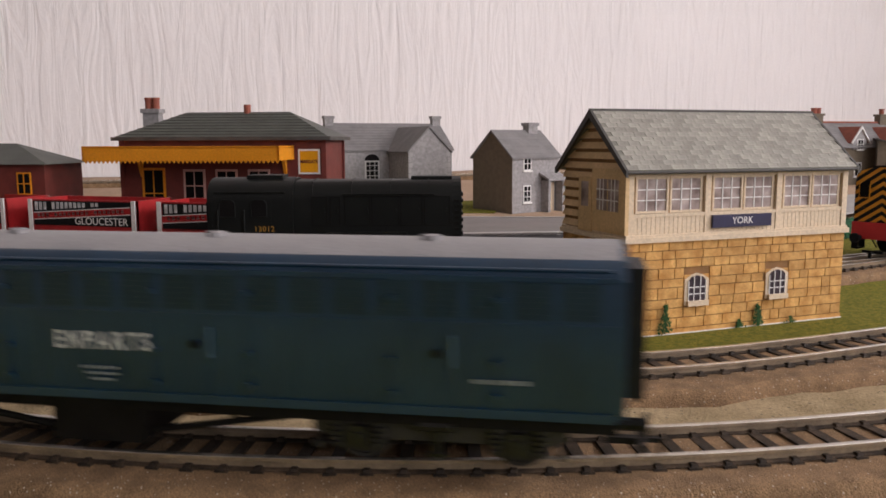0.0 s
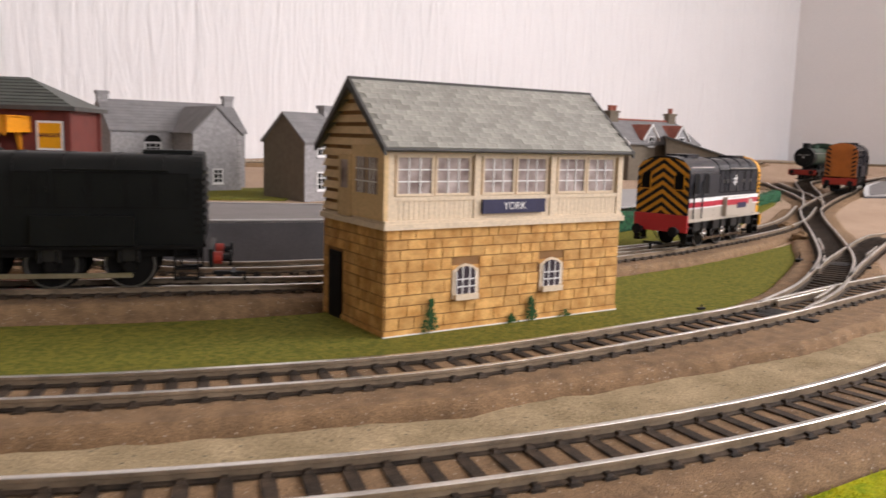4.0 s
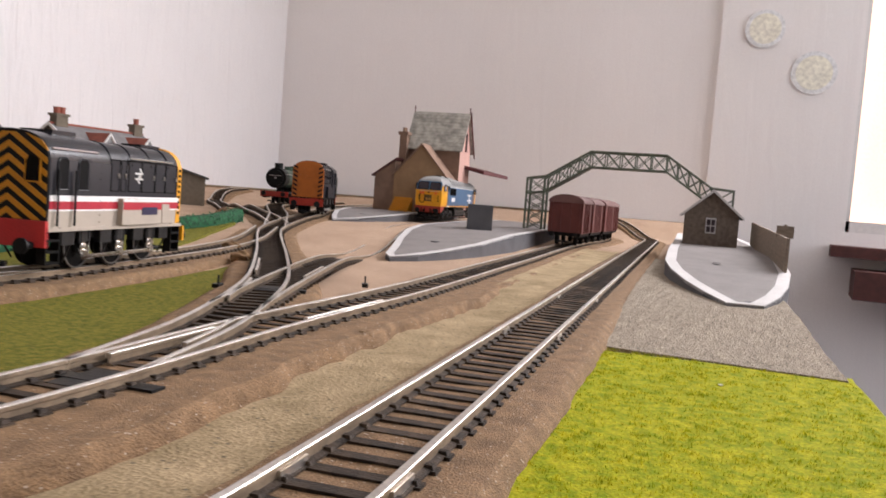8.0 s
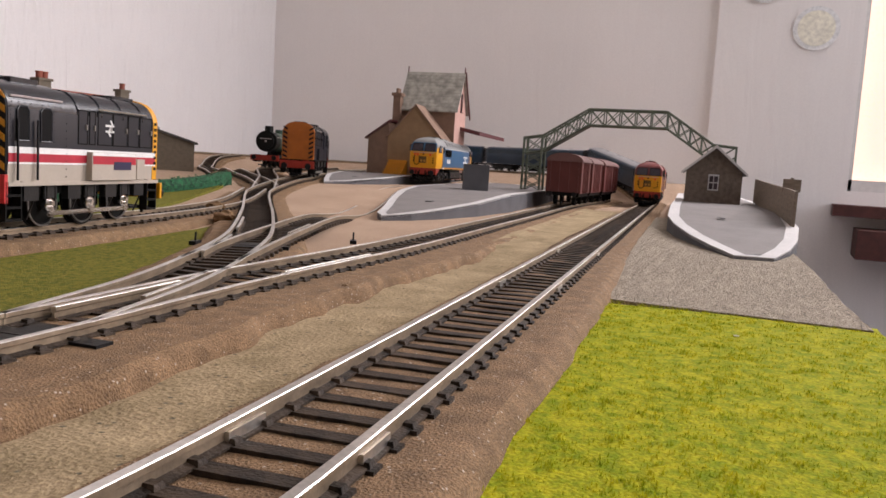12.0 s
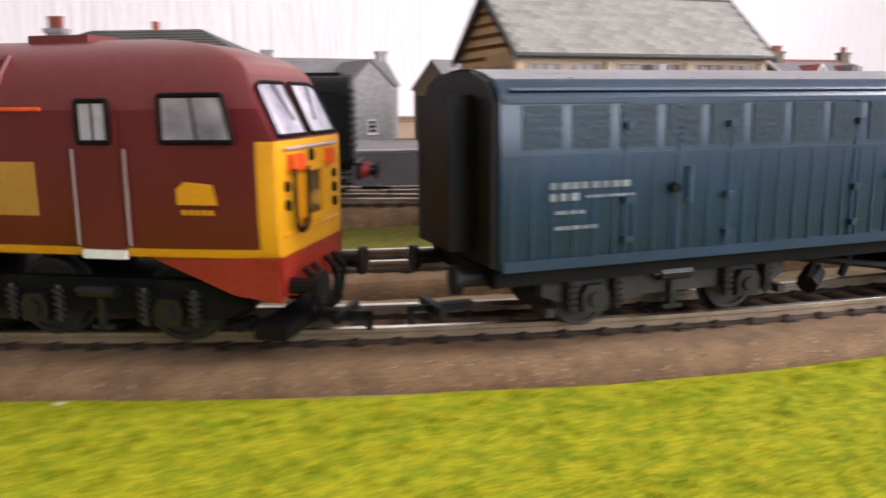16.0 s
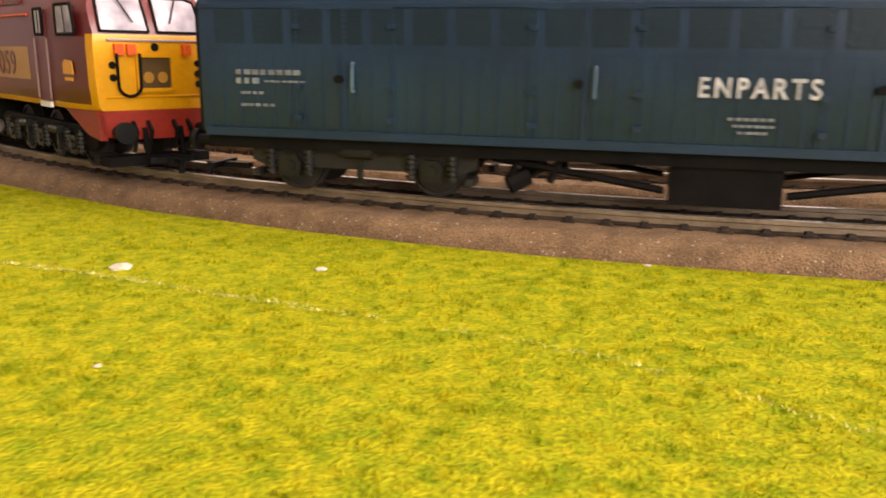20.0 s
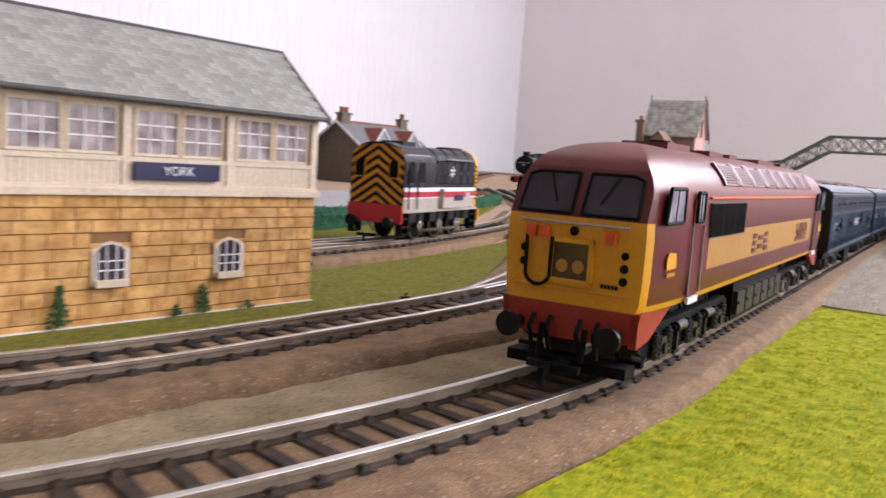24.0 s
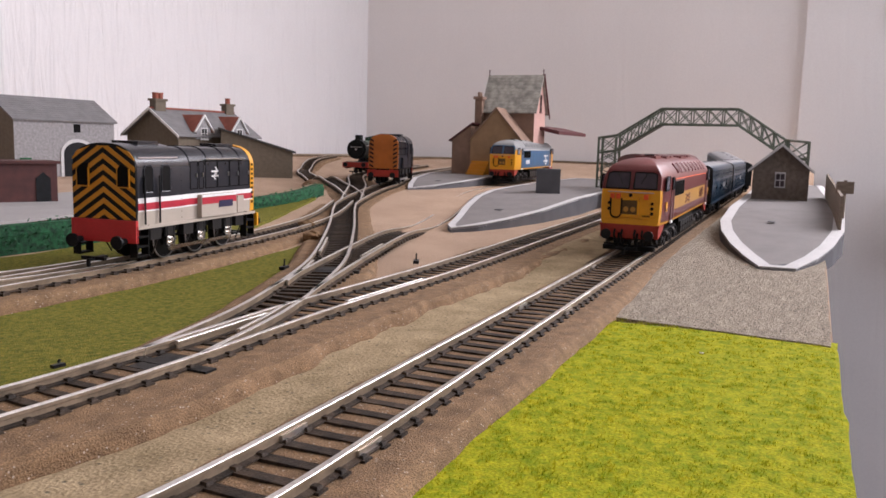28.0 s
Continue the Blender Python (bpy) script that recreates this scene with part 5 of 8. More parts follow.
def parcels_coach(k):
    """A windowless-looking parcels coach with boarded sides, louvres and double doors."""
    L = 2.3
    c = thing("parcels_coach", "dark rail-blue boarded parcels coach with grey roof", "coach", P(0, 0, 0), "coaches of the train")
    prof = [(0.170, 0.125), (0.178, 0.14), (0.180, 0.33), (0.178, 0.43), (0.170, 0.452), (0.145, 0.472), (0.10, 0.486), (0.05, 0.493), (0.0, 0.495)]
    bm = bmesh.new()

    def pick(q, kind):
        return 2 if kind in ("end", "floor") else (1 if q.z > 0.466 else 0)
    tub(bm, L, prof, lambda z: 0.0, lambda d: 1.0, [0, 0.02, 0.3, 0.7, 1.1], pick)
    body = part("body", bm, [M_teal, M_coach_roof, M_under], c, "", smooth=True)
    doors = (-0.80, -0.28, 0.28, 0.80)
    for s in sides():
        n = 24
        for i in range(n):
            x0 = -L / 2 + 0.03 + (L - 0.06) * i / n
            bm = bmesh.new()
            a, b = sorted((s * 0.1775, s * 0.1808))
            box(bm, x0 + 0.01, a, 0.345, x0 + (L - 0.06) / n - 0.01, b, 0.425)
            for q in range(6):
                z = 0.352 + q * 0.0125
                a2, b2 = sorted((s * 0.180, s * 0.1815))
                box(bm, x0 + 0.014, a2, z, x0 + (L - 0.06) / n - 0.014, b2, z + 0.006)
            part("louvre_panel", bm, M_teal_dark, body, "dark louvred panel")
        bm = bmesh.new()
        for i in range(58):
            x = -L / 2 + 0.02 + (L - 0.04) * i / 57
            a, b = sorted((s * 0.1785, s * 0.1807))
            box(bm, x - 0.0025, a, 0.14, x + 0.0025, b, 0.333)
        tagged(part("boarding", bm, M_teal, body), "narrow vertical body boarding", "", "", "stuff")
        a, b = sorted((s * 0.178, s * 0.1816))
        for zr0, zr1, nm in ((0.328, 0.336, "waist_rail"), (0.428, 0.438, "top_rail"), (0.122, 0.142, "bottom_rail")):
            bm = bmesh.new()
            box(bm, -L / 2 + 0.006, a, zr0, L / 2 - 0.006, b, zr1)
            part(nm, bm, M_teal, c)
        for d in doors:
            for q in sides():
                bm = bmesh.new()
                a, b = sorted((s * 0.179, s * 0.1815))
                x0, x1 = sorted((d, d + q * 0.115))
                for bx in ((x0, 0.142, x0 + 0.005, 0.43), (x1 - 0.005, 0.142, x1, 0.43), (x0, 0.425, x1, 0.43)):
                    box(bm, bx[0], a, bx[1], bx[2], b, bx[3])
                door = part("door", bm, M_teal, c, "outlined side door", bevel=0.001)
                bm = bmesh.new()
                xx = d + q * 0.108
                for z in (0.165, 0.24, 0.38):
                    a, b = sorted((s * 0.182, s * 0.190))
                    box(bm, xx - 0.008, a, z, xx + 0.008, b, z + 0.012)
                part("hinge", bm, M_teal, door)
            bm = bmesh.new()
            rod(bm, (d + 0.012, s * 0.183, 0.265), (d + 0.012, s * 0.192, 0.265), 0.010, 8)
            part("door_handle", bm, M_under, c, "black door handle")
            bm = bmesh.new()
            rod(bm, (d - 0.02, s * 0.189, 0.235), (d - 0.02, s * 0.189, 0.305), 0.0036, 6)
            for z in (0.237, 0.303):
                rod(bm, (d - 0.02, s * 0.18, z), (d - 0.02, s * 0.189, z), 0.0036, 6)
            part("grab_rail", bm, M_grab, c, "pale blue grab rail")
        rng = random.Random(k * 7 + s)
        if s > 0:
            lettering("lettering", "ENPARTS", 0.054, c, P(-0.052, 0.1835, 0.262, 180, 90), M_letter, "worn white block lettering", sx=0.82, bold=0.0012, gap=1.32)
            for x0, x1, z0, z1, nn in ((-1.06, -0.90, 0.272, 0.284, 8), (-1.06, -1.0, 0.250, 0.264, 3), (-0.99, -0.89, 0.254, 0.259, 7), (-1.05, -0.99, 0.225, 0.232, 4), (-1.05, -0.96, 0.196, 0.203, 5), (0.0, 0.09, 0.196, 0.203, 6), (0.01, 0.09, 0.182, 0.188, 6), (0.02, 0.08, 0.168, 0.174, 4), (0.86, 0.98, 0.20, 0.21, 6)):
                bm = bmesh.new()
                bars(bm, rng, x0, x1, z0, z1, 0, nn)
                tagged(part("stencil", bm, M_stencil, c, at=P(0, 0.1822, 0, 180)), "small white stencilled lines", "", "", "stuff")
        bm = bmesh.new()
        for x in np.linspace(-1.0, 1.0, 9):
            rod(bm, (x, s * 0.145, 0.455), (x, s * 0.135, 0.474), 0.004, 5)
        rod(bm, (-L / 2 + 0.02, s * 0.172, 0.452), (L / 2 - 0.02, s * 0.172, 0.452), 0.004, 6)
        part("gutter", bm, M_teal, c)
    for x in (-0.75, -0.25, 0.25, 0.75):
        bm = bmesh.new()
        rod(bm, (x, 0.02, 0.488), (x, 0.02, 0.505), 0.022, 10)
        part("roof_ventilator", bm, M_coach_roof, c, smooth=True)
    for e in sides():
        bm = bmesh.new()
        x = e * L / 2
        prism(bm, [(-0.17, 0.13), (0.17, 0.13), (0.174, 0.43), (0.145, 0.468), (0.08, 0.488), (-0.08, 0.488), (-0.145, 0.468), (-0.174, 0.43)], min(x, x + e * 0.012), max(x, x + e * 0.012), "x")
        # the leading end is coloured black for the shade it runs in
        part("end_panel", bm, M_black if e > 0 else M_teal, c, "end panel blacked in for shade" if e > 0 else "blue end panel", bevel=0.003)
        bm = bmesh.new()
        box(bm, min(x, x + e * 0.055), -0.085, 0.15, max(x, x + e * 0.055), 0.085, 0.445)
        part("gangway", bm, M_black, c, "black gangway bellows", bevel=0.01)
        buffers(c, x, 0.11, e, 0.115, 0.026)
        coupling(c, x - e * 0.02, e)
        bogie(c, e * 0.78, (e * 0.78 - 0.17, e * 0.78 + 0.17), 0.06, 0.27, M_weather)
    bm = bmesh.new()
    box(bm, -L / 2, -0.16, 0.10, L / 2, 0.16, 0.126)
    part("solebar", bm, M_under, c)
    bm = bmesh.new()
    box(bm, -0.12, -0.13, 0.02, 0.10, 0.15, 0.10)
    part("battery_box", bm, M_under, c, "dark underframe box", bevel=0.004)
    for s in sides():
        bm = bmesh.new()
        rod(bm, (-0.48, s * 0.13, 0.10), (-0.13, s * 0.13, 0.045), 0.008, 6)
        for x in (-0.33,):
            rod(bm, (x, s * 0.13, 0.10), (x + 0.005, s * 0.13, 0.07), 0.009, 6)
        part("truss_rod", bm, M_under, c)
        bm = bmesh.new()
        rod(bm, (0.48, s * 0.13, 0.10), (0.11, s * 0.13, 0.045), 0.008, 6)
        for x in (0.33, 0.42):
            rod(bm, (x, s * 0.13, 0.10), (x + 0.02, s * 0.13, 0.05), 0.009, 6)
        rod(bm, (0.40, s * 0.11, 0.06), (0.44, s * 0.13, 0.04), 0.022, 8)
        part("truss_rod", bm, M_under, c)
    # the body stands a little lower than its plain section
    for p in c.children:
        kind = p.name.split(".")[0]
        if kind in ("bogie", "buffer", "coupling", "solebar", "battery_box", "truss_rod"):
            continue
        for ob in [p] + list(p.children):
            if ob.type != "MESH":
                ob.location.z = 0.0132 + (ob.location.z - 0.0125) * 0.922
                continue
            for v in ob.data.vertices:
                v.co.z = 0.0132 + (v.co.z - 0.0125) * 0.922
    return c


def band(bm, loops, closed=False):
    """Skin a row of equal loops into one strip, joined end to end or capped."""
    rings = [[bm.verts.new(p) for p in lp] for lp in loops]
    n = len(rings[0])
    for a, b in zip(rings, rings[1:] + rings[:1] if closed else rings[1:]):
        for i in range(n):
            bm.faces.new([a[i], a[(i + 1) % n], b[(i + 1) % n], b[i]])
    if not closed:
        bm.faces.new(rings[0])
        bm.faces.new(rings[-1][::-1])
    bmesh.ops.recalc_face_normals(bm, faces=bm.faces)


def lengthen(ob, k, tall=1.075):
    """Draw the parts of a thing out along its length; wheels only move apart."""
    for c in ob.children:
        if c.type != "MESH":
            c.location.x *= k
            continue
        kind = c.name.split(".")[0]
        if c.location.x:
            c.location.x *= k
            continue
        mid = sum(v.co.x for v in c.data.vertices) / len(c.data.vertices)
        for v in c.data.vertices:
            if kind in ("tyre", "crank_disc", "coupling", "buffer", "buffer_shank"):
                v.co.x += mid * (k - 1)
            else:
                v.co.x *= k
                v.co.z *= 1.0 if kind == "coupling_rod" else tall
        lengthen(c, k, tall)


def shunter(livery, m):
    """A six-coupled diesel shunter, cab end towards -x."""
    names = {"intercity": "grey shunter with yellow and black chevron cab end", "black": "black six-wheeled diesel shunter with red buffers", "orange": "diesel shunter with an orange radiator end"}
    lo = thing("diesel_shunter", names[livery], "locomotive", m, "shunters")
    upper = {"intercity": M_ic_grey, "black": M_loco_black, "orange": M_ic_grey}[livery]
    lower = {"intercity": M_ic_cream, "black": M_loco_black, "orange": M_ic_grey}[livery]
    roof = {"intercity": M_ic_roof, "black": M_loco_black, "orange": M_ic_roof}[livery]
    prof = [(0.165, 0.162), (0.167, 0.222), (0.167, 0.405), (0.163, 0.425), (0.153, 0.447), (0.135, 0.467), (0.11, 0.483), (0.075, 0.495), (0.038, 0.5005), (0.0, 0.502)]
    bm = bmesh.new()
    full = prof + [(-y, z) for y, z in reversed(prof[:-1])]
    prism(bm, full, -0.49, -0.17, "x")
    for f in bm.faces:
        c = f.calc_center_median()
        f.material_index = 1 if c.z > 0.41 else (2 if c.z < 0.222 else 0)
    part("cab", bm, [upper, roof, lower], lo, smooth=True)
    bm = bmesh.new()
    p2 = [(y * 0.93, min(z, 0.49)) for y, z in prof]
    prism(bm, p2 + [(-y, z) for y, z in reversed(p2[:-1])], -0.17, 0.46, "x")
    for f in bm.faces:
        c = f.calc_center_median()
        f.material_index = 1 if c.z > 0.41 else (2 if c.z < 0.222 else 0)
    part("bonnet", bm, [upper, roof, lower], lo, smooth=True)
    # cab end
    bm = bmesh.new()
    prism(bm, [(y * 0.985, z) for y, z in prof] + [(-y * 0.985, z) for y, z in reversed(prof[:-1])], -0.497, -0.49, "x")
    endm = {"intercity": M_black, "black": M_loco_black, "orange": M_blue}[livery]
    end = part("cab_end", bm, endm, lo, "cab end with black chevrons" if livery == "intercity" else "")
    if livery == "intercity":
        def inside(y, z):
            lim = [(q[1], q[0] * 0.97) for q in prof]
            return abs(y) <= np.interp(z, [a for a, _ in lim], [b for _, b in lim])
        for i in range(-3, 12):
            zb = 0.155 + i * 0.046
            for s in sides():
                pts = []
                for y, z in ((0, zb + 0.10), (0.16, zb), (0.16, zb + 0.022), (0, zb + 0.122)):
                    pts.append((s * y, z))
                bm = bmesh.new()
                prism(bm, pts, -0.500, -0.4965, "x")
                for co, no in (((0, 0, 0.19), (0, 0, -1)), ((0, 0, 0.49), (0, 0, 1)), ((0, s * 0.15, 0.45), (0, s * 0.75, 0.66)), ((0, s * 0.07, 0.488), (0, s * 0.3, 0.95))):
                    geom = list(bm.verts) + list(bm.edges) + list(bm.faces)
                    r = bmesh.ops.bisect_plane(bm, geom=geom, plane_co=co, plane_no=no, clear_outer=True)
                    eds = [e for e in r["geom_cut"] if isinstance(e, bmesh.types.BMEdge)]
                    if eds:
                        bmesh.ops.edgeloop_fill(bm, edges=eds)
                if len(bm.faces) > 3:
                    part("chevron_stripe", bm, M_yellow_deep, end, "yellow stripe")
                else:
                    bm.free()
    for y in (-0.105, 0.105):
        bm = bmesh.new()
        prism(bm, [(y - 0.029, 0.325), (y + 0.029, 0.325), (y + 0.029, 0.395), (y + 0.012 * (1 if y < 0 else -1), 0.418), (y - 0.029, 0.418 if y > 0 else 0.40)], -0.504, -0.498, "x")
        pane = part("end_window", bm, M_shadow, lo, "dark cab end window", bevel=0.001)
        bm = bmesh.new()
        for q in ((y - 0.032, 0.32, y + 0.032, 0.325), (y - 0.032, 0.325, y - 0.029, 0.40), (y + 0.029, 0.325, y + 0.032, 0.40)):
            box(bm, -0.506, q[0], q[1], -0.498, q[2], q[3])
        part("window_frame", bm, M_yellow_deep if livery == "intercity" else M_loco_black, pane)
    for e, x in ((-1, -0.49), (1, 0.49)):
        bm = bmesh.new()
        box(bm, min(x, x + e * 0.016), -0.168, 0.082 if e > 0 else 0.095, max(x, x + e * 0.016), 0.168, 0.15 if e > 0 else 0.188)
        part("bufferbeam", bm, (M_yellow if e > 0 else M_red_bright) if livery == "intercity" else (M_red if livery != "black" else M_loco_black), lo, "bright bufferbeam", bevel=0.003)
        buffers(lo, x + e * 0.016, 0.11, e, 0.115, 0.03)
        if livery == "black":
            for s in sides():
                bm = bmesh.new()
                rod(bm, (x + e * 0.012, s * 0.115, 0.11), (x + e * 0.045, s * 0.115, 0.11), 0.024, 12)
                part("buffer_shank", bm, M_red, lo, "red buffer shank")
        coupling(lo, x, e)
    bm = bmesh.new()
    prism(bm, [(y * 0.94, z) for y, z in prof] + [(-y * 0.94, z) for y, z in reversed(prof[:-1])], 0.44, 0.475, "x")
    rad = part("radiator", bm, M_yellow if livery == "intercity" else (M_orange_face if livery == "orange" else M_loco_black), lo, "radiator end", bevel=0.003)
    for i in range(9):
        for s in sides():
            bm = bmesh.new()
            a, b = sorted((s * 0.150, s * 0.1585))
            box(bm, 0.447, a, 0.205 + i * 0.024, 0.466, b, 0.217 + i * 0.024)
            part("side_slot", bm, M_under, rad)
        bm = bmesh.new()
        box(bm, 0.474, -0.13, 0.20 + i * 0.028, 0.482, 0.13, 0.214 + i * 0.028)
        part("radiator_slat", bm, M_yellow_deep if livery == "intercity" else (M_orange_face if livery == "orange" else M_loco_black), rad)
    if livery == "orange":
        for s in sides():
            for i in range(7):
                bm = bmesh.new()
                z = 0.17 + i * 0.042
                prism(bm, [(s * 0.105, z), (s * 0.148, z + 0.02), (s * 0.148, z + 0.038), (s * 0.105, z + 0.018)], 0.481, 0.484, "x")
                part("chevron_stripe", bm, M_black, rad)
    for s in sides():
        a, b = sorted((s * 0.1665, s * 0.170))
        wz = 0.34 if livery == "black" else 0.30
        for x0 in (-0.42, -0.30):
            bm = bmesh.new()
            prism(bm, [(x0 - 0.03, wz), (x0 + 0.03, wz), (x0 + 0.03, 0.398), (x0 + 0.018, 0.412), (x0 - 0.018, 0.412), (x0 - 0.03, 0.398)], a, b, "y")
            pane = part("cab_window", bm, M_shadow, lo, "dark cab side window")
            bm = bmesh.new()
            y = s * 0.170
            q = [(x0 - 0.03, wz), (x0 + 0.03, wz), (x0 + 0.03, 0.398), (x0 + 0.018, 0.412), (x0 - 0.018, 0.412), (x0 - 0.03, 0.398)]
            for i in range(6):
                rod(bm, (q[i][0], y, q[i][1]), (q[(i + 1) % 6][0], y, q[(i + 1) % 6][1]), 0.0026, 5)
            part("window_frame", bm, upper, pane)
            # rivets round the windows
        bm = bmesh.new()
        for k in range(9):
            for x, z in ((-0.478, 0.30 + 0.0135 * k), (-0.255, 0.30 + 0.0135 * k), (-0.185, 0.18 + 0.027 * k), (-0.47 + 0.032 * k, 0.424)):
                box(bm, x - 0.0016, min(s * 0.166, s * 0.1695) - 0.003 * (z > 0.42) * s, z - 0.0016, x + 0.0016, max(s * 0.166, s * 0.1695) - 0.003 * (z > 0.42) * s, z + 0.0016)
        tagged(part("rivets", bm, upper, lo), "rows of small rivets", "", "", "stuff")
        bm = bmesh.new()
        a, b = sorted((s * 0.155, s * 0.1695))
        box(bm, -0.488, a, 0.150, 0.47, b, 0.163)
        part("valance", bm, lower if livery == "intercity" else M_under, lo, "footplate edge along the side", bevel=0.001)
        for x in (-0.36, -0.12, 0.12, 0.33) if livery != "black" else ():
            bm = bmesh.new()
            a, b = sorted((s * 0.128, s * 0.158))
            box(bm, x - 0.038, a, 0.098, x + 0.038, b, 0.15)
            rod(bm, (x + 0.02, s * 0.15, 0.098), (x + 0.034, s * 0.11, 0.03), 0.004, 5)
            part("sandbox", bm, M_axlebox, lo, "black sandbox under the footplate", bevel=0.004)
        for x in (-0.24, 0.0, 0.24):
            bm = bmesh.new()
            a, b = sorted((s * 0.128, s * 0.146))
            box(bm, x - 0.02, a, 0.105, x + 0.02, b, 0.15)
            for d in (-0.03, 0.03):
                rod(bm, (x + d, s * 0.142, 0.10), (x + d, s * 0.142, 0.15), 0.006, 6)
            part("spring_hanger", bm, M_axlebox, lo)
        for x0 in (-0.455, -0.355):
            bm = bmesh.new()
            rod(bm, (x0, s * 0.178, 0.17), (x0, s * 0.178, 0.37), 0.0045, 6)
            part("handrail", bm, M_black if livery != "black" else M_loco_black, lo)
        if livery == "black" and s < 0:
            lettering("running_number", "13012", 0.031, lo, P(-0.28, -0.1705, 0.288, 0, 90), M_gold, "small gold running number", gap=1.15)
        if livery == "intercity":
            for z0, z1, m2 in ((0.2225, 0.229, M_white), (0.229, 0.258, M_crimson), (0.258, 0.279, M_white)):
                bm = bmesh.new()
                c0, c1 = sorted((s * 0.1665, s * 0.1683))
                box(bm, -0.488, c0, z0, -0.17, c1, z1)
                c0, c1 = sorted((s * 0.155, s * 0.1575))
                box(bm, -0.17, c0, z0, 0.46, c1, z1)
                part("body_stripe", bm, m2, lo, "red and white body stripe")
            bm = bmesh.new()
            a2, b2 = sorted((s * 0.155, s * 0.1585))
            for q in ([(0.075, 0.372), (0.135, 0.372), (0.135, 0.380), (0.075, 0.380)], [(0.075, 0.350), (0.135, 0.350), (0.135, 0.358), (0.075, 0.358)], [(0.09, 0.35), (0.10, 0.35), (0.125, 0.38), (0.115, 0.38)], [(0.105, 0.335), (0.115, 0.335), (0.095, 0.358), (0.085, 0.358)], [(0.105, 0.398), (0.115, 0.398), (0.132, 0.375), (0.122, 0.375)]):
                prism(bm, q, a2, b2, "y")
            part("arrow_mark", bm, M_white, lo, "white arrow mark")
            bm = bmesh.new()
            a2, b2 = sorted((s * 0.165, s * 0.1675))
            box(bm, 0.10, a2 + s * 0.017, 0.206, 0.225, b2 + s * 0.017, 0.238)
            part("name_plate", bm, M_navy, lo, "small name plate")
        # side boxes, doors and pipes
        a, b = sorted((s * 0.15, s * 0.182))
        bm = bmesh.new()
        box(bm, -0.045, a, 0.166, 0.265, b, 0.272)
        lk = part("side_box", bm, lower, lo, "raised side locker", bevel=0.004)
        if livery == "intercity":
            a, b = sorted((s * 0.1815, s * 0.1832))
            bm = bmesh.new()
            box(bm, -0.041, a, 0.227, 0.261, b, 0.258)
            part("locker_stripe", bm, M_crimson, lk, "red stripe")
            bm = bmesh.new()
            box(bm, -0.041, a, 0.2595, 0.261, b, 0.271)
            part("locker_stripe", bm, M_white, lk, "white stripe")
            bm = bmesh.new()
            box(bm, 0.30, min(s * 0.152, s * 0.166), 0.168, 0.36, max(s * 0.152, s * 0.166), 0.25)
            part("tool_box", bm, lower, lo, "beige tool box", bevel=0.003)
        for x0, x1 in ((-0.10, -0.04), (-0.03, 0.01), (0.025, 0.125), (0.13, 0.235), (0.24, 0.325), (0.33, 0.43)):
            bm = bmesh.new()
            a, b = sorted((s * 0.1545, s * 0.1575))
            # raised frames drawn in black, so their edge shade is in the colour
            for q in ((x0, 0.298, x0 + 0.004, 0.425), (x1 - 0.004, 0.298, x1, 0.425), (x0, 0.421, x1, 0.425), (x0, 0.298, x1, 0.302)):
                box(bm, q[0], a, q[1], q[2], b, q[3])
            box(bm, x0 + 0.004, min(s * 0.1548, s * 0.1562), 0.302, x1 - 0.004, max(s * 0.1548, s * 0.1562), 0.421, 1)
            part("bonnet_door", bm, [M_under, upper], lo)
            bm = bmesh.new()
            a, b = sorted((s * 0.155, s * 0.162))
            box(bm, x1 - 0.014, a, 0.352, x1 - 0.008, b, 0.372)
            part("door_latch", bm, M_steel if livery == "intercity" else M_loco_black, lo)
        bm = bmesh.new()
        rod(bm, (0.02, s * 0.163, 0.434), (0.37, s * 0.163, 0.434), 0.0042, 6)
        part("long_handrail", bm, M_steel if livery != "black" else M_loco_black, lo)
        bm = bmesh.new()
        rod(bm, (-0.47, s * 0.158, 0.443), (-0.20, s * 0.158, 0.443), 0.004, 6)
        part("cab_gutter", bm, M_grey_rod if livery == "intercity" else upper, lo)
        # frames, steps, wheels and rods
        bm = bmesh.new()
        a, b = sorted((s * 0.118, s * 0.13))
        box(bm, -0.48, a, 0.118, 0.47, b, 0.165)
        part("frame", bm, M_under, lo)
        for x0 in (-0.46, 0.42):
            bm = bmesh.new()
            a, b = sorted((s * 0.13, s * 0.168))
            box(bm, x0 - 0.04, a, 0.035, x0 - 0.034, b, 0.165)
            box(bm, x0 + 0.034, a, 0.035, x0 + 0.04, b, 0.165)
            fs = part("step_plate", bm, M_under, lo, "black side step plates")
            for z in (0.035, 0.075, 0.115):
                bm = bmesh.new()
                box(bm, x0 - 0.034, a, z, x0 + 0.034, b, z + 0.008)
                part("footstep", bm, M_under, fs)
        for x in (-0.24, 0.0, 0.24):
            part("wheel", wheel_bm(0.09, 0.03), M_under, lo, "black spoked wheel", at=P(x, s * 0.095, 0.09, 0 if s < 0 else 180), smooth=True)
            bm = bmesh.new()
            around = [2 * math.pi * i / 24 for i in range(24)]
            band(bm, [[(x + r * math.cos(a), s * y, 0.09 + r * math.sin(a)) for r, y in ((0.0815, 0.1095), (0.083, 0.1132), (0.0885, 0.1132), (0.09, 0.1095), (0.086, 0.1058))] for a in around], True)
            part("tyre", bm, M_dull, lo, "dull steel wheel tyre")
            bm = bmesh.new()
            rod(bm, (x, s * 0.125, 0.085), (x, s * 0.142, 0.085), 0.027 if livery == "intercity" else 0.02, 14)
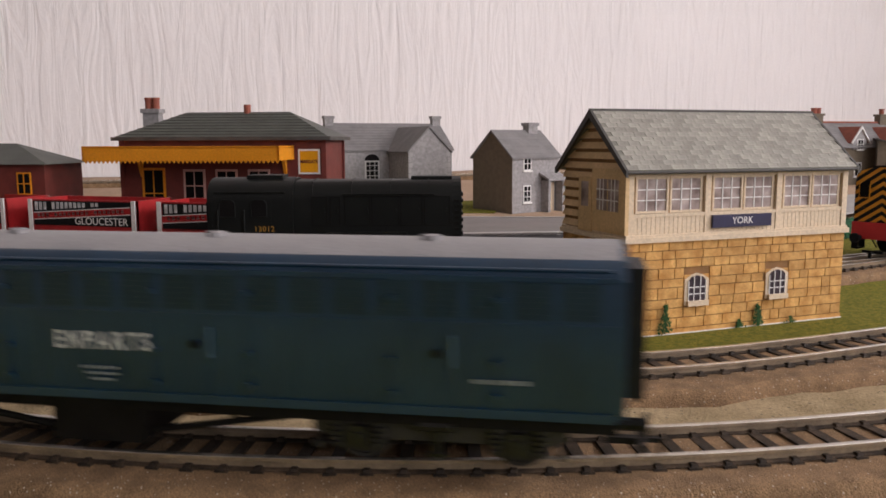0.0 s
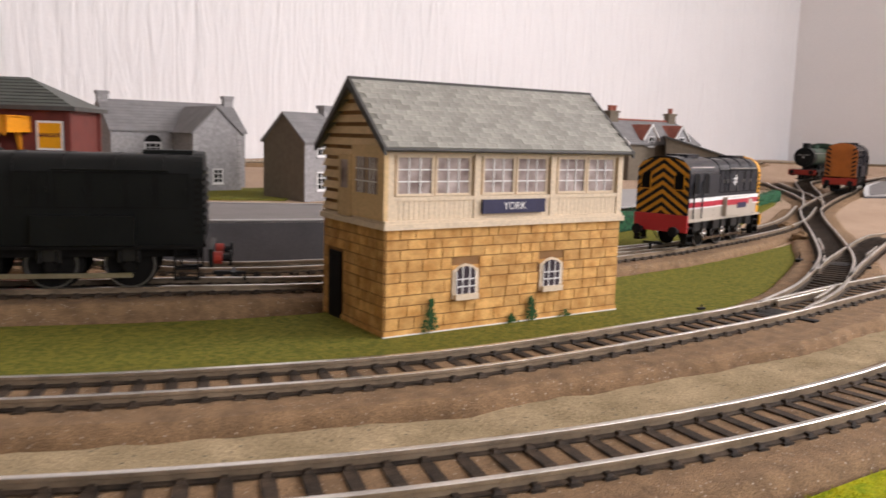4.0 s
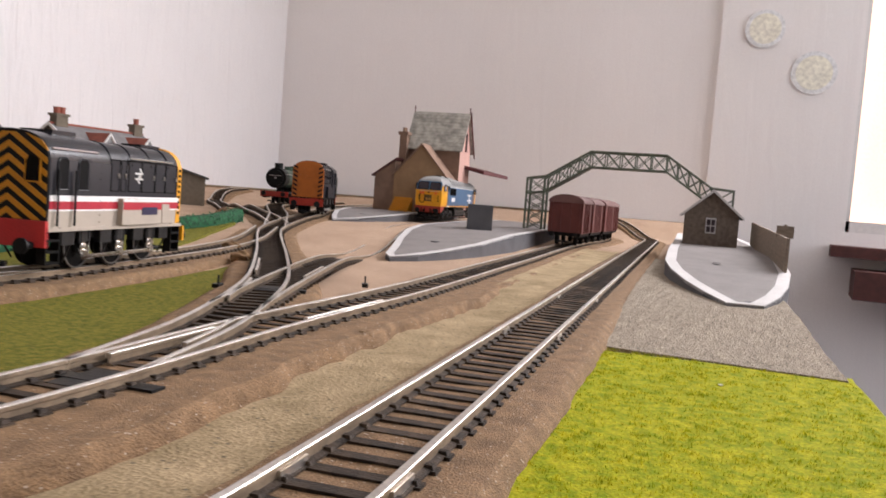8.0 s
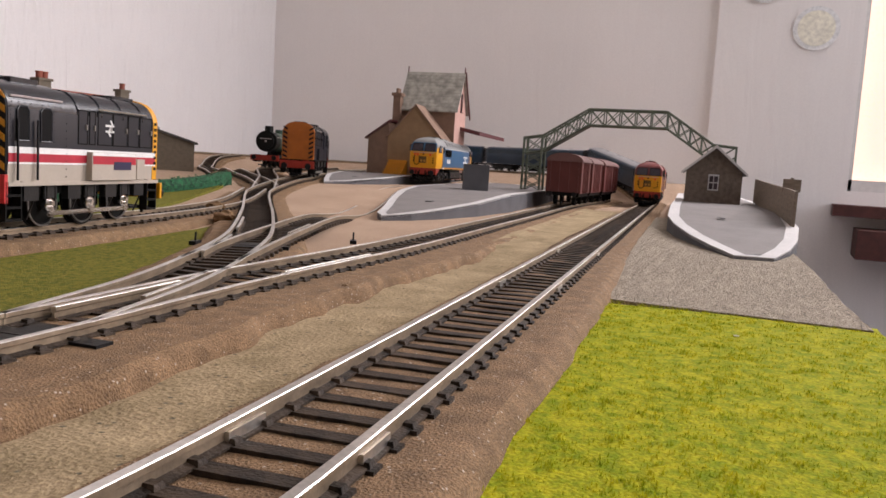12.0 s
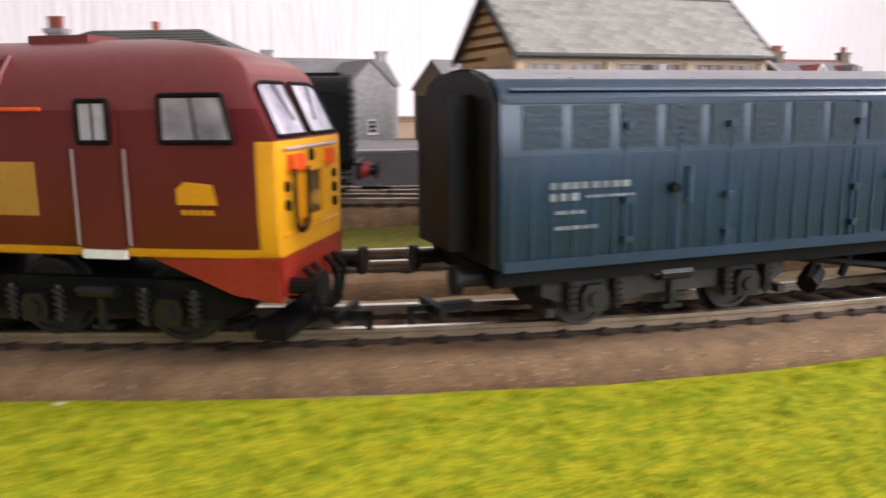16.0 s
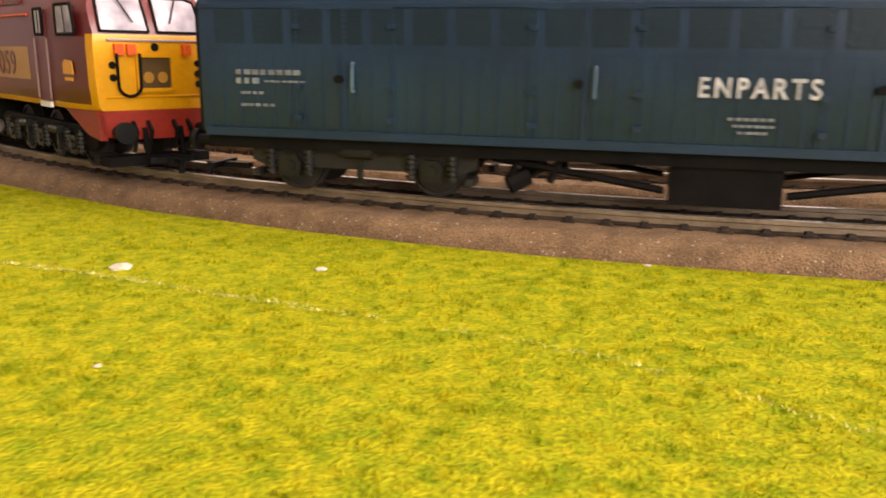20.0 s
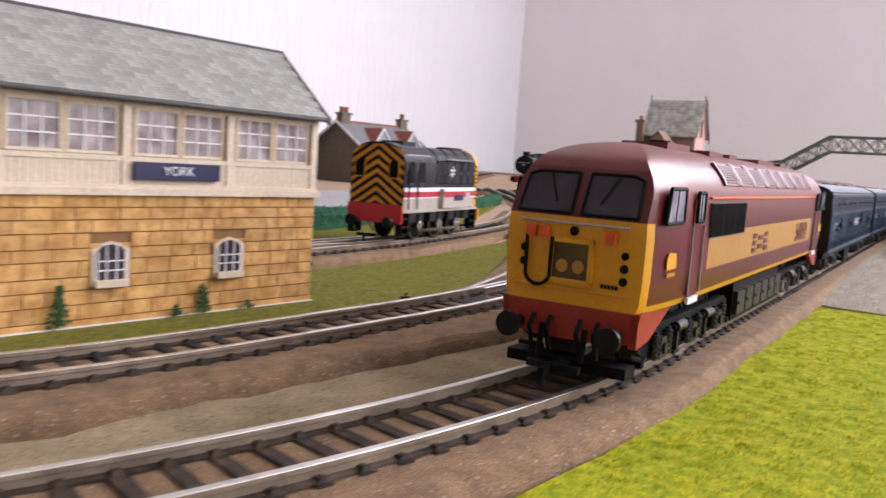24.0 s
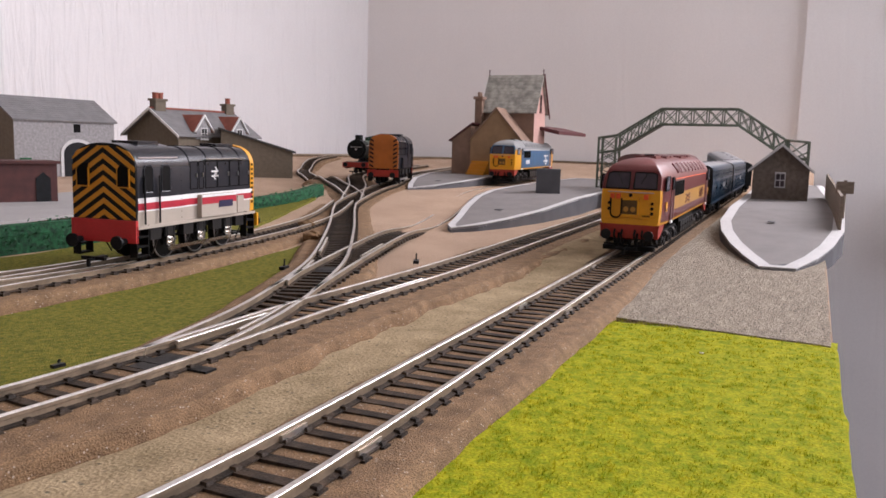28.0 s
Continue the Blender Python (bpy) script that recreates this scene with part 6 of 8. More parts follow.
            disc = part("crank_disc", bm, M_chrome if livery == "intercity" else M_under, lo, "crank disc", bevel=0.004)
            if livery == "intercity":
                bm = bmesh.new()
                rod(bm, (x, s * 0.14, 0.085), (x, s * 0.156, 0.085), 0.011, 10)
                part("crank_pin", bm, M_chrome, disc)
                bm = bmesh.new()
                rod(bm, (x, s * 0.141, 0.0535), (x, s * 0.154, 0.0535), 0.017, 12)
                part("rod_boss", bm, M_chrome, disc)
        bm = bmesh.new()
        a, b = sorted((s * 0.142, s * 0.15))
        box(bm, -0.25, a, 0.045, 0.25, b, 0.062)
        part("coupling_rod", bm, M_chrome if livery == "intercity" else M_steel, lo, "bright steel coupling rod", bevel=0.002)
    for x in (-0.1, 0.05, 0.2, 0.35):
        bm = bmesh.new()
        rx_ = [(y * 0.93, min(z, 0.49)) for y, z in prof[2:]] + [(-y * 0.93, min(z, 0.49)) for y, z in reversed(prof[2:-1])]
        band(bm, [[(x - 0.0034, y, z - 0.003), (x - 0.0034, y * 1.018, z + 0.003), (x + 0.0034, y * 1.018, z + 0.003), (x + 0.0034, y, z - 0.003)] for y, z in rx_])
        part("roof_strap", bm, roof, lo)
    bm = bmesh.new()
    box(bm, 0.28, -0.05, 0.485, 0.44, 0.05, 0.505)
    part("exhaust_box", bm, roof, lo, bevel=0.004)
    bm = bmesh.new()
    box(bm, -0.36, -0.07, 0.495, -0.22, 0.07, 0.512)
    part("cab_hatch", bm, roof, lo, bevel=0.004)
    lengthen(lo, 1.11 if livery == "black" else 1.08, 1.0 if livery == "black" else 1.075)
    return lo


M_ic_grey = mat("dark_grey_livery", (0.011, 0.012, 0.018), 0.34, var=0.1, big=60, fine=900, bump=0.03)
M_ic_cream = mat("beige_livery", (0.44, 0.375, 0.31), 0.45, var=0.05, big=60, fine=900, bump=0.0, fine_var=0.03)
M_ic_roof = mat("glossy_dark_roof", (0.014, 0.015, 0.02), 0.26, var=0.1, big=60, fine=900, bump=0.03, spec=0.5)
M_loco_black = mat("satin_black_loco", (0.005, 0.0055, 0.005), 0.5, var=0.2, big=80, fine=900, bump=0.03, spec=0.2)
M_yellow_deep = mat("chevron_yellow", (0.62, 0.26, 0.01), 0.45, var=0.08)
M_red_bright = mat("bright_red", (0.52, 0.03, 0.03), 0.42, var=0.08)
M_wagon_red = mat("crimson_wagon_paint", (0.36, 0.018, 0.02), 0.42, var=0.15, big=120)
M_crimson = mat("crimson_stripe", (0.42, 0.016, 0.035), 0.42, var=0.08)
M_orange_face = mat("orange_radiator", (0.40, 0.115, 0.012), 0.5, var=0.12)
M_blue = mat("loco_blue", (0.03, 0.10, 0.20), 0.42, var=0.1, big=60, fine=900, bump=0.03)
M_lgrey = mat("pale_grey_roof", (0.27, 0.27, 0.265), 0.5, var=0.1, big=60, fine=900, bump=0.03)
M_van = mat("bauxite_van", (0.115, 0.026, 0.022), 0.55, var=0.15, big=80, fine=1000, bump=0.08)
M_van_roof = mat("brown_van_roof", (0.14, 0.065, 0.06), 0.5, var=0.15, big=60, fine=900, bump=0.05)


def heading(pts, x):
    """Place and heading on a plan line at x."""
    for i in range(len(pts) - 1):
        if pts[i][0] <= x <= pts[i + 1][0]:
            a, b = pts[i], pts[i + 1]
            t = (x - a[0]) / (b[0] - a[0])
            return a[0] + t * (b[0] - a[0]), a[1] + t * (b[1] - a[1]), math.degrees(math.atan2(b[1] - a[1], b[0] - a[0]))
    return pts[-1][0], pts[-1][1], 0


def set_on(pts, x, half, turn=0, lift=0.078, zf=hills):
    a, b = heading(pts, x - half), heading(pts, x + half)
    yaw = math.degrees(math.atan2(b[1] - a[1], b[0] - a[0]))
    mx, my = (a[0] + b[0]) / 2, (a[1] + b[1]) / 2
    return P(mx, my, zf(mx, my) + lift, yaw + turn)


shunter("intercity", set_on(SHUNT, 2.87, 0.3))
shunter("black", set_on(SHUNT, -0.87, 0.3, zf=eased))
shunter("orange", set_on(YARD, 7.65, 0.3, 180))
blue = mainline_diesel("blue")
blue.matrix_basis = set_on(BAY, 10.3, 0.8, 180)


def van(m):
    v = thing("goods_van", "reddish brown closed goods van with arched roof", "goods van", m, "rake of vans")
    bm = bmesh.new()
    box(bm, -0.36, -0.155, 0.11, 0.36, 0.155, 0.40)
    body = part("body", bm, M_van, v, bevel=0.004)
    bm = bmesh.new()
    arc = [(0.17 * math.sin(a), 0.395 + 0.075 * (math.cos(a) - 0.0) * 1.0) for a in np.linspace(-1.5, 1.5, 11)]
    prism(bm, [(-0.168, 0.392)] + arc + [(0.168, 0.392)], -0.375, 0.375, "x")
    part("roof", bm, M_van_roof, v, "arched brown roof")
    for s in sides():
        a, b = sorted((s * 0.154, s * 0.162))
        for x in (-0.355, -0.18, -0.09, 0.0, 0.09, 0.18, 0.345):
            bm = bmesh.new()
            box(bm, x - 0.006, a, 0.115, x + 0.006, b, 0.395)
            part("side_strut", bm, M_van, body)
        wheelset(v, s * 0.2, 0.055, m=M_under)
        bm = bmesh.new()
        box(bm, -0.37, s * 0.13 - 0.012, 0.08, 0.37, s * 0.13 + 0.012, 0.115)
        part("solebar", bm, M_under, v)
        x = s * 0.36
        for y in (-0.13, -0.045, 0.045, 0.13):
            bm = bmesh.new()
            box(bm, min(x, x + s * 0.008), y - 0.006, 0.115, max(x, x + s * 0.008), y + 0.006, 0.40)
            part("end_strut", bm, M_van, body)
        bm = bmesh.new()
        box(bm, min(x, x + s * 0.01), -0.15, 0.085, max(x, x + s * 0.01), 0.15, 0.118)
        part("headstock", bm, M_under, v)
        buffers(v, x, 0.10, s, 0.11, 0.024)
        coupling(v, x, s)
    return v


v0 = van(set_on(INNER, 8.85, 0.2))
v0.scale = (1.06, 1.1, 1.13)
for k in range(1, 4):
    copy_thing(v0, set_on(INNER, 8.85 + 0.86 * k, 0.2))


def open_wagon(m):
    w = thing("open_wagon", "red open wagon with black lettered side boards", "wagon", m, "private owner wagons")
    bm = bmesh.new()
    L2, W2 = 0.37, 0.155
    box(bm, -L2, -W2, 0.11, L2, W2, 0.125)
    for s in sides():
        y = s * W2
        box(bm, -L2, min(y, y - s * 0.014), 0.12, L2, max(y, y - s * 0.014), 0.30)
        x = s * L2
        box(bm, min(x, x - s * 0.014), -W2, 0.12, max(x, x - s * 0.014), W2, 0.30)
    part("body", bm, M_wagon_red, w, bevel=0.003)
    for s in sides():
        a, b = sorted((s * W2, s * (W2 + 0.004)))
        bm = bmesh.new()
        box(bm, -0.33, a, 0.155, 0.33, b, 0.292)
        side = part("sign_board", bm, M_black, w, "black side board with a red diagonal band")
        a, b = sorted((s * (W2 + 0.003), s * (W2 + 0.0065)))
        f = -s
        bm = bmesh.new()
        prism(bm, [(f * -0.33, 0.187), (f * -0.33, 0.223), (f * 0.33, 0.262), (f * 0.33, 0.226)], a, b, "y")
        part("diagonal_band", bm, M_wagon_red, side)
        bm = bmesh.new()
        prism(bm, [(f * -0.33, 0.183), (f * -0.33, 0.188), (f * 0.33, 0.227), (f * 0.33, 0.222)], a, b, "y")
        part("band_edge", bm, M_white, side)
        bm = bmesh.new()
        prism(bm, [(f * -0.33, 0.222), (f * -0.33, 0.227), (f * 0.33, 0.266), (f * 0.33, 0.261)], a, b, "y")
        part("band_edge", bm, M_white, side)
        if s < 0:
            lettering("place_name", "GLOUCESTER", 0.058, side, P(0.135, -W2 - 0.0072, 0.181, 0, 90), M_white, "white place name", sx=1.0)
        for n, q0, q1, z0, z1, climb, shrink in ((15, -0.315, 0.13, 0.238, 0.287, 0.018, 0.55), (20, -0.30, 0.30, 0.2, 0.218, 0.034, 0.0)):
            bm = bmesh.new()
            wd = (q1 - q0) / n
            for i in range(n):
                if (i * 7) % 9 == 3:
                    continue
                x0 = q0 + i * wd
                dz, cut = climb * (i / n), shrink * (z1 - z0) * (i / n)
                box(bm, min(f * x0, f * (x0 + wd * 0.62)), a, z0 + dz + cut * 0.4, max(f * x0, f * (x0 + wd * 0.62)), b + 0.0005, z1 + dz * (not shrink) - cut * 0.1)
            tagged(part("stencil", bm, M_letter, side), "white painted lines on the side board", "", "", "stuff")
        wheelset(w, s * 0.2, 0.055, m=M_under)
        bm = bmesh.new()
        box(bm, -0.37, s * 0.13 - 0.012, 0.08, 0.37, s * 0.13 + 0.012, 0.112)
        part("solebar", bm, M_under, w)
        for x in (-0.35, 0.35):
            bm = bmesh.new()
            box(bm, x - 0.012, min(s * 0.15, s * 0.164), 0.12, x + 0.012, max(s * 0.15, s * 0.164), 0.30)
            part("corner_plate", bm, M_white, w, "white corner plate")
        buffers(w, s * 0.37, 0.10, s, 0.11, 0.024)
        coupling(w, s * 0.37, s)
    return w


w0 = open_wagon(set_on(GOODS, -1.24, 0.2, zf=raised))
for k, x in enumerate((-1.926, -2.61)):
    copy_thing(w0, set_on(GOODS, x, 0.2, zf=raised))


def steam_engine(m):
    e = thing("steam_engine", "green steam engine with a black smokebox and red bufferbeam", "locomotive", m)
    bm = bmesh.new()
    rod(bm, (-0.55, 0, 0.31), (0.62, 0, 0.31), 0.115, 24)
    part("boiler", bm, M_eng_green, e, "green boiler", smooth=True)
    bm = bmesh.new()
    rod(bm, (0.60, 0, 0.31), (0.86, 0, 0.31), 0.122, 24)
    rod(bm, (0.86, 0, 0.31), (0.885, 0, 0.31), 0.09, 20)
    sm = part("smokebox", bm, M_loco_black, e, "black smokebox with round door", smooth=True)
    bm = bmesh.new()
    rod(bm, (0.885, 0, 0.31), (0.90, 0, 0.31), 0.012, 8)
    box(bm, 0.886, -0.07, 0.335, 0.892, 0.07, 0.342)
    part("door_dart", bm, M_steel, sm, "bright smokebox door handle")
    bm = bmesh.new()
    rod(bm, (-0.5, 0.125, 0.36), (0.84, 0.125, 0.36), 0.004, 6)
    rod(bm, (-0.5, -0.125, 0.36), (0.84, -0.125, 0.36), 0.004, 6)
    part("boiler_handrail", bm, M_steel, e)
    bm = bmesh.new()
    rod(bm, (0.72, 0, 0.42), (0.72, 0, 0.49), 0.05, 14)
    part("chimney", bm, M_loco_black, e, smooth=True)
    bm = bmesh.new()
    rod(bm, (0.1, 0, 0.41), (0.1, 0, 0.47), 0.05, 14)
    part("dome", bm, M_eng_green, e, smooth=True)
    bm = bmesh.new()
    box(bm, -0.85, -0.165, 0.14, -0.55, 0.165, 0.45)
    arc = [(0.17 * math.sin(a), 0.44 + 0.06 * math.cos(a)) for a in np.linspace(-1.5, 1.5, 9)]
    prism(bm, arc, -0.87, -0.5, "x")
    part("cab", bm, M_eng_green, e, bevel=0.004)
    bm = bmesh.new()
    box(bm, -0.9, -0.165, 0.125, 0.9, 0.165, 0.145)
    part("running_plate", bm, M_loco_black, e)
    bm = bmesh.new()
    box(bm, 0.895, -0.165, 0.085, 0.915, 0.165, 0.15)
    part("bufferbeam", bm, M_red, e, "red bufferbeam")
    buffers(e, 0.915, 0.12, 1)
    coupling(e, 0.9, 1)
    for s in sides():
        bm = bmesh.new()
        rod(bm, (0.58, s * 0.135, 0.11), (0.80, s * 0.135, 0.11), 0.045, 12)
        part("cylinder", bm, M_loco_black, e, smooth=True)
        for x in (-0.45, -0.15, 0.15, 0.45):
            part("wheel", wheel_bm(0.11 if x < 0.4 else 0.065, 0.03), M_loco_black, e, at=P(x, s * 0.095, 0.11 if x < 0.4 else 0.065, 0 if s < 0 else 180), smooth=True)
    bm = bmesh.new()
    box(bm, -1.75, -0.16, 0.12, -0.95, 0.16, 0.40)
    part("tender_body", bm, M_eng_green, e, "green tender", bevel=0.006)
    for x in (-1.6, -1.35, -1.1):
        wheelset(e, x, 0.075, m=M_loco_black)
    return e


M_eng_green = mat("engine_green", (0.016, 0.042, 0.022), 0.4, var=0.15, big=60, fine=900, bump=0.03)
BACK1 = curve_through(BACKROADS[0], 0.08)
steam_engine(set_on(BACK1, 9.1, 0.5, 180))


# ---- platforms ----
def slab(name, label, outline, wall_to=0.0, edge=0.05):
    """A platform: outline of (x, y, z) round the top, dark walls, a grey top and a white coping of given width."""
    pf = thing(name, label, "platform", P(0, 0, 0), "platforms")
    n = len(outline)
    bm = bmesh.new()
    top = [bm.verts.new(p) for p in outline]
    low = [bm.verts.new((p[0], p[1], wall_to - 0.01)) for p in outline]
    bm.faces.new(top)
    bm.faces.new(list(reversed(low)))
    for i in range(n):
        bm.faces.new([top[i], low[i], low[(i + 1) % n], top[(i + 1) % n]])
    part("platform_wall", bm, M_platform_wall, pf, "dark grey platform wall")
    cx, cy = sum(p[0] for p in outline) / n, sum(p[1] for p in outline) / n
    inner = []
    for i in range(n):
        a, b, c = outline[i - 1], outline[i], outline[(i + 1) % n]
        d1, d2 = Vector((b[0] - a[0], b[1] - a[1])).normalized(), Vector((c[0] - b[0], c[1] - b[1])).normalized()
        t = (d1 + d2)
        t = t.normalized() if t.length > 0.05 else d1
        nn = Vector((-t.y, t.x))
        k = 1 / max(0.4, nn.dot(Vector((-d1.y, d1.x))))
        q = Vector((b[0], b[1])) + nn * edge * k
        inner.append((q.x, q.y, b[2]))
    bm = bmesh.new()
    o1 = [bm.verts.new((p[0], p[1], p[2] + 0.006)) for p in outline]
    i1 = [bm.verts.new((p[0], p[1], p[2] + 0.006)) for p in inner]
    o0 = [bm.verts.new((p[0], p[1], p[2] - 0.012)) for p in outline]
    for i in range(n):
        j = (i + 1) % n
        bm.faces.new([o1[i], o1[j], i1[j], i1[i]])
        bm.faces.new([o0[i], o0[j], o1[j], o1[i]])
    part("coping", bm, M_edge, pf, "pale painted platform edge")
    bm = bmesh.new()
    v = [bm.verts.new((p[0], p[1], p[2] + 0.003)) for p in inner]
    bm.faces.new(v)
    bmesh.ops.triangulate(bm, faces=bm.faces)
    part("surface", bm, M_platform, pf, "grey platform surface")
    return pf


def along_main(x, off):
    y = B0[1] + (x - B0[0]) * 0.123
    return x - UY * off, y + UX * off


def rise(x, x0, x1, z0, z1):
    q = min(1, max(0, (x - x0) / (x1 - x0)))
    return z0 + (z1 - z0) * q


outl = []
for x, o in [(4.36, -0.68), (4.38, -0.86), (4.75, -0.97), (5.2, -1.06), (5.9, -1.15), (7.0, -1.2), (9.0, -1.2), (12.6, -1.18), (12.6, -0.36), (9.0, -0.36), (7.0, -0.34), (6.1, -0.34), (5.6, -0.39), (5.1, -0.48), (4.7, -0.58)]:
    px_, py_ = along_main(x, o)
    outl.append((px_, py_, rise(x, 4.4, 7.2, 0.065, 0.21)))
slab("platform_outer", "long grey platform with a white edge and a ramped end", outl, edge=0.075)
outl = [(x, y, rise(x, 4.9, 7.2, 0.06, 0.185)) for x, y in [(4.97, 0.66), (5.2, 0.56), (5.6, 0.50), (6.2, 0.48), (7.2, 0.55), (8.5, 0.76), (10.5, 1.10), (12.0, 1.55), (12.0, 2.45), (10.5, 2.28), (9.0, 2.02), (7.6, 1.70), (6.8, 1.45), (6.1, 1.18), (5.5, 0.92), (5.1, 0.76)]]
slab("platform_island", "grey island platform with a curved white-edged ramp", outl, edge=0.055)
outl = [(x, y, rise(x, 7.2, 9.2, 0.165, 0.25)) for x, y in [(7.40, 2.60), (7.75, 2.48), (8.4, 2.48), (9.2, 2.55), (11.0, 2.86), (13.0, 3.3), (13.0, 4.4), (11.0, 4.0), (9.6, 3.7), (8.6, 3.3), (7.8, 2.85)]]
slab("platform_station", "grey station platform with a white ramped end", outl, edge=0.055)
outl = [(x, y, 0.235) for x, y in [(-4.6, 4.6), (-3.6, 3.55), (-2.6, 2.72), (-1.6, 2.2), (-0.6, 1.87), (0.09, 1.68), (0.55, 1.56), (1.35, 1.45), (1.35, 2.3), (0.98, 2.42), (0.37, 2.7), (-0.6, 3.3), (-1.6, 4.0), (-3.0, 4.9), (-4.2, 5.6)]]
slab("platform_long", "long dark-walled platform before the brick station", outl, edge=0.03)

# kiosk blocks on the island platform
kb = thing("platform_store", "dark grey block store on the island platform", "store", P(7.62, 1.06, 0.183, 24))
for nm, q in (("tall_block", (0, -0.12, 0, 0.22, 0.12, 0.25)), ("low_block", (0.22, -0.10, 0, 0.46, 0.10, 0.13))):
    bm = bmesh.new()
    box(bm, *q)
    part(nm, bm, M_platform_wall, kb, bevel=0.004)


# ---- buildings ----
M_brick_tan = mat("tan_brick_print", (0.31, 0.19, 0.10), 0.85, var=0.1, big=90, fine=1600, bump=0.15)
M_brick = mat("brown_brick_print", (0.235, 0.145, 0.10), 0.85, var=0.12, big=90, fine=1600, bump=0.2)
M_brick_pink = mat("pink_brick_and_lit_gable", (0.50, 0.30, 0.25), 0.85, var=0.08, big=70, fine=1200, bump=0.1)
M_red_brick = mat("red_brick_plastic", (0.135, 0.024, 0.017), 0.6, var=0.2, big=120, fine=1800, bump=0.25)
M_grey_stone = mat("grey_stone_print", (0.27, 0.255, 0.255), 0.85, var=0.10, big=320, fine=1600, bump=0.25, col2=(0.32, 0.305, 0.305))
M_edge_stone = mat("pale_quoin_stone", (0.36, 0.34, 0.335), 0.85, var=0.15, big=200, fine=1500, bump=0.2)
M_brown_stone = mat("brown_and_shaded_stone_print", (0.155, 0.125, 0.09), 0.85, var=0.12, big=220, fine=1600, bump=0.25)
M_grey_roof = mat("plain_grey_roof", (0.20, 0.19, 0.19), 0.8, var=0.12, big=90, fine=1200, bump=0.15)
M_green_roof = mat("grey_green_ribbed_roof", (0.075, 0.078, 0.068), 0.6, var=0.15, big=80, fine=900, bump=0.1)
M_canopy = mat("orange_yellow_canopy", (0.72, 0.27, 0.008), 0.45, var=0.06, big=60, fine=900, bump=0.03)
M_maroon_trim = mat("maroon_canopy", (0.09, 0.02, 0.022), 0.5, var=0.12)
M_ridge_red = mat("red_ridge_tile", (0.28, 0.078, 0.048), 0.75, var=0.15)
M_bridge = mat("dark_green_footbridge", (0.105, 0.125, 0.088), 0.55, var=0.2, big=100, fine=900, bump=0.05)
M_hut_stone = mat("brown_hut_stone", (0.15, 0.115, 0.09), 0.85, var=0.25, big=260, fine=1600, bump=0.3)
M_shed = mat("dark_red_shed", (0.075, 0.022, 0.018), 0.7, var=0.2, big=90, fine=1000, bump=0.2)
M_wood = mat("weathered_wood_fence", (0.22, 0.17, 0.125), 0.8, var=0.2, big=120, fine=1200, bump=0.3, stretch=(1, 1, 4))


def gable_house(name, label, m, L, W, he, hr, wall, roof, over=0.03, cat="house", front=None, brick=None):
    """A block along x with gables at both ends. Returns the thing."""
    h = thing(name, label, cat, m)
    bm = bmesh.new()
    prism(bm, [(0, 0), (W, 0), (W, he), (W / 2, hr), (0, he)], 0, L, "x")
    if front is not None:
        for f in bm.faces:
            c = f.calc_center_median()
            f.material_index = 1 if c.y < 0.01 else 0
        part("wall", bm, [wall, front], h)
    else:
        part("wall", bm, wall, h)
    for s, y0 in ((-1, 0), (1, W)):
        bm = bmesh.new()
        ye = y0 + s * over
        dz = (hr - he) / (W / 2) * over
        prism(bm, [(W / 2, hr + 0.012), (ye, he - dz + 0.012), (ye, he - dz - 0.006), (W / 2, hr - 0.008)], -over, L + over, "x")
        r = part("roof_slope", bm, roof, h, bevel=0.002)
        run = math.hypot(W / 2 + over, hr - he + dz)
        ang = math.atan2(hr - he + dz, W / 2 + over)
        for k in range(1, int(run / 0.05)):
            q = k * 0.05
            y, z = ye - s * q * math.cos(ang), he - dz + 0.012 + q * math.sin(ang)
            bm = bmesh.new()
            box(bm, -over, min(y, y - s * 0.005), z - 0.001, L + over, max(y, y - s * 0.005), z + 0.003)
            part("slate_course", bm, roof, r)
    return h


def stack(parent, x, y, z0, z1, w, wall, pots, potm):
    z1 -= 0.032
    bm = bmesh.new()
    box(bm, x - w, y - w * 0.7, z0, x + w, y + w * 0.7, z1)
    box(bm, x - w * 1.2, y - w * 0.9, z1 - 0.03, x + w * 1.2, y + w * 0.9, z1)
    st = part("chimney", bm, wall, parent, "chimney stack", bevel=0.003)
    for i in range(pots):
        bm = bmesh.new()
        px_ = x + (i - (pots - 1) / 2) * w * 0.9
        rod(bm, (px_, y, z1), (px_, y, z1 + 0.066), w * 0.46, 12)
        rod(bm, (px_, y, z1 + 0.066), (px_, y, z1 + 0.08), w * 0.52, 12)
        part("chimney_pot", bm, potm, st, smooth=True)


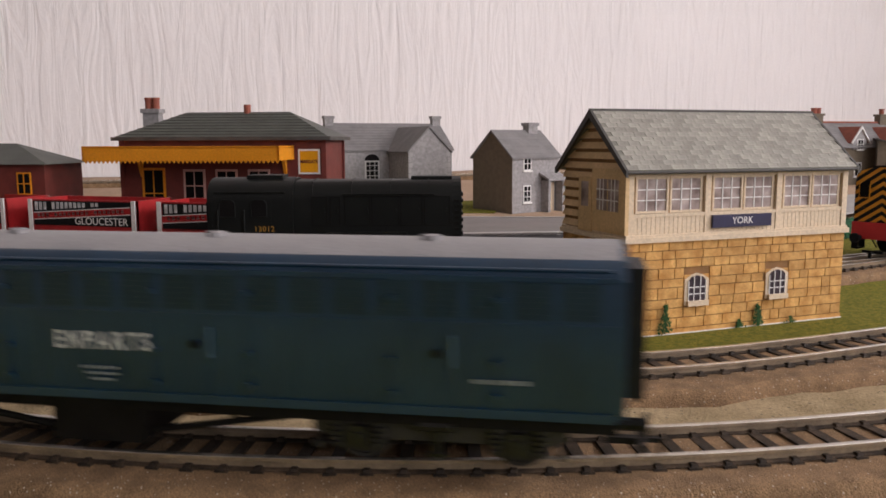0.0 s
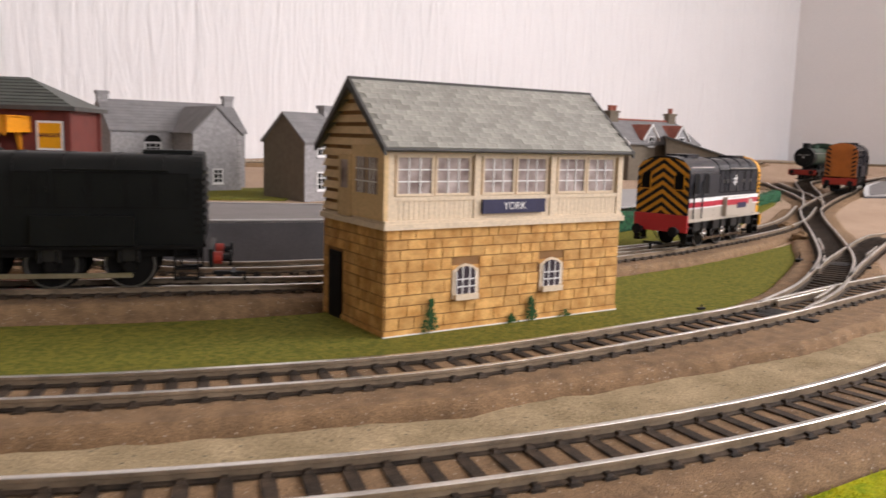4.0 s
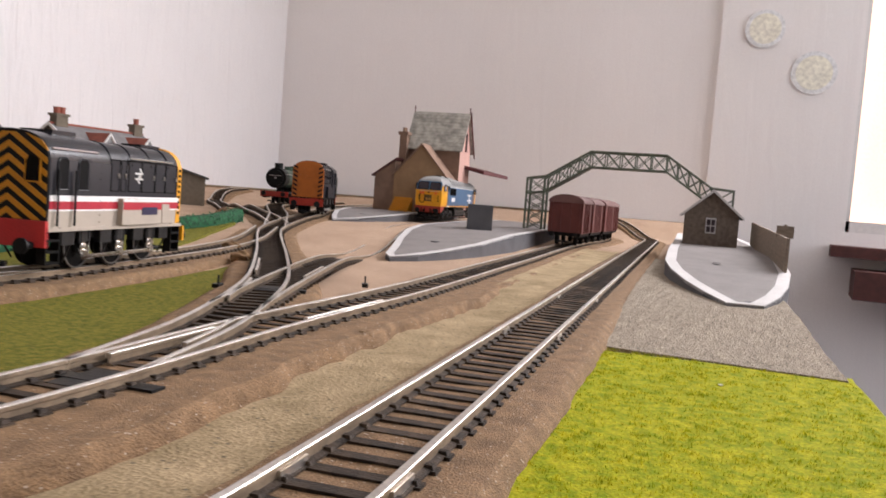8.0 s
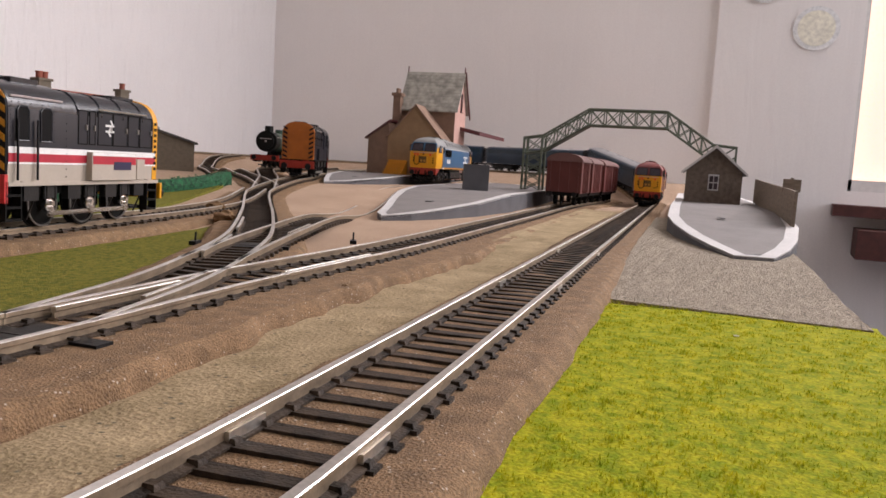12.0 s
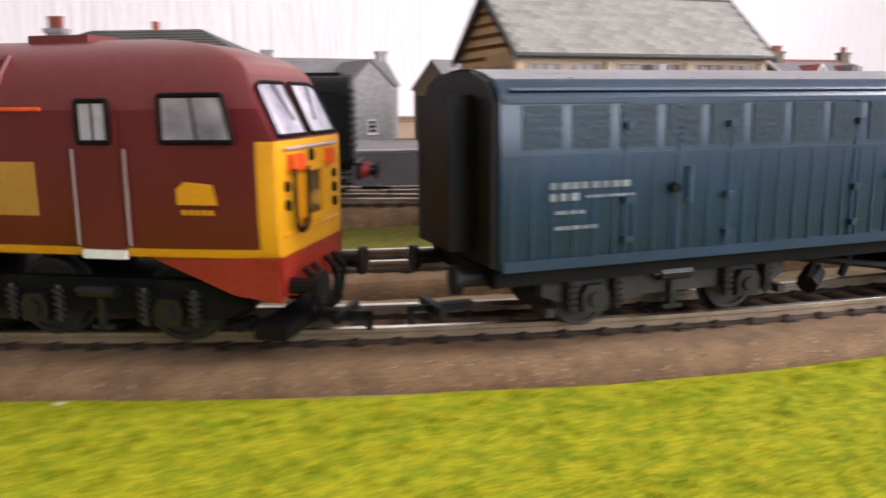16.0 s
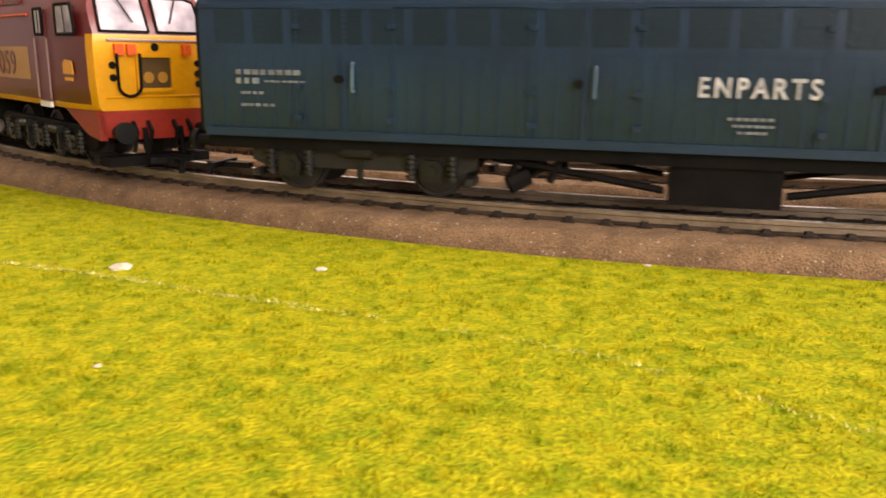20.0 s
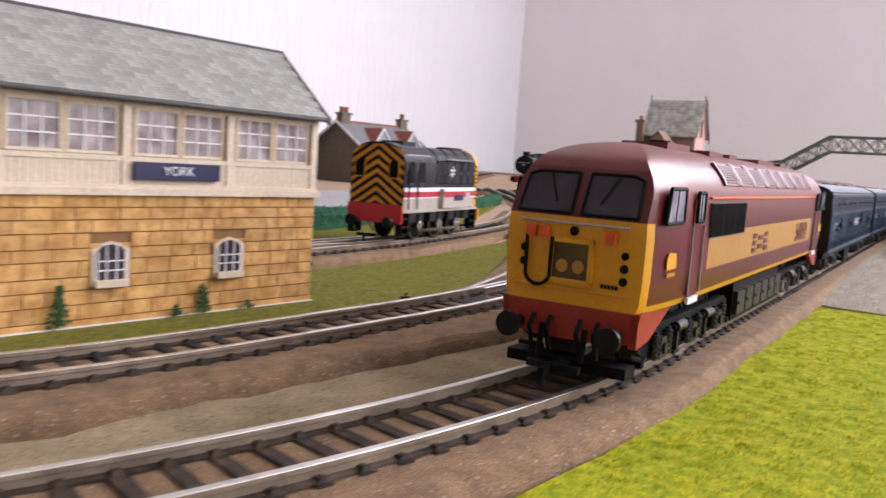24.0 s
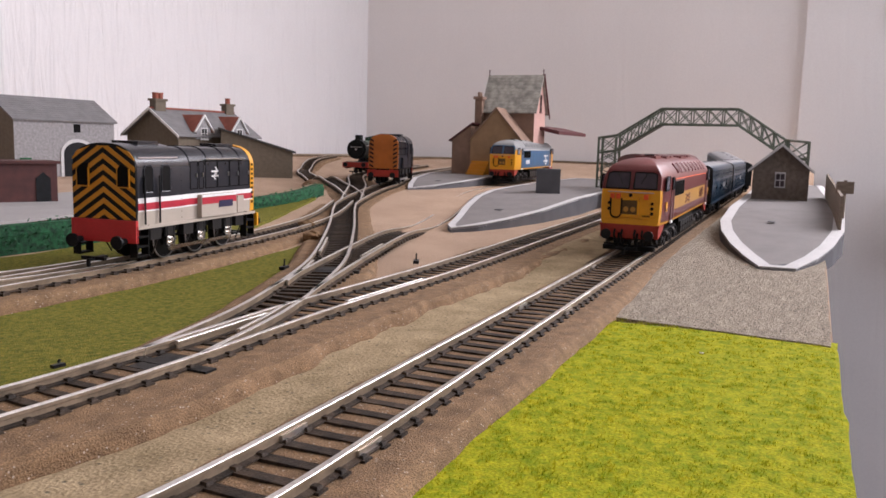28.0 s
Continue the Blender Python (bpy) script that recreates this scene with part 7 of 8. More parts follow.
def opening(parent, x, z, w, h, y=0.0, nx=2, nz=3, frame_m=None, name="window", pane_m=None, sill=True, m=None):
    """A framed window or door on the face y (outside towards -y)."""
    base = part(name, _box_mesh(name, x - w / 2, y - 0.006, z, x + w / 2, y + 0.002, z + h, frame_m or M_white), None, parent)
    f = 0.1 * w
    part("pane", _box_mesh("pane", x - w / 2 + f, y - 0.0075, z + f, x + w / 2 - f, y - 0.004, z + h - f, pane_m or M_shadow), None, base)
    bm = bmesh.new()
    for i in range(1, nx):
        xx = x - w / 2 + w * i / nx
        box(bm, xx - 0.003, y - 0.0095, z, xx + 0.003, y - 0.007, z + h)
    for i in range(1, nz):
        zz = z + h * i / nz
        box(bm, x - w / 2, y - 0.0095, zz - 0.003, x + w / 2, y - 0.007, zz + 0.003)
    if bm.verts:
        part("window_grid", bm, frame_m or M_white, base)
    else:
        bm.free()
    if sill:
        part("sill", _box_mesh("sill", x - w / 2 - 0.01, y - 0.016, z - 0.014, x + w / 2 + 0.01, y, z, frame_m or M_white), None, base)
    return base


def _box_mesh(name, x0, y0, z0, x1, y1, z1, m):
    bm = bmesh.new()
    box(bm, x0, y0, z0, x1, y1, z1)
    return finish(name, bm, m)


# platform hut, its gable end looking down the line
hut = gable_house("platform_hut", "small brown stone hut with a pale gabled roof", P(*along_main(8.3, -0.94), 0.207, 7.0), 0.8, 0.5, 0.30, 0.52, M_hut_stone, M_grey_roof, 0.03, "hut")
for s in sides():
    bm = bmesh.new()
    prism(bm, [(0.25, 0.545), (0.25 + s * 0.295, 0.285), (0.25 + s * 0.295, 0.262), (0.25, 0.515)], -0.045, -0.03, "x")
    part("bargeboard", bm, M_edge, hut, "pale bargeboard")
bm = bmesh.new()
box(bm, -0.012, 0.205, 0.12, 0.0, 0.30, 0.27)
hw = part("window", bm, M_edge, hut, "small pale-framed window")
for i in range(2):
    for j in range(2):
        bm = bmesh.new()
        box(bm, -0.016, 0.214 + i * 0.042, 0.132 + j * 0.066, -0.011, 0.248 + i * 0.042, 0.188 + j * 0.066)
        part("pane", bm, M_pane_dark, hw)

# wooden fence and notice post along the outer platform
fn = thing("platform_fence", "low weathered wooden fence along the platform back", "fence", P(*along_main(5.95, -1.12), 0.145, 7.0, 0, -1.5))
for i in range(42):
    bm = bmesh.new()
    box(bm, i * 0.075, -0.01, 0, i * 0.075 + 0.07, 0.01, 0.235)
    part("board", bm, M_wood, fn)
np_ = thing("notice_post", "small wooden notice board on a post", "sign", P(*along_main(6.6, -1.165), 0.17, 7.0))
bm = bmesh.new()
rod(bm, (0, 0, 0), (0, 0, 0.3), 0.012, 8)
part("post", bm, M_wood, np_)
bm = bmesh.new()
box(bm, -0.012, -0.06, 0.2, 0.0, 0.06, 0.29)
part("board", bm, M_wood, np_, bevel=0.003)


# footbridge
def footbridge():
    fb = thing("footbridge", "dark green lattice girder footbridge over the lines", "footbridge", P(9.55, 0.05, 0.02, 4) @ Matrix.Diagonal((0.94, 0.94, 0.94, 1)))
    prof = [(1.22, 0.62), (0.98, 0.66), (0.45, 0.99), (-0.45, 0.99), (-0.98, 0.64), (-1.22, 0.62)]
    for x in (-0.09, 0.09):
        g = None
        for i in range(len(prof) - 1):
            (y0, z0), (y1, z1) = prof[i], prof[i + 1]
            for dz in (0.0, 0.19):
                bm = bmesh.new()
                rod(bm, (x, y0, z0 + dz), (x, y1, z1 + dz), 0.013, 6)
                q = part("girder_chord", bm, M_bridge, fb, "side girder chord")
                g = g or q
        for i in range(len(prof) - 1):
            (y0, z0), (y1, z1) = prof[i], prof[i + 1]
            n = max(1, round(math.hypot(y1 - y0, z1 - z0) / 0.17))
            for k in range(n):
                ya, yb = y0 + (y1 - y0) * k / n, y0 + (y1 - y0) * (k + 1) / n
                za, zb = z0 + (z1 - z0) * k / n, z0 + (z1 - z0) * (k + 1) / n
                bm = bmesh.new()
                rod(bm, (x, ya, za), (x, ya, za + 0.19), 0.008, 5)
                rod(bm, (x, ya, za), (x, yb, zb + 0.19), 0.006, 5)
                rod(bm, (x, ya, za + 0.19), (x, yb, zb), 0.006, 5)
                part("lattice_brace", bm, M_bridge, g)
    bm = bmesh.new()
    for i in range(len(prof) - 1):
        (y0, z0), (y1, z1) = prof[i], prof[i + 1]
        v = [bm.verts.new(p) for p in ((-0.09, y0, z0), (0.09, y0, z0), (0.09, y1, z1), (-0.09, y1, z1))]
        bm.faces.new(v)
        v = [bm.verts.new(p) for p in ((-0.09, y0, z0 - 0.012), (0.09, y0, z0 - 0.012), (0.09, y1, z1 - 0.012), (-0.09, y1, z1 - 0.012))]
        bm.faces.new(v)
    part("deck", bm, M_bridge, fb)
    for yc, zb in ((1.10, 0.16), (-1.12, 0.22)):
        tw = None
        for x in (-0.1, 0.1):
            for y in (yc - 0.11, yc + 0.11):
                bm = bmesh.new()
                box(bm, x - 0.012, y - 0.012, zb - 0.015, x + 0.012, y + 0.012, 0.82)
                part("tower_leg", bm, M_bridge, fb)
        for k in range(4):
            z0 = zb + 0.02 + k * 0.115
            for x in (-0.1, 0.1):
                bm = bmesh.new()
                rod(bm, (x, yc - 0.11, z0), (x, yc + 0.11, z0 + 0.115), 0.007, 5)
                rod(bm, (x, yc + 0.11, z0), (x, yc - 0.11, z0 + 0.115), 0.007, 5)
                part("tower_brace", bm, M_bridge, fb)
    return fb


footbridge()


# tall station house behind the far platform
def far_station():
    st = thing("station_house", "tall brown brick station house with a steep slate roof", "station", P(10.42, 2.50, 0.22, 8))
    bm = bmesh.new()
    prism(bm, [(0, 0), (0.56, 0), (0.56, 0.95), (0.28, 1.41), (0, 0.95)], 0, 0.74, "y")
    # the gable facing the light gets a paler pink, its brightness painted in
    for f in bm.faces:
        f.material_index = 1 if f.calc_center_median().y < 0.01 else 0
    part("main_wall", bm, [M_brick, M_brick_pink], st, "brown brick walls with the lit gable painted paler pink")
    for s in sides():
        bm = bmesh.new()
        xe = 0.28 + s * 0.32
        prism(bm, [(0.28, 1.435), (xe, 0.905), (xe, 0.885), (0.28, 1.405)], -0.04, 0.78, "y")
        r = part("roof_slope", bm, M_slate, st, "steep grey slate roof")
        for k in range(1, 11):
            bm = bmesh.new()
            x, z = xe - s * 0.32 * k / 11, 0.905 + 0.53 * k / 11
            box(bm, min(x, x - s * 0.004), -0.04, z - 0.004, max(x, x - s * 0.004), 0.78, z + 0.004)
            part("slate_course", bm, M_slate, r)
    for y in (-0.03, 0.77):
        bm = bmesh.new()
        rod(bm, (0.28, y, 1.41), (0.28, y, 1.51), 0.008, 6)
        part("finial", bm, M_maroon_trim, st)
    bm = bmesh.new()
    prism(bm, [(0.28, 1.45), (0.63, 0.87), (0.63, 0.83), (0.28, 1.40)], -0.055, -0.04, "y")
    part("bargeboard", bm, M_maroon_trim, st, "maroon bargeboard")
    opening(st, 0.30, 0.92, 0.09, 0.24, 0.0, 2, 3, M_maroon_trim)
    # lower wing with its gable towards the line, and the lean-to
    bm = bmesh.new()
    prism(bm, [(0.06, 0), (0.78, 0), (0.78, 0.53), (0.42, 0.93), (0.06, 0.53)], -0.40, 0.0, "x")
    part("wing_wall", bm, M_brick_tan, st, "plain brown wing gable")
    for s in sides():
        bm = bmesh.new()
        ye = 0.42 + s * 0.39
        prism(bm, [(0.42, 0.95), (ye, 0.505), (ye, 0.49), (0.42, 0.925)], -0.42, 0.0, "x")
        part("wing_roof", bm, M_brick, st, "dark wing roof")
    bm = bmesh.new()
    prism(bm, [(0.78, 0), (1.06, 0), (1.06, 0.50), (0.78, 0.70)], -0.38, 0.3, "x")
    part("lean_to", bm, M_brick, st, "brown lean-to")
    bm = bmesh.new()
    prism(bm, [(0.76, 0.74), (1.10, 0.495), (1.10, 0.475), (0.76, 0.715)], -0.41, 0.33, "x")
    part("lean_to_roof", bm, M_maroon_trim, st)
    bm = bmesh.new()
    box(bm, -0.1, 0.74, 0.6, 0.02, 0.84, 1.11)
    box(bm, -0.12, 0.72, 1.07, 0.04, 0.86, 1.11)
    for i in range(2):
        rod(bm, (-0.07 + i * 0.06, 0.79, 1.11), (-0.07 + i * 0.06, 0.79, 1.17), 0.024, 8)
    part("chimney", bm, M_brick, st, "tall brown chimney")
    bm = bmesh.new()
    v = [(0.3, -0.28, 0.66), (2.0, -0.28, 0.66), (2.0, 0.1, 0.74), (0.3, 0.1, 0.74)]
    a, b = [bm.verts.new(p) for p in v], [bm.verts.new((p[0], p[1], p[2] - 0.05)) for p in v]
    bm.faces.new(a), bm.faces.new(list(reversed(b)))
    for i in range(4):
        bm.faces.new([a[i], b[i], b[(i + 1) % 4], a[(i + 1) % 4]])
    part("canopy", bm, M_maroon_trim, st, "maroon platform canopy")
    bm = bmesh.new()
    for k in range(6):
        box(bm, -0.62 + k * 0.05, 0.5, 0.0, -0.58 + k * 0.05, 0.75, 0.06 + k * 0.04)
    split_part("stair_step", bm, M_yellow_deep, st, "yellow step of the side stair")


far_station()


# dormer house with a yard shed
hs = gable_house("dormer_house", "brown stone house with two dormers and red ridge tiles", P(7.45, 6.2, 0.13, 0), 1.45, 1.0, 0.56, 0.88, M_brown_stone, M_grey_roof, 0.05)
bm = bmesh.new()
box(bm, -0.04, 0.48, 0.885, 1.49, 0.52, 0.91)
part("ridge_tiles", bm, M_ridge_red, hs, "red ridge tiles")
stack(hs, 0.10, 0.5, 0.8, 1.05, 0.085, M_brown_stone, 2, M_ridge_red)
stack(hs, 1.37, 0.5, 0.8, 1.05, 0.075, M_brown_stone, 1, M_ridge_red)
bm = bmesh.new()
for s in sides():
    prism(bm, [(0.5, 0.905), (0.5 + s * 0.56, 0.545), (0.5 + s * 0.56, 0.51), (0.5, 0.865)], -0.062, -0.05, "x")
part("bargeboard", bm, M_white, hs, "white bargeboards")
for x in (0.42, 1.08):
    bm = bmesh.new()
    prism(bm, [(x - 0.13, 0.5), (x + 0.13, 0.5), (x + 0.13, 0.62), (x, 0.80), (x - 0.13, 0.62)], -0.02, 0.4, "y")
    d = part("dormer", bm, M_grey_stone, hs, "white-edged dormer")
    bm = bmesh.new()
    for s in sides():
        prism(bm, [(x, 0.83), (x + s * 0.17, 0.605), (x + s * 0.17, 0.58), (x, 0.80)], -0.045, -0.02, "y")
    part("dormer_edge", bm, M_white, d)
    bm = bmesh.new()
    for s in sides():
        prism(bm, [(x, 0.825), (x + s * 0.165, 0.605), (x + s * 0.165, 0.59), (x, 0.805)], -0.02, 0.4, "y")
    part("dormer_roof", bm, M_ridge_red, d, "reddish dormer roof")
    opening(hs, x, 0.5, 0.11, 0.15, -0.02, 2, 2)
    opening(hs, x, 0.12, 0.13, 0.2, 0.0, 2, 2)
shed = thing("lean_to_shed", "brown boarded shed with a sloping dark roof", "shed", P(7.95, 5.95, 0.02, -44))
bm = bmesh.new()
prism(bm, [(0, 0), (0.95, 0), (0.95, 0.46), (0, 0.74)], 0, 0.5, "y")
part("wall", bm, M_brown_stone, shed)
bm = bmesh.new()
prism(bm, [(-0.03, 0.775), (0.99, 0.475), (0.99, 0.45), (-0.03, 0.75)], -0.03, 0.53, "y")
part("roof", bm, M_dark_trim, shed, "dark sloping roof")

# goods shed
gs = gable_house("goods_shed", "grey stone goods shed with an arched doorway", P(5.62, 6.85, 0.10, 0), 1.35, 0.85, 0.72, 0.98, M_brown_stone, M_grey_roof, 0.03, "goods shed", front=M_grey_stone)
bm = bmesh.new()
arch = [(0.58, 0), (1.05, 0)] + [(0.815 + 0.235 * math.cos(a), 0.32 + 0.17 * math.sin(a)) for a in np.linspace(0, math.pi, 11)]
prism(bm, arch, -0.014, 0.0, "y")
ar = part("archway", bm, M_edge, gs, "pale arch surround")
bm = bmesh.new()
arch = [(0.62, 0), (1.01, 0)] + [(0.815 + 0.195 * math.cos(a), 0.31 + 0.14 * math.sin(a)) for a in np.linspace(0, math.pi, 11)]
prism(bm, arch, -0.018, -0.013, "y")
part("dark_opening", bm, M_black, ar)
opening(gs, 0.815, 0.57, 0.09, 0.1, 0.0, 1, 1, M_shadow, sill=False)
bm = bmesh.new()
box(bm, 0.06, -0.012, 0, 0.2, 0.0, 0.26)
part("side_door", bm, M_hedge, gs, "small green door")

# brick store with a dark doorway
bs = thing("brick_store", "low dark red brick store with a flat roof", "shed", P(3.62, 3.9, 0.11, -20) @ Matrix.Diagonal((0.72, 0.8, 0.72, 1)))
bm = bmesh.new()
box(bm, 0, 0, 0, 0.62, 0.4, 0.42)
part("wall", bm, M_shed, bs, bevel=0.004)
bm = bmesh.new()
box(bm, -0.03, -0.03, 0.42, 0.65, 0.43, 0.45)
part("roof", bm, M_shed, bs)
bm = bmesh.new()
prism(bm, [(0.40, 0), (0.55, 0), (0.55, 0.26), (0.475, 0.33), (0.40, 0.26)], -0.008, 0, "y")
part("doorway", bm, M_black, bs)

# cottage: the brown of the gables also carries their shade, darker than the front
ct = gable_house("cottage", "grey stone cottage with a slate roof and open porch", P(1.533, 4.247, 0.09, 18), 0.62, 0.56, 0.53, 0.77, M_brown_stone, M_grey_roof, 0.02, front=M_grey_stone)
stack(ct, 0.50, 0.28, 0.7, 0.885, 0.06, M_grey_stone, 0, M_grey_stone)
opening(ct, 0.19, 0.40, 0.10, 0.13, 0.0, 2, 2)
opening(ct, 0.19, 0.10, 0.10, 0.16, 0.0, 2, 3)
bm = bmesh.new()
box(bm, 0.38, -0.10, 0, 0.41, 0, 0.30)
box(bm, 0.57, -0.10, 0, 0.60, 0, 0.30)
prism(bm, [(-0.13, 0.30), (-0.13, 0.32), (0.0, 0.38), (0.0, 0.36)], 0.35, 0.62, "x")
part("porch", bm, M_grey_stone, ct, "small open porch")
bm = bmesh.new()
box(bm, 0.43, -0.008, 0, 0.55, 0, 0.28)
part("front_door", bm, M_cream, ct, "pale front door")

# chapel-like grey building
ch = gable_house("stone_hall", "grey stone hall with a projecting gabled wing", P(0.28, 5.98, 0.06, 5), 1.37, 0.75, 0.62, 0.90, M_grey_stone, M_grey_roof, 0.02, "hall")
bm = bmesh.new()
prism(bm, [(0.60, 0), (1.08, 0), (1.08, 0.60), (0.84, 0.84), (0.60, 0.60)], -0.55, 0.4, "y")
wg = part("wing", bm, M_grey_stone, ch, "projecting gabled wing")
for s in sides():
    bm = bmesh.new()
    prism(bm, [(0.84, 0.865), (0.84 + s * 0.265, 0.60), (0.84 + s * 0.265, 0.585), (0.84, 0.845)], -0.565, 0.4, "y")
    part("wing_roof", bm, M_grey_roof, wg)
stack(ch, 0.03, 0.37, 0.8, 1.02, 0.05, M_grey_stone, 0, M_grey_stone)
stack(ch, 1.335, 0.37, 0.8, 1.03, 0.05, M_grey_stone, 0, M_grey_stone)
opening(ch, 0.84, 0.12, 0.1, 0.14, -0.55, 2, 3)
aw = opening(ch, 0.40, 0.28, 0.17, 0.22, 0.0, 3, 4, M_edge)
bm = bmesh.new()
prism(bm, [(0.40 + 0.085 * math.cos(a), 0.5 + 0.07 * math.sin(a)) for a in np.linspace(0, math.pi, 9)], -0.006, 0.002, "y")
part("arched_head", bm, M_shadow, aw)
for z in np.arange(0.05, 0.6, 0.055):
    for x in (0.60, 1.08):
        bm = bmesh.new()
        q = 0.03 if round(z / 0.055) % 2 else 0.045
        box(bm, x - (q if x > 0.8 else 0.003), -0.5535, z, x + (q if x < 0.8 else 0.003), -0.5, z + 0.045)
        part("quoin", bm, M_edge_stone, wg, "pale corner stone")


# brick station with the yellow canopy
def brick_station():
    st = thing("brick_station", "dark red brick station with an orange-yellow canopy", "station", P(-2.04, 2.98, 0.235, -25))
    bx0, bx1, by0, by1, he, hr = 0.09, 1.46, 0.36, 0.95, 0.56, 0.735
    bm = bmesh.new()
    box(bm, bx0, by0, 0, bx1, by1, he)
    part("wall", bm, M_red_brick, st, "dark red brick walls")
    bm = bmesh.new()
    o = 0.045
    e = [bm.verts.new(p) for p in ((bx0 - o, by0 - o, he), (bx1 + o, by0 - o, he), (bx1 + o, by1 + o, he), (bx0 - o, by1 + o, he))]
    ym = (by0 + by1) / 2
    r = [bm.verts.new((bx0 + 0.34, ym, hr)), bm.verts.new((bx1 - 0.30, ym, hr))]
    bm.faces.new([e[0], e[1], r[1], r[0]]), bm.faces.new([e[2], e[3], r[0], r[1]])
    bm.faces.new([e[1], e[2], r[1]]), bm.faces.new([e[3], e[0], r[0]]), bm.faces.new(list(reversed(e)))
    roof = part("hipped_roof", bm, M_green_roof, st, "ribbed grey hipped roof")
    for k in range(1, 9):
        q = k / 9
        bm = bmesh.new()
        xa, xb = bx0 - o + q * (0.34 + o), bx1 + o - q * (0.30 + o)
        y, z = by0 - o + q * (ym - by0 + o), he + q * (hr - he)
        box(bm, xa, y - 0.004, z - 0.002, xb, y + 0.004, z + 0.004)
        part("roof_course", bm, M_green_roof, roof)
    bm = bmesh.new()
    box(bm, bx0 - o - 0.005, by0 - o - 0.008, he - 0.02, bx1 + o + 0.005, by0 - o, he + 0.004)
    box(bm, bx1 + o, by0 - o, he - 0.02, bx1 + o + 0.008, by1 + o, he + 0.004)
    split_part("gutter", bm, M_dark_trim, st)
    stack(st, 0.10, 0.84, 0.4, 0.80, 0.058, M_grey_stone, 2, M_ridge_red)
    bm = bmesh.new()
    rod(bm, (0.86, ym, hr - 0.02), (0.86, ym, hr + 0.05), 0.024, 10)
    part("chimney_pot", bm, M_ridge_red, st)
    # canopy
    bm = bmesh.new()
    box(bm, 0.0, 0.0, 0.49, 1.26, by0 + 0.02, 0.50)
    part("canopy_roof", bm, M_canopy, st, "flat canopy roof")
    for nm, q in (("front", (0.0, 0.0, 0.415, 1.26, 0.014, 0.505)), ("end", (1.246, 0.0, 0.415, 1.26, by0, 0.505)), ("end", (0.0, 0.0, 0.415, 0.014, by0, 0.505))):
        bm = bmesh.new()
        box(bm, *q)
        fa = part("canopy_fascia", bm, M_canopy, st, "orange-yellow fascia", bevel=0.002)
    for i in range(44):
        bm = bmesh.new()
        x = 0.01 + i * 0.0285
        prism(bm, [(x, 0.416), (x + 0.024, 0.416), (x + 0.012, 0.398)], 0.001, 0.013, "y")
        part("valance_tooth", bm, M_canopy, fa)
    for s, xe in ((-1, 0.22), (1, 1.2)):
        bm = bmesh.new()
        prism(bm, [(0.05, 0.49), (by0, 0.49), (by0, 0.30), (by0 - 0.05, 0.40), (0.2, 0.455)], xe - 0.01, xe + 0.01, "x")
        part("canopy_bracket", bm, M_canopy, st, "curved bracket")
    for x, w, h, nm in ((0.30, 0.16, 0.34, "door"), (0.58, 0.15, 0.22, "window"), (0.80, 0.15, 0.22, "window"), (1.02, 0.15, 0.22, "window")):
        opening(st, x, 0.02 if nm == "door" else 0.13, w, h, by0, 2, 2, M_canopy if nm == "door" else M_brick_pink, nm, M_shadow, nm != "door")
    bm = bmesh.new()
    box(bm, 1.30, by0 - 0.008, 0.33, 1.42, by0, 0.47)
    nb = part("name_board", bm, M_yellow, st, "yellow name board with red letters", bevel=0.002)
    lettering("name_letters", "MARGATE", 0.031, nb, P(1.36, by0 - 0.0092, 0.40, 0, 90), M_maroon_trim, sx=0.85, bold=0.0008)
    bm = bmesh.new()
    for q in ((1.288, 0.318, 1.432, 0.33), (1.288, 0.47, 1.432, 0.482), (1.288, 0.33, 1.30, 0.47), (1.42, 0.33, 1.432, 0.47)):
        box(bm, q[0], by0 - 0.007, q[1], q[2], by0, q[3])
    part("board_border", bm, M_white, nb, "white border")
    for y in (by0, by1):
        for x in (bx0, bx1):
            bm = bmesh.new()
            box(bm, x - 0.015, y - 0.015, 0, x + 0.015, y + 0.015, he)
            part("quoin", bm, M_red_brick, st, bevel=0.002)
    return st


brick_station()
ann = thing("station_annex", "low dark red brick annex with a grey hipped roof", "building", P(-3.05, 3.35, 0.30, -22))
bm = bmesh.new()
box(bm, 0, 0, -0.1, 0.85, 0.5, 0.33)
part("wall", bm, M_red_brick, ann)
bm = bmesh.new()
e = [bm.verts.new(p) for p in ((-0.04, -0.04, 0.33), (0.89, -0.04, 0.33), (0.89, 0.54, 0.33), (-0.04, 0.54, 0.33))]
r = [bm.verts.new((0.3, 0.25, 0.46)), bm.verts.new((0.55, 0.25, 0.46))]
bm.faces.new([e[0], e[1], r[1], r[0]]), bm.faces.new([e[2], e[3], r[0], r[1]]), bm.faces.new([e[1], e[2], r[1]]), bm.faces.new([e[3], e[0], r[0]]), bm.faces.new(list(reversed(e)))
part("hipped_roof", bm, M_green_roof, ann, "grey hipped roof")
for x in (0.35, 0.5, 0.72):
    opening(ann, x, 0.14, 0.09, 0.14, 0.0, 2, 2, M_canopy)


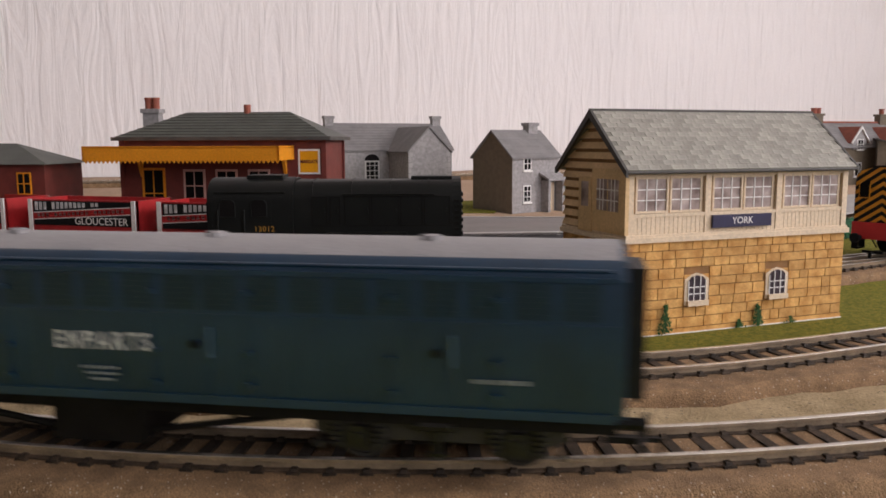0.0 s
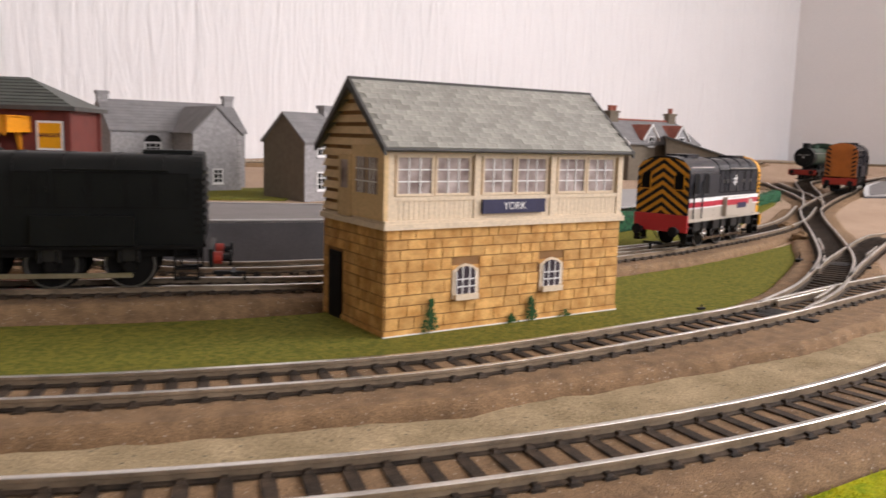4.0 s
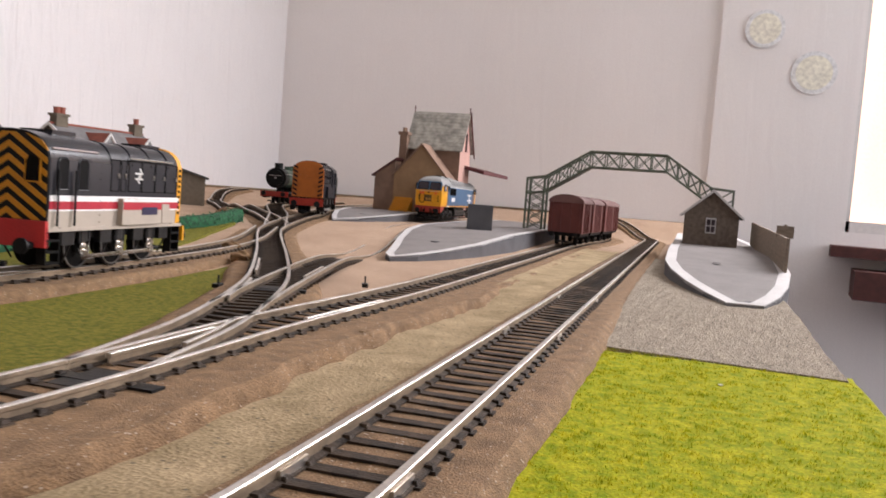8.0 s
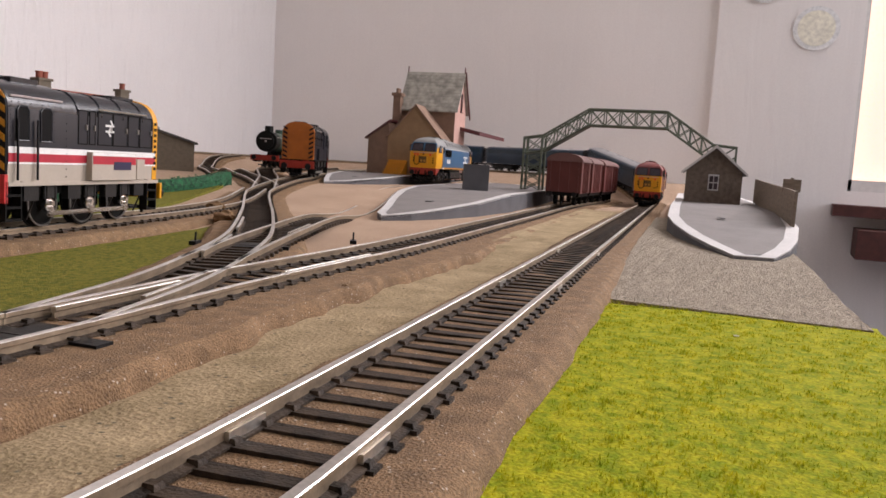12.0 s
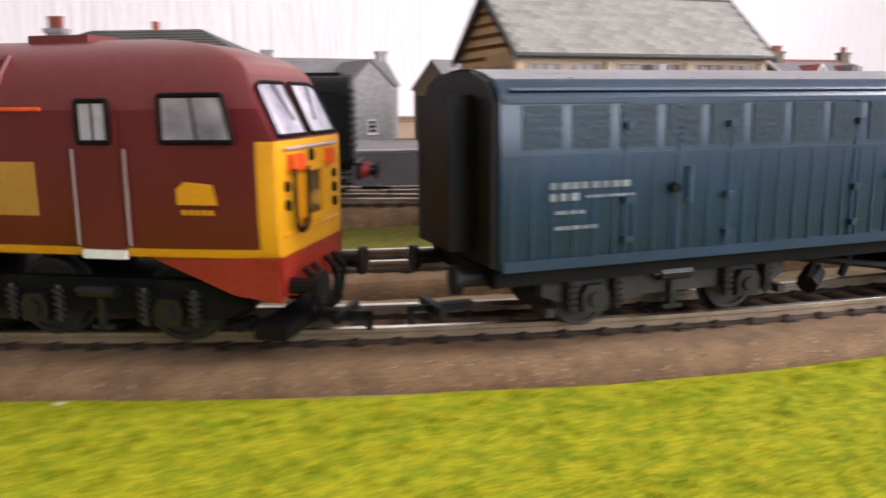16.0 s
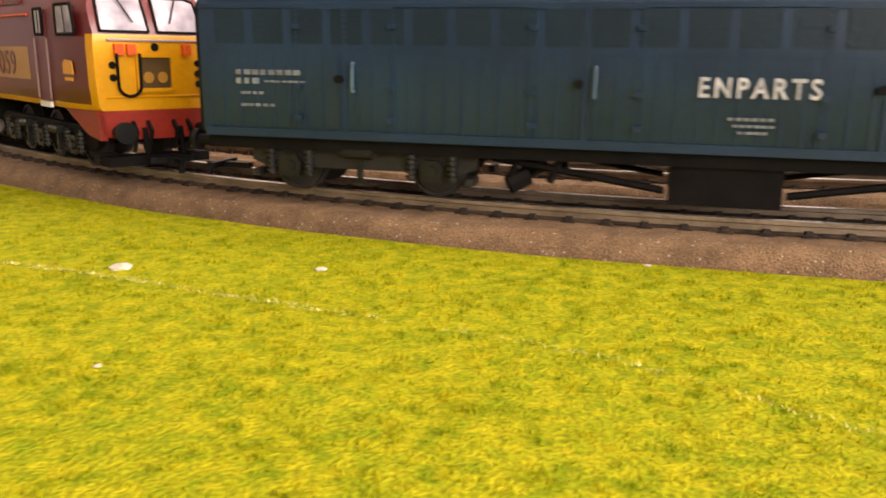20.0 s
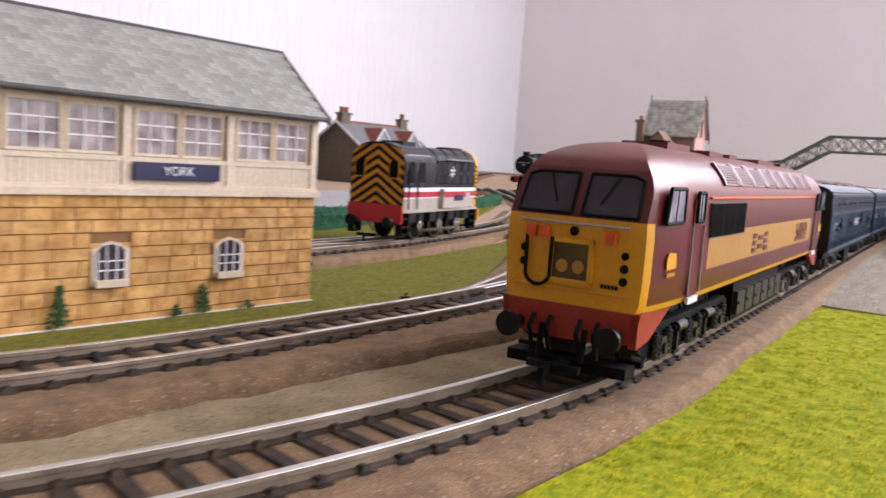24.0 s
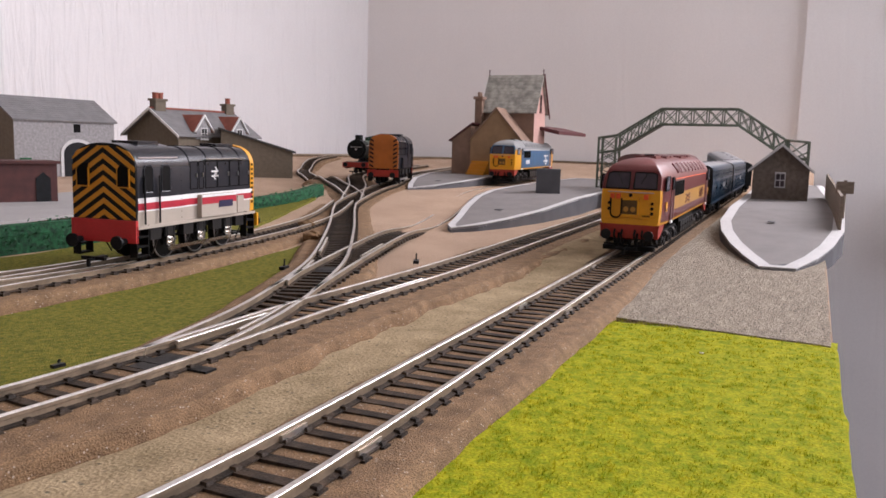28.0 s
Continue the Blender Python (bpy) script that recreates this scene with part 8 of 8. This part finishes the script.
# ---- hedges of small leaves ----
def hedge(ctrl, h, w, seed, label):
    rng = random.Random(seed)
    pts = curve_through(ctrl, 0.05)
    hd = thing("hedge", label, "hedge", P(0, 0, 0), "hedges")
    bm = bmesh.new()
    zf = hills
    sweep(bm, frames(pts), [(-w * 0.8, -0.01), (-w * 0.85, h * 0.6), (-w * 0.6, h * 0.9), (w * 0.6, h * 0.9), (w * 0.85, h * 0.6), (w * 0.8, -0.01)], zf)
    part("core", bm, M_hedge, hd)
    bm = bmesh.new()
    for x, y, nx, ny in frames(pts):
        for i in range(26):
            o, z = rng.uniform(-w, w), rng.uniform(0.0, h)
            if abs(o) < w * 0.7 and z < h * 0.8:
                o = math.copysign(w * rng.uniform(0.85, 1.05), o)
            q = Vector((x + nx * o + rng.uniform(-0.03, 0.03), y + ny * o + rng.uniform(-0.03, 0.03), zf(x, y) + z))
            d = Vector((rng.uniform(-1, 1), rng.uniform(-1, 1), rng.uniform(-0.2, 1))).normalized() * rng.uniform(0.008, 0.016)
            e = d.orthogonal().normalized() * rng.uniform(0.005, 0.009)
            bm.faces.new([bm.verts.new(q - d), bm.verts.new(q + e), bm.verts.new(q + d), bm.verts.new(q - e)])
    tagged(part("leaves", bm, M_hedge, hd), "dense small dark leaves", "", "", "stuff")


hedge([(0.9, 1.95), (2.6, 2.06), (4.0, 2.30)], 0.17, 0.06, 1, "dark green flock hedge behind the siding")
hedge([(4.2, 2.62), (5.0, 2.70), (5.7, 2.74), (6.3, 2.93)], 0.16, 0.06, 2, "bright green flock hedge beside the yard")
hedge([(1.9, 5.6), (2.6, 5.45), (3.4, 5.3)], 0.2, 0.08, 3, "dark green hedge behind the cottage")
patch("grass_hall", [(-0.2, 4.9), (1.4, 4.35), (1.9, 5.2), (3.2, 5.0), (3.2, 5.7), (-0.2, 5.9)], 0.108, M_olive, "green lawn before the stone hall", "grass", 0.02)

# point levers and motors beside the turnouts
for k, (x, y) in enumerate([(1.313, -0.239), (1.34, -0.70), (2.95, 0.42), (3.55, 0.05), (1.55, 0.55)]):
    lv = thing("point_lever", "black plastic point lever beside the rails", "lever", P(x, y, 0.035 if k != 1 else 0.022, 10 * k), "point levers")
    bm = bmesh.new()
    h = 0.016 if k else 0.009
    box(bm, -h * 2, -h * 0.88, 0, h * 2, h * 0.88, h)
    part("base", bm, M_black, lv, bevel=0.002)
    bm = bmesh.new()
    rod(bm, (0, 0, 0.012), (0.006, 0, 0.05 if k > 1 else 0.02), 0.004, 6)
    part("handle", bm, M_black, lv)
# rail joiners on the near rails
for x in (1.25, 2.75, 3.9):
    for off in (-GAUGE, GAUGE):
        jx, jy = along_main(x, off)
        bm = bmesh.new()
        box(bm, -0.045, -0.0112, 0.053, 0.045, 0.0112, 0.068)
        tagged(part("rail_joiner", bm, M_rail, None, at=P(jx, jy, 0, 7.0)), "bright metal joiner gripping two rail ends", "rail joiner", "rail joiners")

# loose bits: dry foam tufts, a block of stripwood and platform drain covers
M_tuft = mat("brown_foam_tuft", (0.22, 0.13, 0.06), 0.95, var=0.3, big=300, fine=2200, bump=1.0)
for k, (x, y, r) in enumerate([(3.98, 1.10, 0.055), (2.42, -0.585, 0.03), (4.42, 1.52, 0.05), (3.05, -0.52, 0.018)]):
    bm = bmesh.new()
    bmesh.ops.create_icosphere(bm, subdivisions=3, radius=r)
    for v in bm.verts:
        v.co *= 1 + 0.45 * noise.noise(v.co * (1.8 / r) + Vector((k * 5, 0, 0)))
        v.co.z *= 0.7
    tagged(part("foam_tuft", bm, M_tuft, None, at=P(x, y, surface(x, y) + 0.03)), "dry brown foam tuft beside the track", "foliage", "foam tufts")
bm = bmesh.new()
box(bm, -0.16, -0.05, 0, 0.16, 0.05, 0.035)
box(bm, -0.05, -0.035, 0.035, 0.03, 0.03, 0.05)
tagged(part("timber_block", bm, M_tan, None, at=P(2.02, 1.16, 0.0, 12), bevel=0.004), "pale stripwood block lying beside the siding", "block")
for x, y, z, a in ((6.05, 0.82, 0.1265, 10), (6.2, -1.28, 0.166, 7), (8.3, 2.75, 0.22, 12)):
    bm = bmesh.new()
    for i in range(3):
        box(bm, -0.045 + 0.03 * i, -0.025, 0, -0.022 + 0.03 * i, 0.025, 0.003)
    tagged(part("drain_cover", bm, M_platform_wall, None, at=P(x, y, z, a)), "small dark drain cover on the platform", "drain cover", "drain covers")

# ---- the window side of the room ----
win = tagged(new("window_1"), "tall bright window with a peach blind", "window", "", "structure")
bm = bmesh.new()
for q in ((17.0, -13.0, 0.4, 17.2, -12.6, 12.0), (17.0, -2.64, 0.4, 17.2, -2.58, 12.0), (17.0, -13.0, 11.7, 17.2, -2.58, 12.0), (17.0, -13.0, 0.4, 17.2, -2.58, 0.6), (17.05, -8.1, 0.4, 17.18, -7.9, 12.0)):
    box(bm, *q)
part("window_frame", bm, M_white, win, bevel=0.02)
bm = bmesh.new()
box(bm, 17.25, -12.8, 0.5, 17.3, -2.58, 11.8)
M_blind = mat("peach_blind_glow", (0.75, 0.50, 0.38), 0.9, var=0.05, big=8, fine=200)
# emission puts the daylight from behind into the blind's own surface
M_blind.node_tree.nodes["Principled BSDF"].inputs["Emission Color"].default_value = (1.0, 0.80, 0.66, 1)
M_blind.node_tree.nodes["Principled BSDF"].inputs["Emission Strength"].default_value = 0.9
part("blind", bm, M_blind, win, "peach blind made to glow in place of daylight")
bm = bmesh.new()
box(bm, 16.2, -12.8, -0.05, 17.0, -2.35, 0.15)
part("window_sill", bm, M_shed, win, "dark red window sill", bevel=0.03)
bm = bmesh.new()
box(bm, 15.8, -12.8, -0.75, 17.0, -2.75, -0.25)
tagged(part("shelf_board", bm, M_shed), "dark red-brown board under the window sill", "shelf")
for y, z, r in ((-1.78, 3.32, 0.40), (-0.85, 4.15, 0.36)):
    stk = thing("wall_sticker", "faint round yellow and blue sticker on the wall", "sticker", P(17.0, y, z, 0, 0, -90), "wall stickers")
    for nm, rr, m, h in (("ring", r, mat("faint_blue_ring", (0.80, 0.80, 0.80), 0.8), 0.004), ("face", r * 0.8, mat("faint_yellow_face", (0.85, 0.82, 0.70), 0.8), 0.008)):
        bm = bmesh.new()
        rod(bm, (0, 0, 0), (0, 0, h), rr, 32)
        part(nm, bm, m, stk)
bm = bmesh.new()
box(bm, 2.6, -3.9, -8.5, 5.2, -2.9, -2.2)
tagged(part("cupboard", bm, M_shed, None, bevel=0.03), "dark brown cupboard standing below the layout", "cupboard")


# ---- fibres of the grass mats ----
M_fibre = mat("grass_fibre", (0.235, 0.30, 0.008), 0.95, var=0.07, big=420, fine=1300, bump=0.0, col2=(0.46, 0.41, 0.013), fine_var=0.22, spec=0.1)
# thin nylon fibres let about half the light through
nodes = M_fibre.node_tree.nodes
thin, both = nodes.new("ShaderNodeBsdfTranslucent"), nodes.new("ShaderNodeMixShader")
both.inputs[0].default_value = 0.5
colour = nodes["Principled BSDF"].inputs["Base Color"].links[0].from_socket
M_fibre.node_tree.links.new(colour, thin.inputs["Color"])
M_fibre.node_tree.links.new(nodes["Principled BSDF"].outputs[0], both.inputs[1])
M_fibre.node_tree.links.new(thin.outputs[0], both.inputs[2])
M_fibre.node_tree.links.new(both.outputs[0], nodes["Material Output"].inputs["Surface"])


def fibres(name, label, material, inside, x0, x1, y0, y1, n, h0, h1, seed, z0):
    g = np.random.RandomState(seed)
    m = n // 12
    cx, cy, tall = g.uniform(x0, x1, m), g.uniform(y0, y1, m), g.uniform(0.55, 1.35, m)
    of = np.repeat(np.arange(m), 12)
    n = len(of)
    x, y = cx[of] + g.normal(0, 0.009, n), cy[of] + g.normal(0, 0.009, n)
    h = g.uniform(h0, h1, n) * tall[of]
    keep = np.array([inside(a, b) for a, b in zip(x, y)])
    x, y, h = x[keep], y[keep], h[keep]
    n = len(x)
    a = g.uniform(0, 2 * np.pi, n)
    lean, w = g.uniform(0.1, 0.9, n) * h, h * 0.2
    dx, dy = np.cos(a), np.sin(a)
    v = np.empty((n, 3, 3))
    v[:, 0] = np.c_[x - dy * w, y + dx * w, np.full(n, z0)]
    v[:, 1] = np.c_[x + dy * w, y - dx * w, np.full(n, z0)]
    v[:, 2] = np.c_[x + dx * lean, y + dy * lean, z0 + h]
    me = bpy.data.meshes.new(name)
    me.from_pydata((v.reshape(-1, 3) * D).tolist(), [], np.arange(3 * n).reshape(-1, 3).tolist())
    me.materials.append(material)
    return tagged(new(name, me), label, "grass", "", "stuff")


def front_grass(x, y):
    if y < board_edge(x):
        return False
    if x < 1.186:
        o = math.hypot(x - WC[0], y - WC[1]) - RW
    else:
        o = (B0[1] + (x - B0[0]) * 0.123 - y) * UX
    return 0.275 - 0.075 * min(1, max(0, (x + 0.3) / 1.5)) < o and x < 2.97


fibres("grass_fibres", "short bright yellow-green grass fibres", M_fibre, front_grass, -4.2, 2.98, -2.8, 0.6, 420000, 0.0035, 0.008, 5, 0.011)


# ---- the train ----
TRAIN = [(mainline_diesel("maroon"), 1.29, 0.78)]
first = parcels_coach(0)
BACK0 = 2.65 + 1.29
for k in range(3):
    c = first if k == 0 else copy_thing(first, P(0, 0, 0))
    TRAIN.append((c, BACK0 + k * 2.48, 0.78))


# ---- single sleepers of the near tracks ----
TIMBER = {}
for tr, x, y, ang, z, lo, hi in NEAR_SLEEPERS:
    if (lo, hi) not in TIMBER:
        bm = bmesh.new()
        sleeper_box(bm, 0, 0, 1, 0, 0, lo, hi)
        TIMBER[lo, hi] = finish("sleeper", bm, M_sleeper)
    part("sleeper", TIMBER[lo, hi], None, tr, at=P(x, y, z, ang))


# ---- what moves: the train on the main loop ----
NOSE = [(0, 23.18), (0.5, 24.02), (1.5, 26.0), (2.5, 27.75), (4.0, 30.9), (4.5, 31.98), (6.5, 36.5), (8.5, 41.75), (9, 43.55), (10, 47.3), (11, 51.05), (11.5, 53.35), (13.5, 62.02), (14, 63.91), (14.5, 65.56), (15, 67.53), (15.5, 68.5), (16, 69.6), (16.5, 70.32), (17, 70.86), (17.5, 71.27), (18, 71.54), (18.5, 71.6), (19, 71.58), (19.5, 71.52), (20, 71.27), (20.5, 70.67), (21, 69.91), (21.5, 69.17), (23.5, 66.19), (24, 65.46), (24.3, 65.03), (25, 63.92), (26, 62.77), (27, 61.84), (28, 61.75)]


def nose_at(t):
    return float(np.interp(t, [k for k, _ in NOSE], [s for _, s in NOSE]))


def riding(back, half, t):
    """Pose of a vehicle whose middle runs that far behind the nose, carried by two bogies."""
    s = nose_at(t) - back
    ax, ay, az = on_loop(s + half)
    bx, by, bz = on_loop(s - half)
    yaw = math.degrees(math.atan2(ay - by, ax - bx))
    pitch = math.degrees(math.atan2(az - bz, math.hypot(ax - bx, ay - by)))
    return P((ax + bx) / 2, (ay + by) / 2, (az + bz) / 2 + 0.078, yaw, 0, -pitch)


def motions():
    times = sorted({round(0.25 * k, 3) for k in range(113)} | {t for t, _ in NOSE})
    for ob, back, half in TRAIN:
        walk(ob, [(t, riding(back, half, t)) for t in times])


motions()
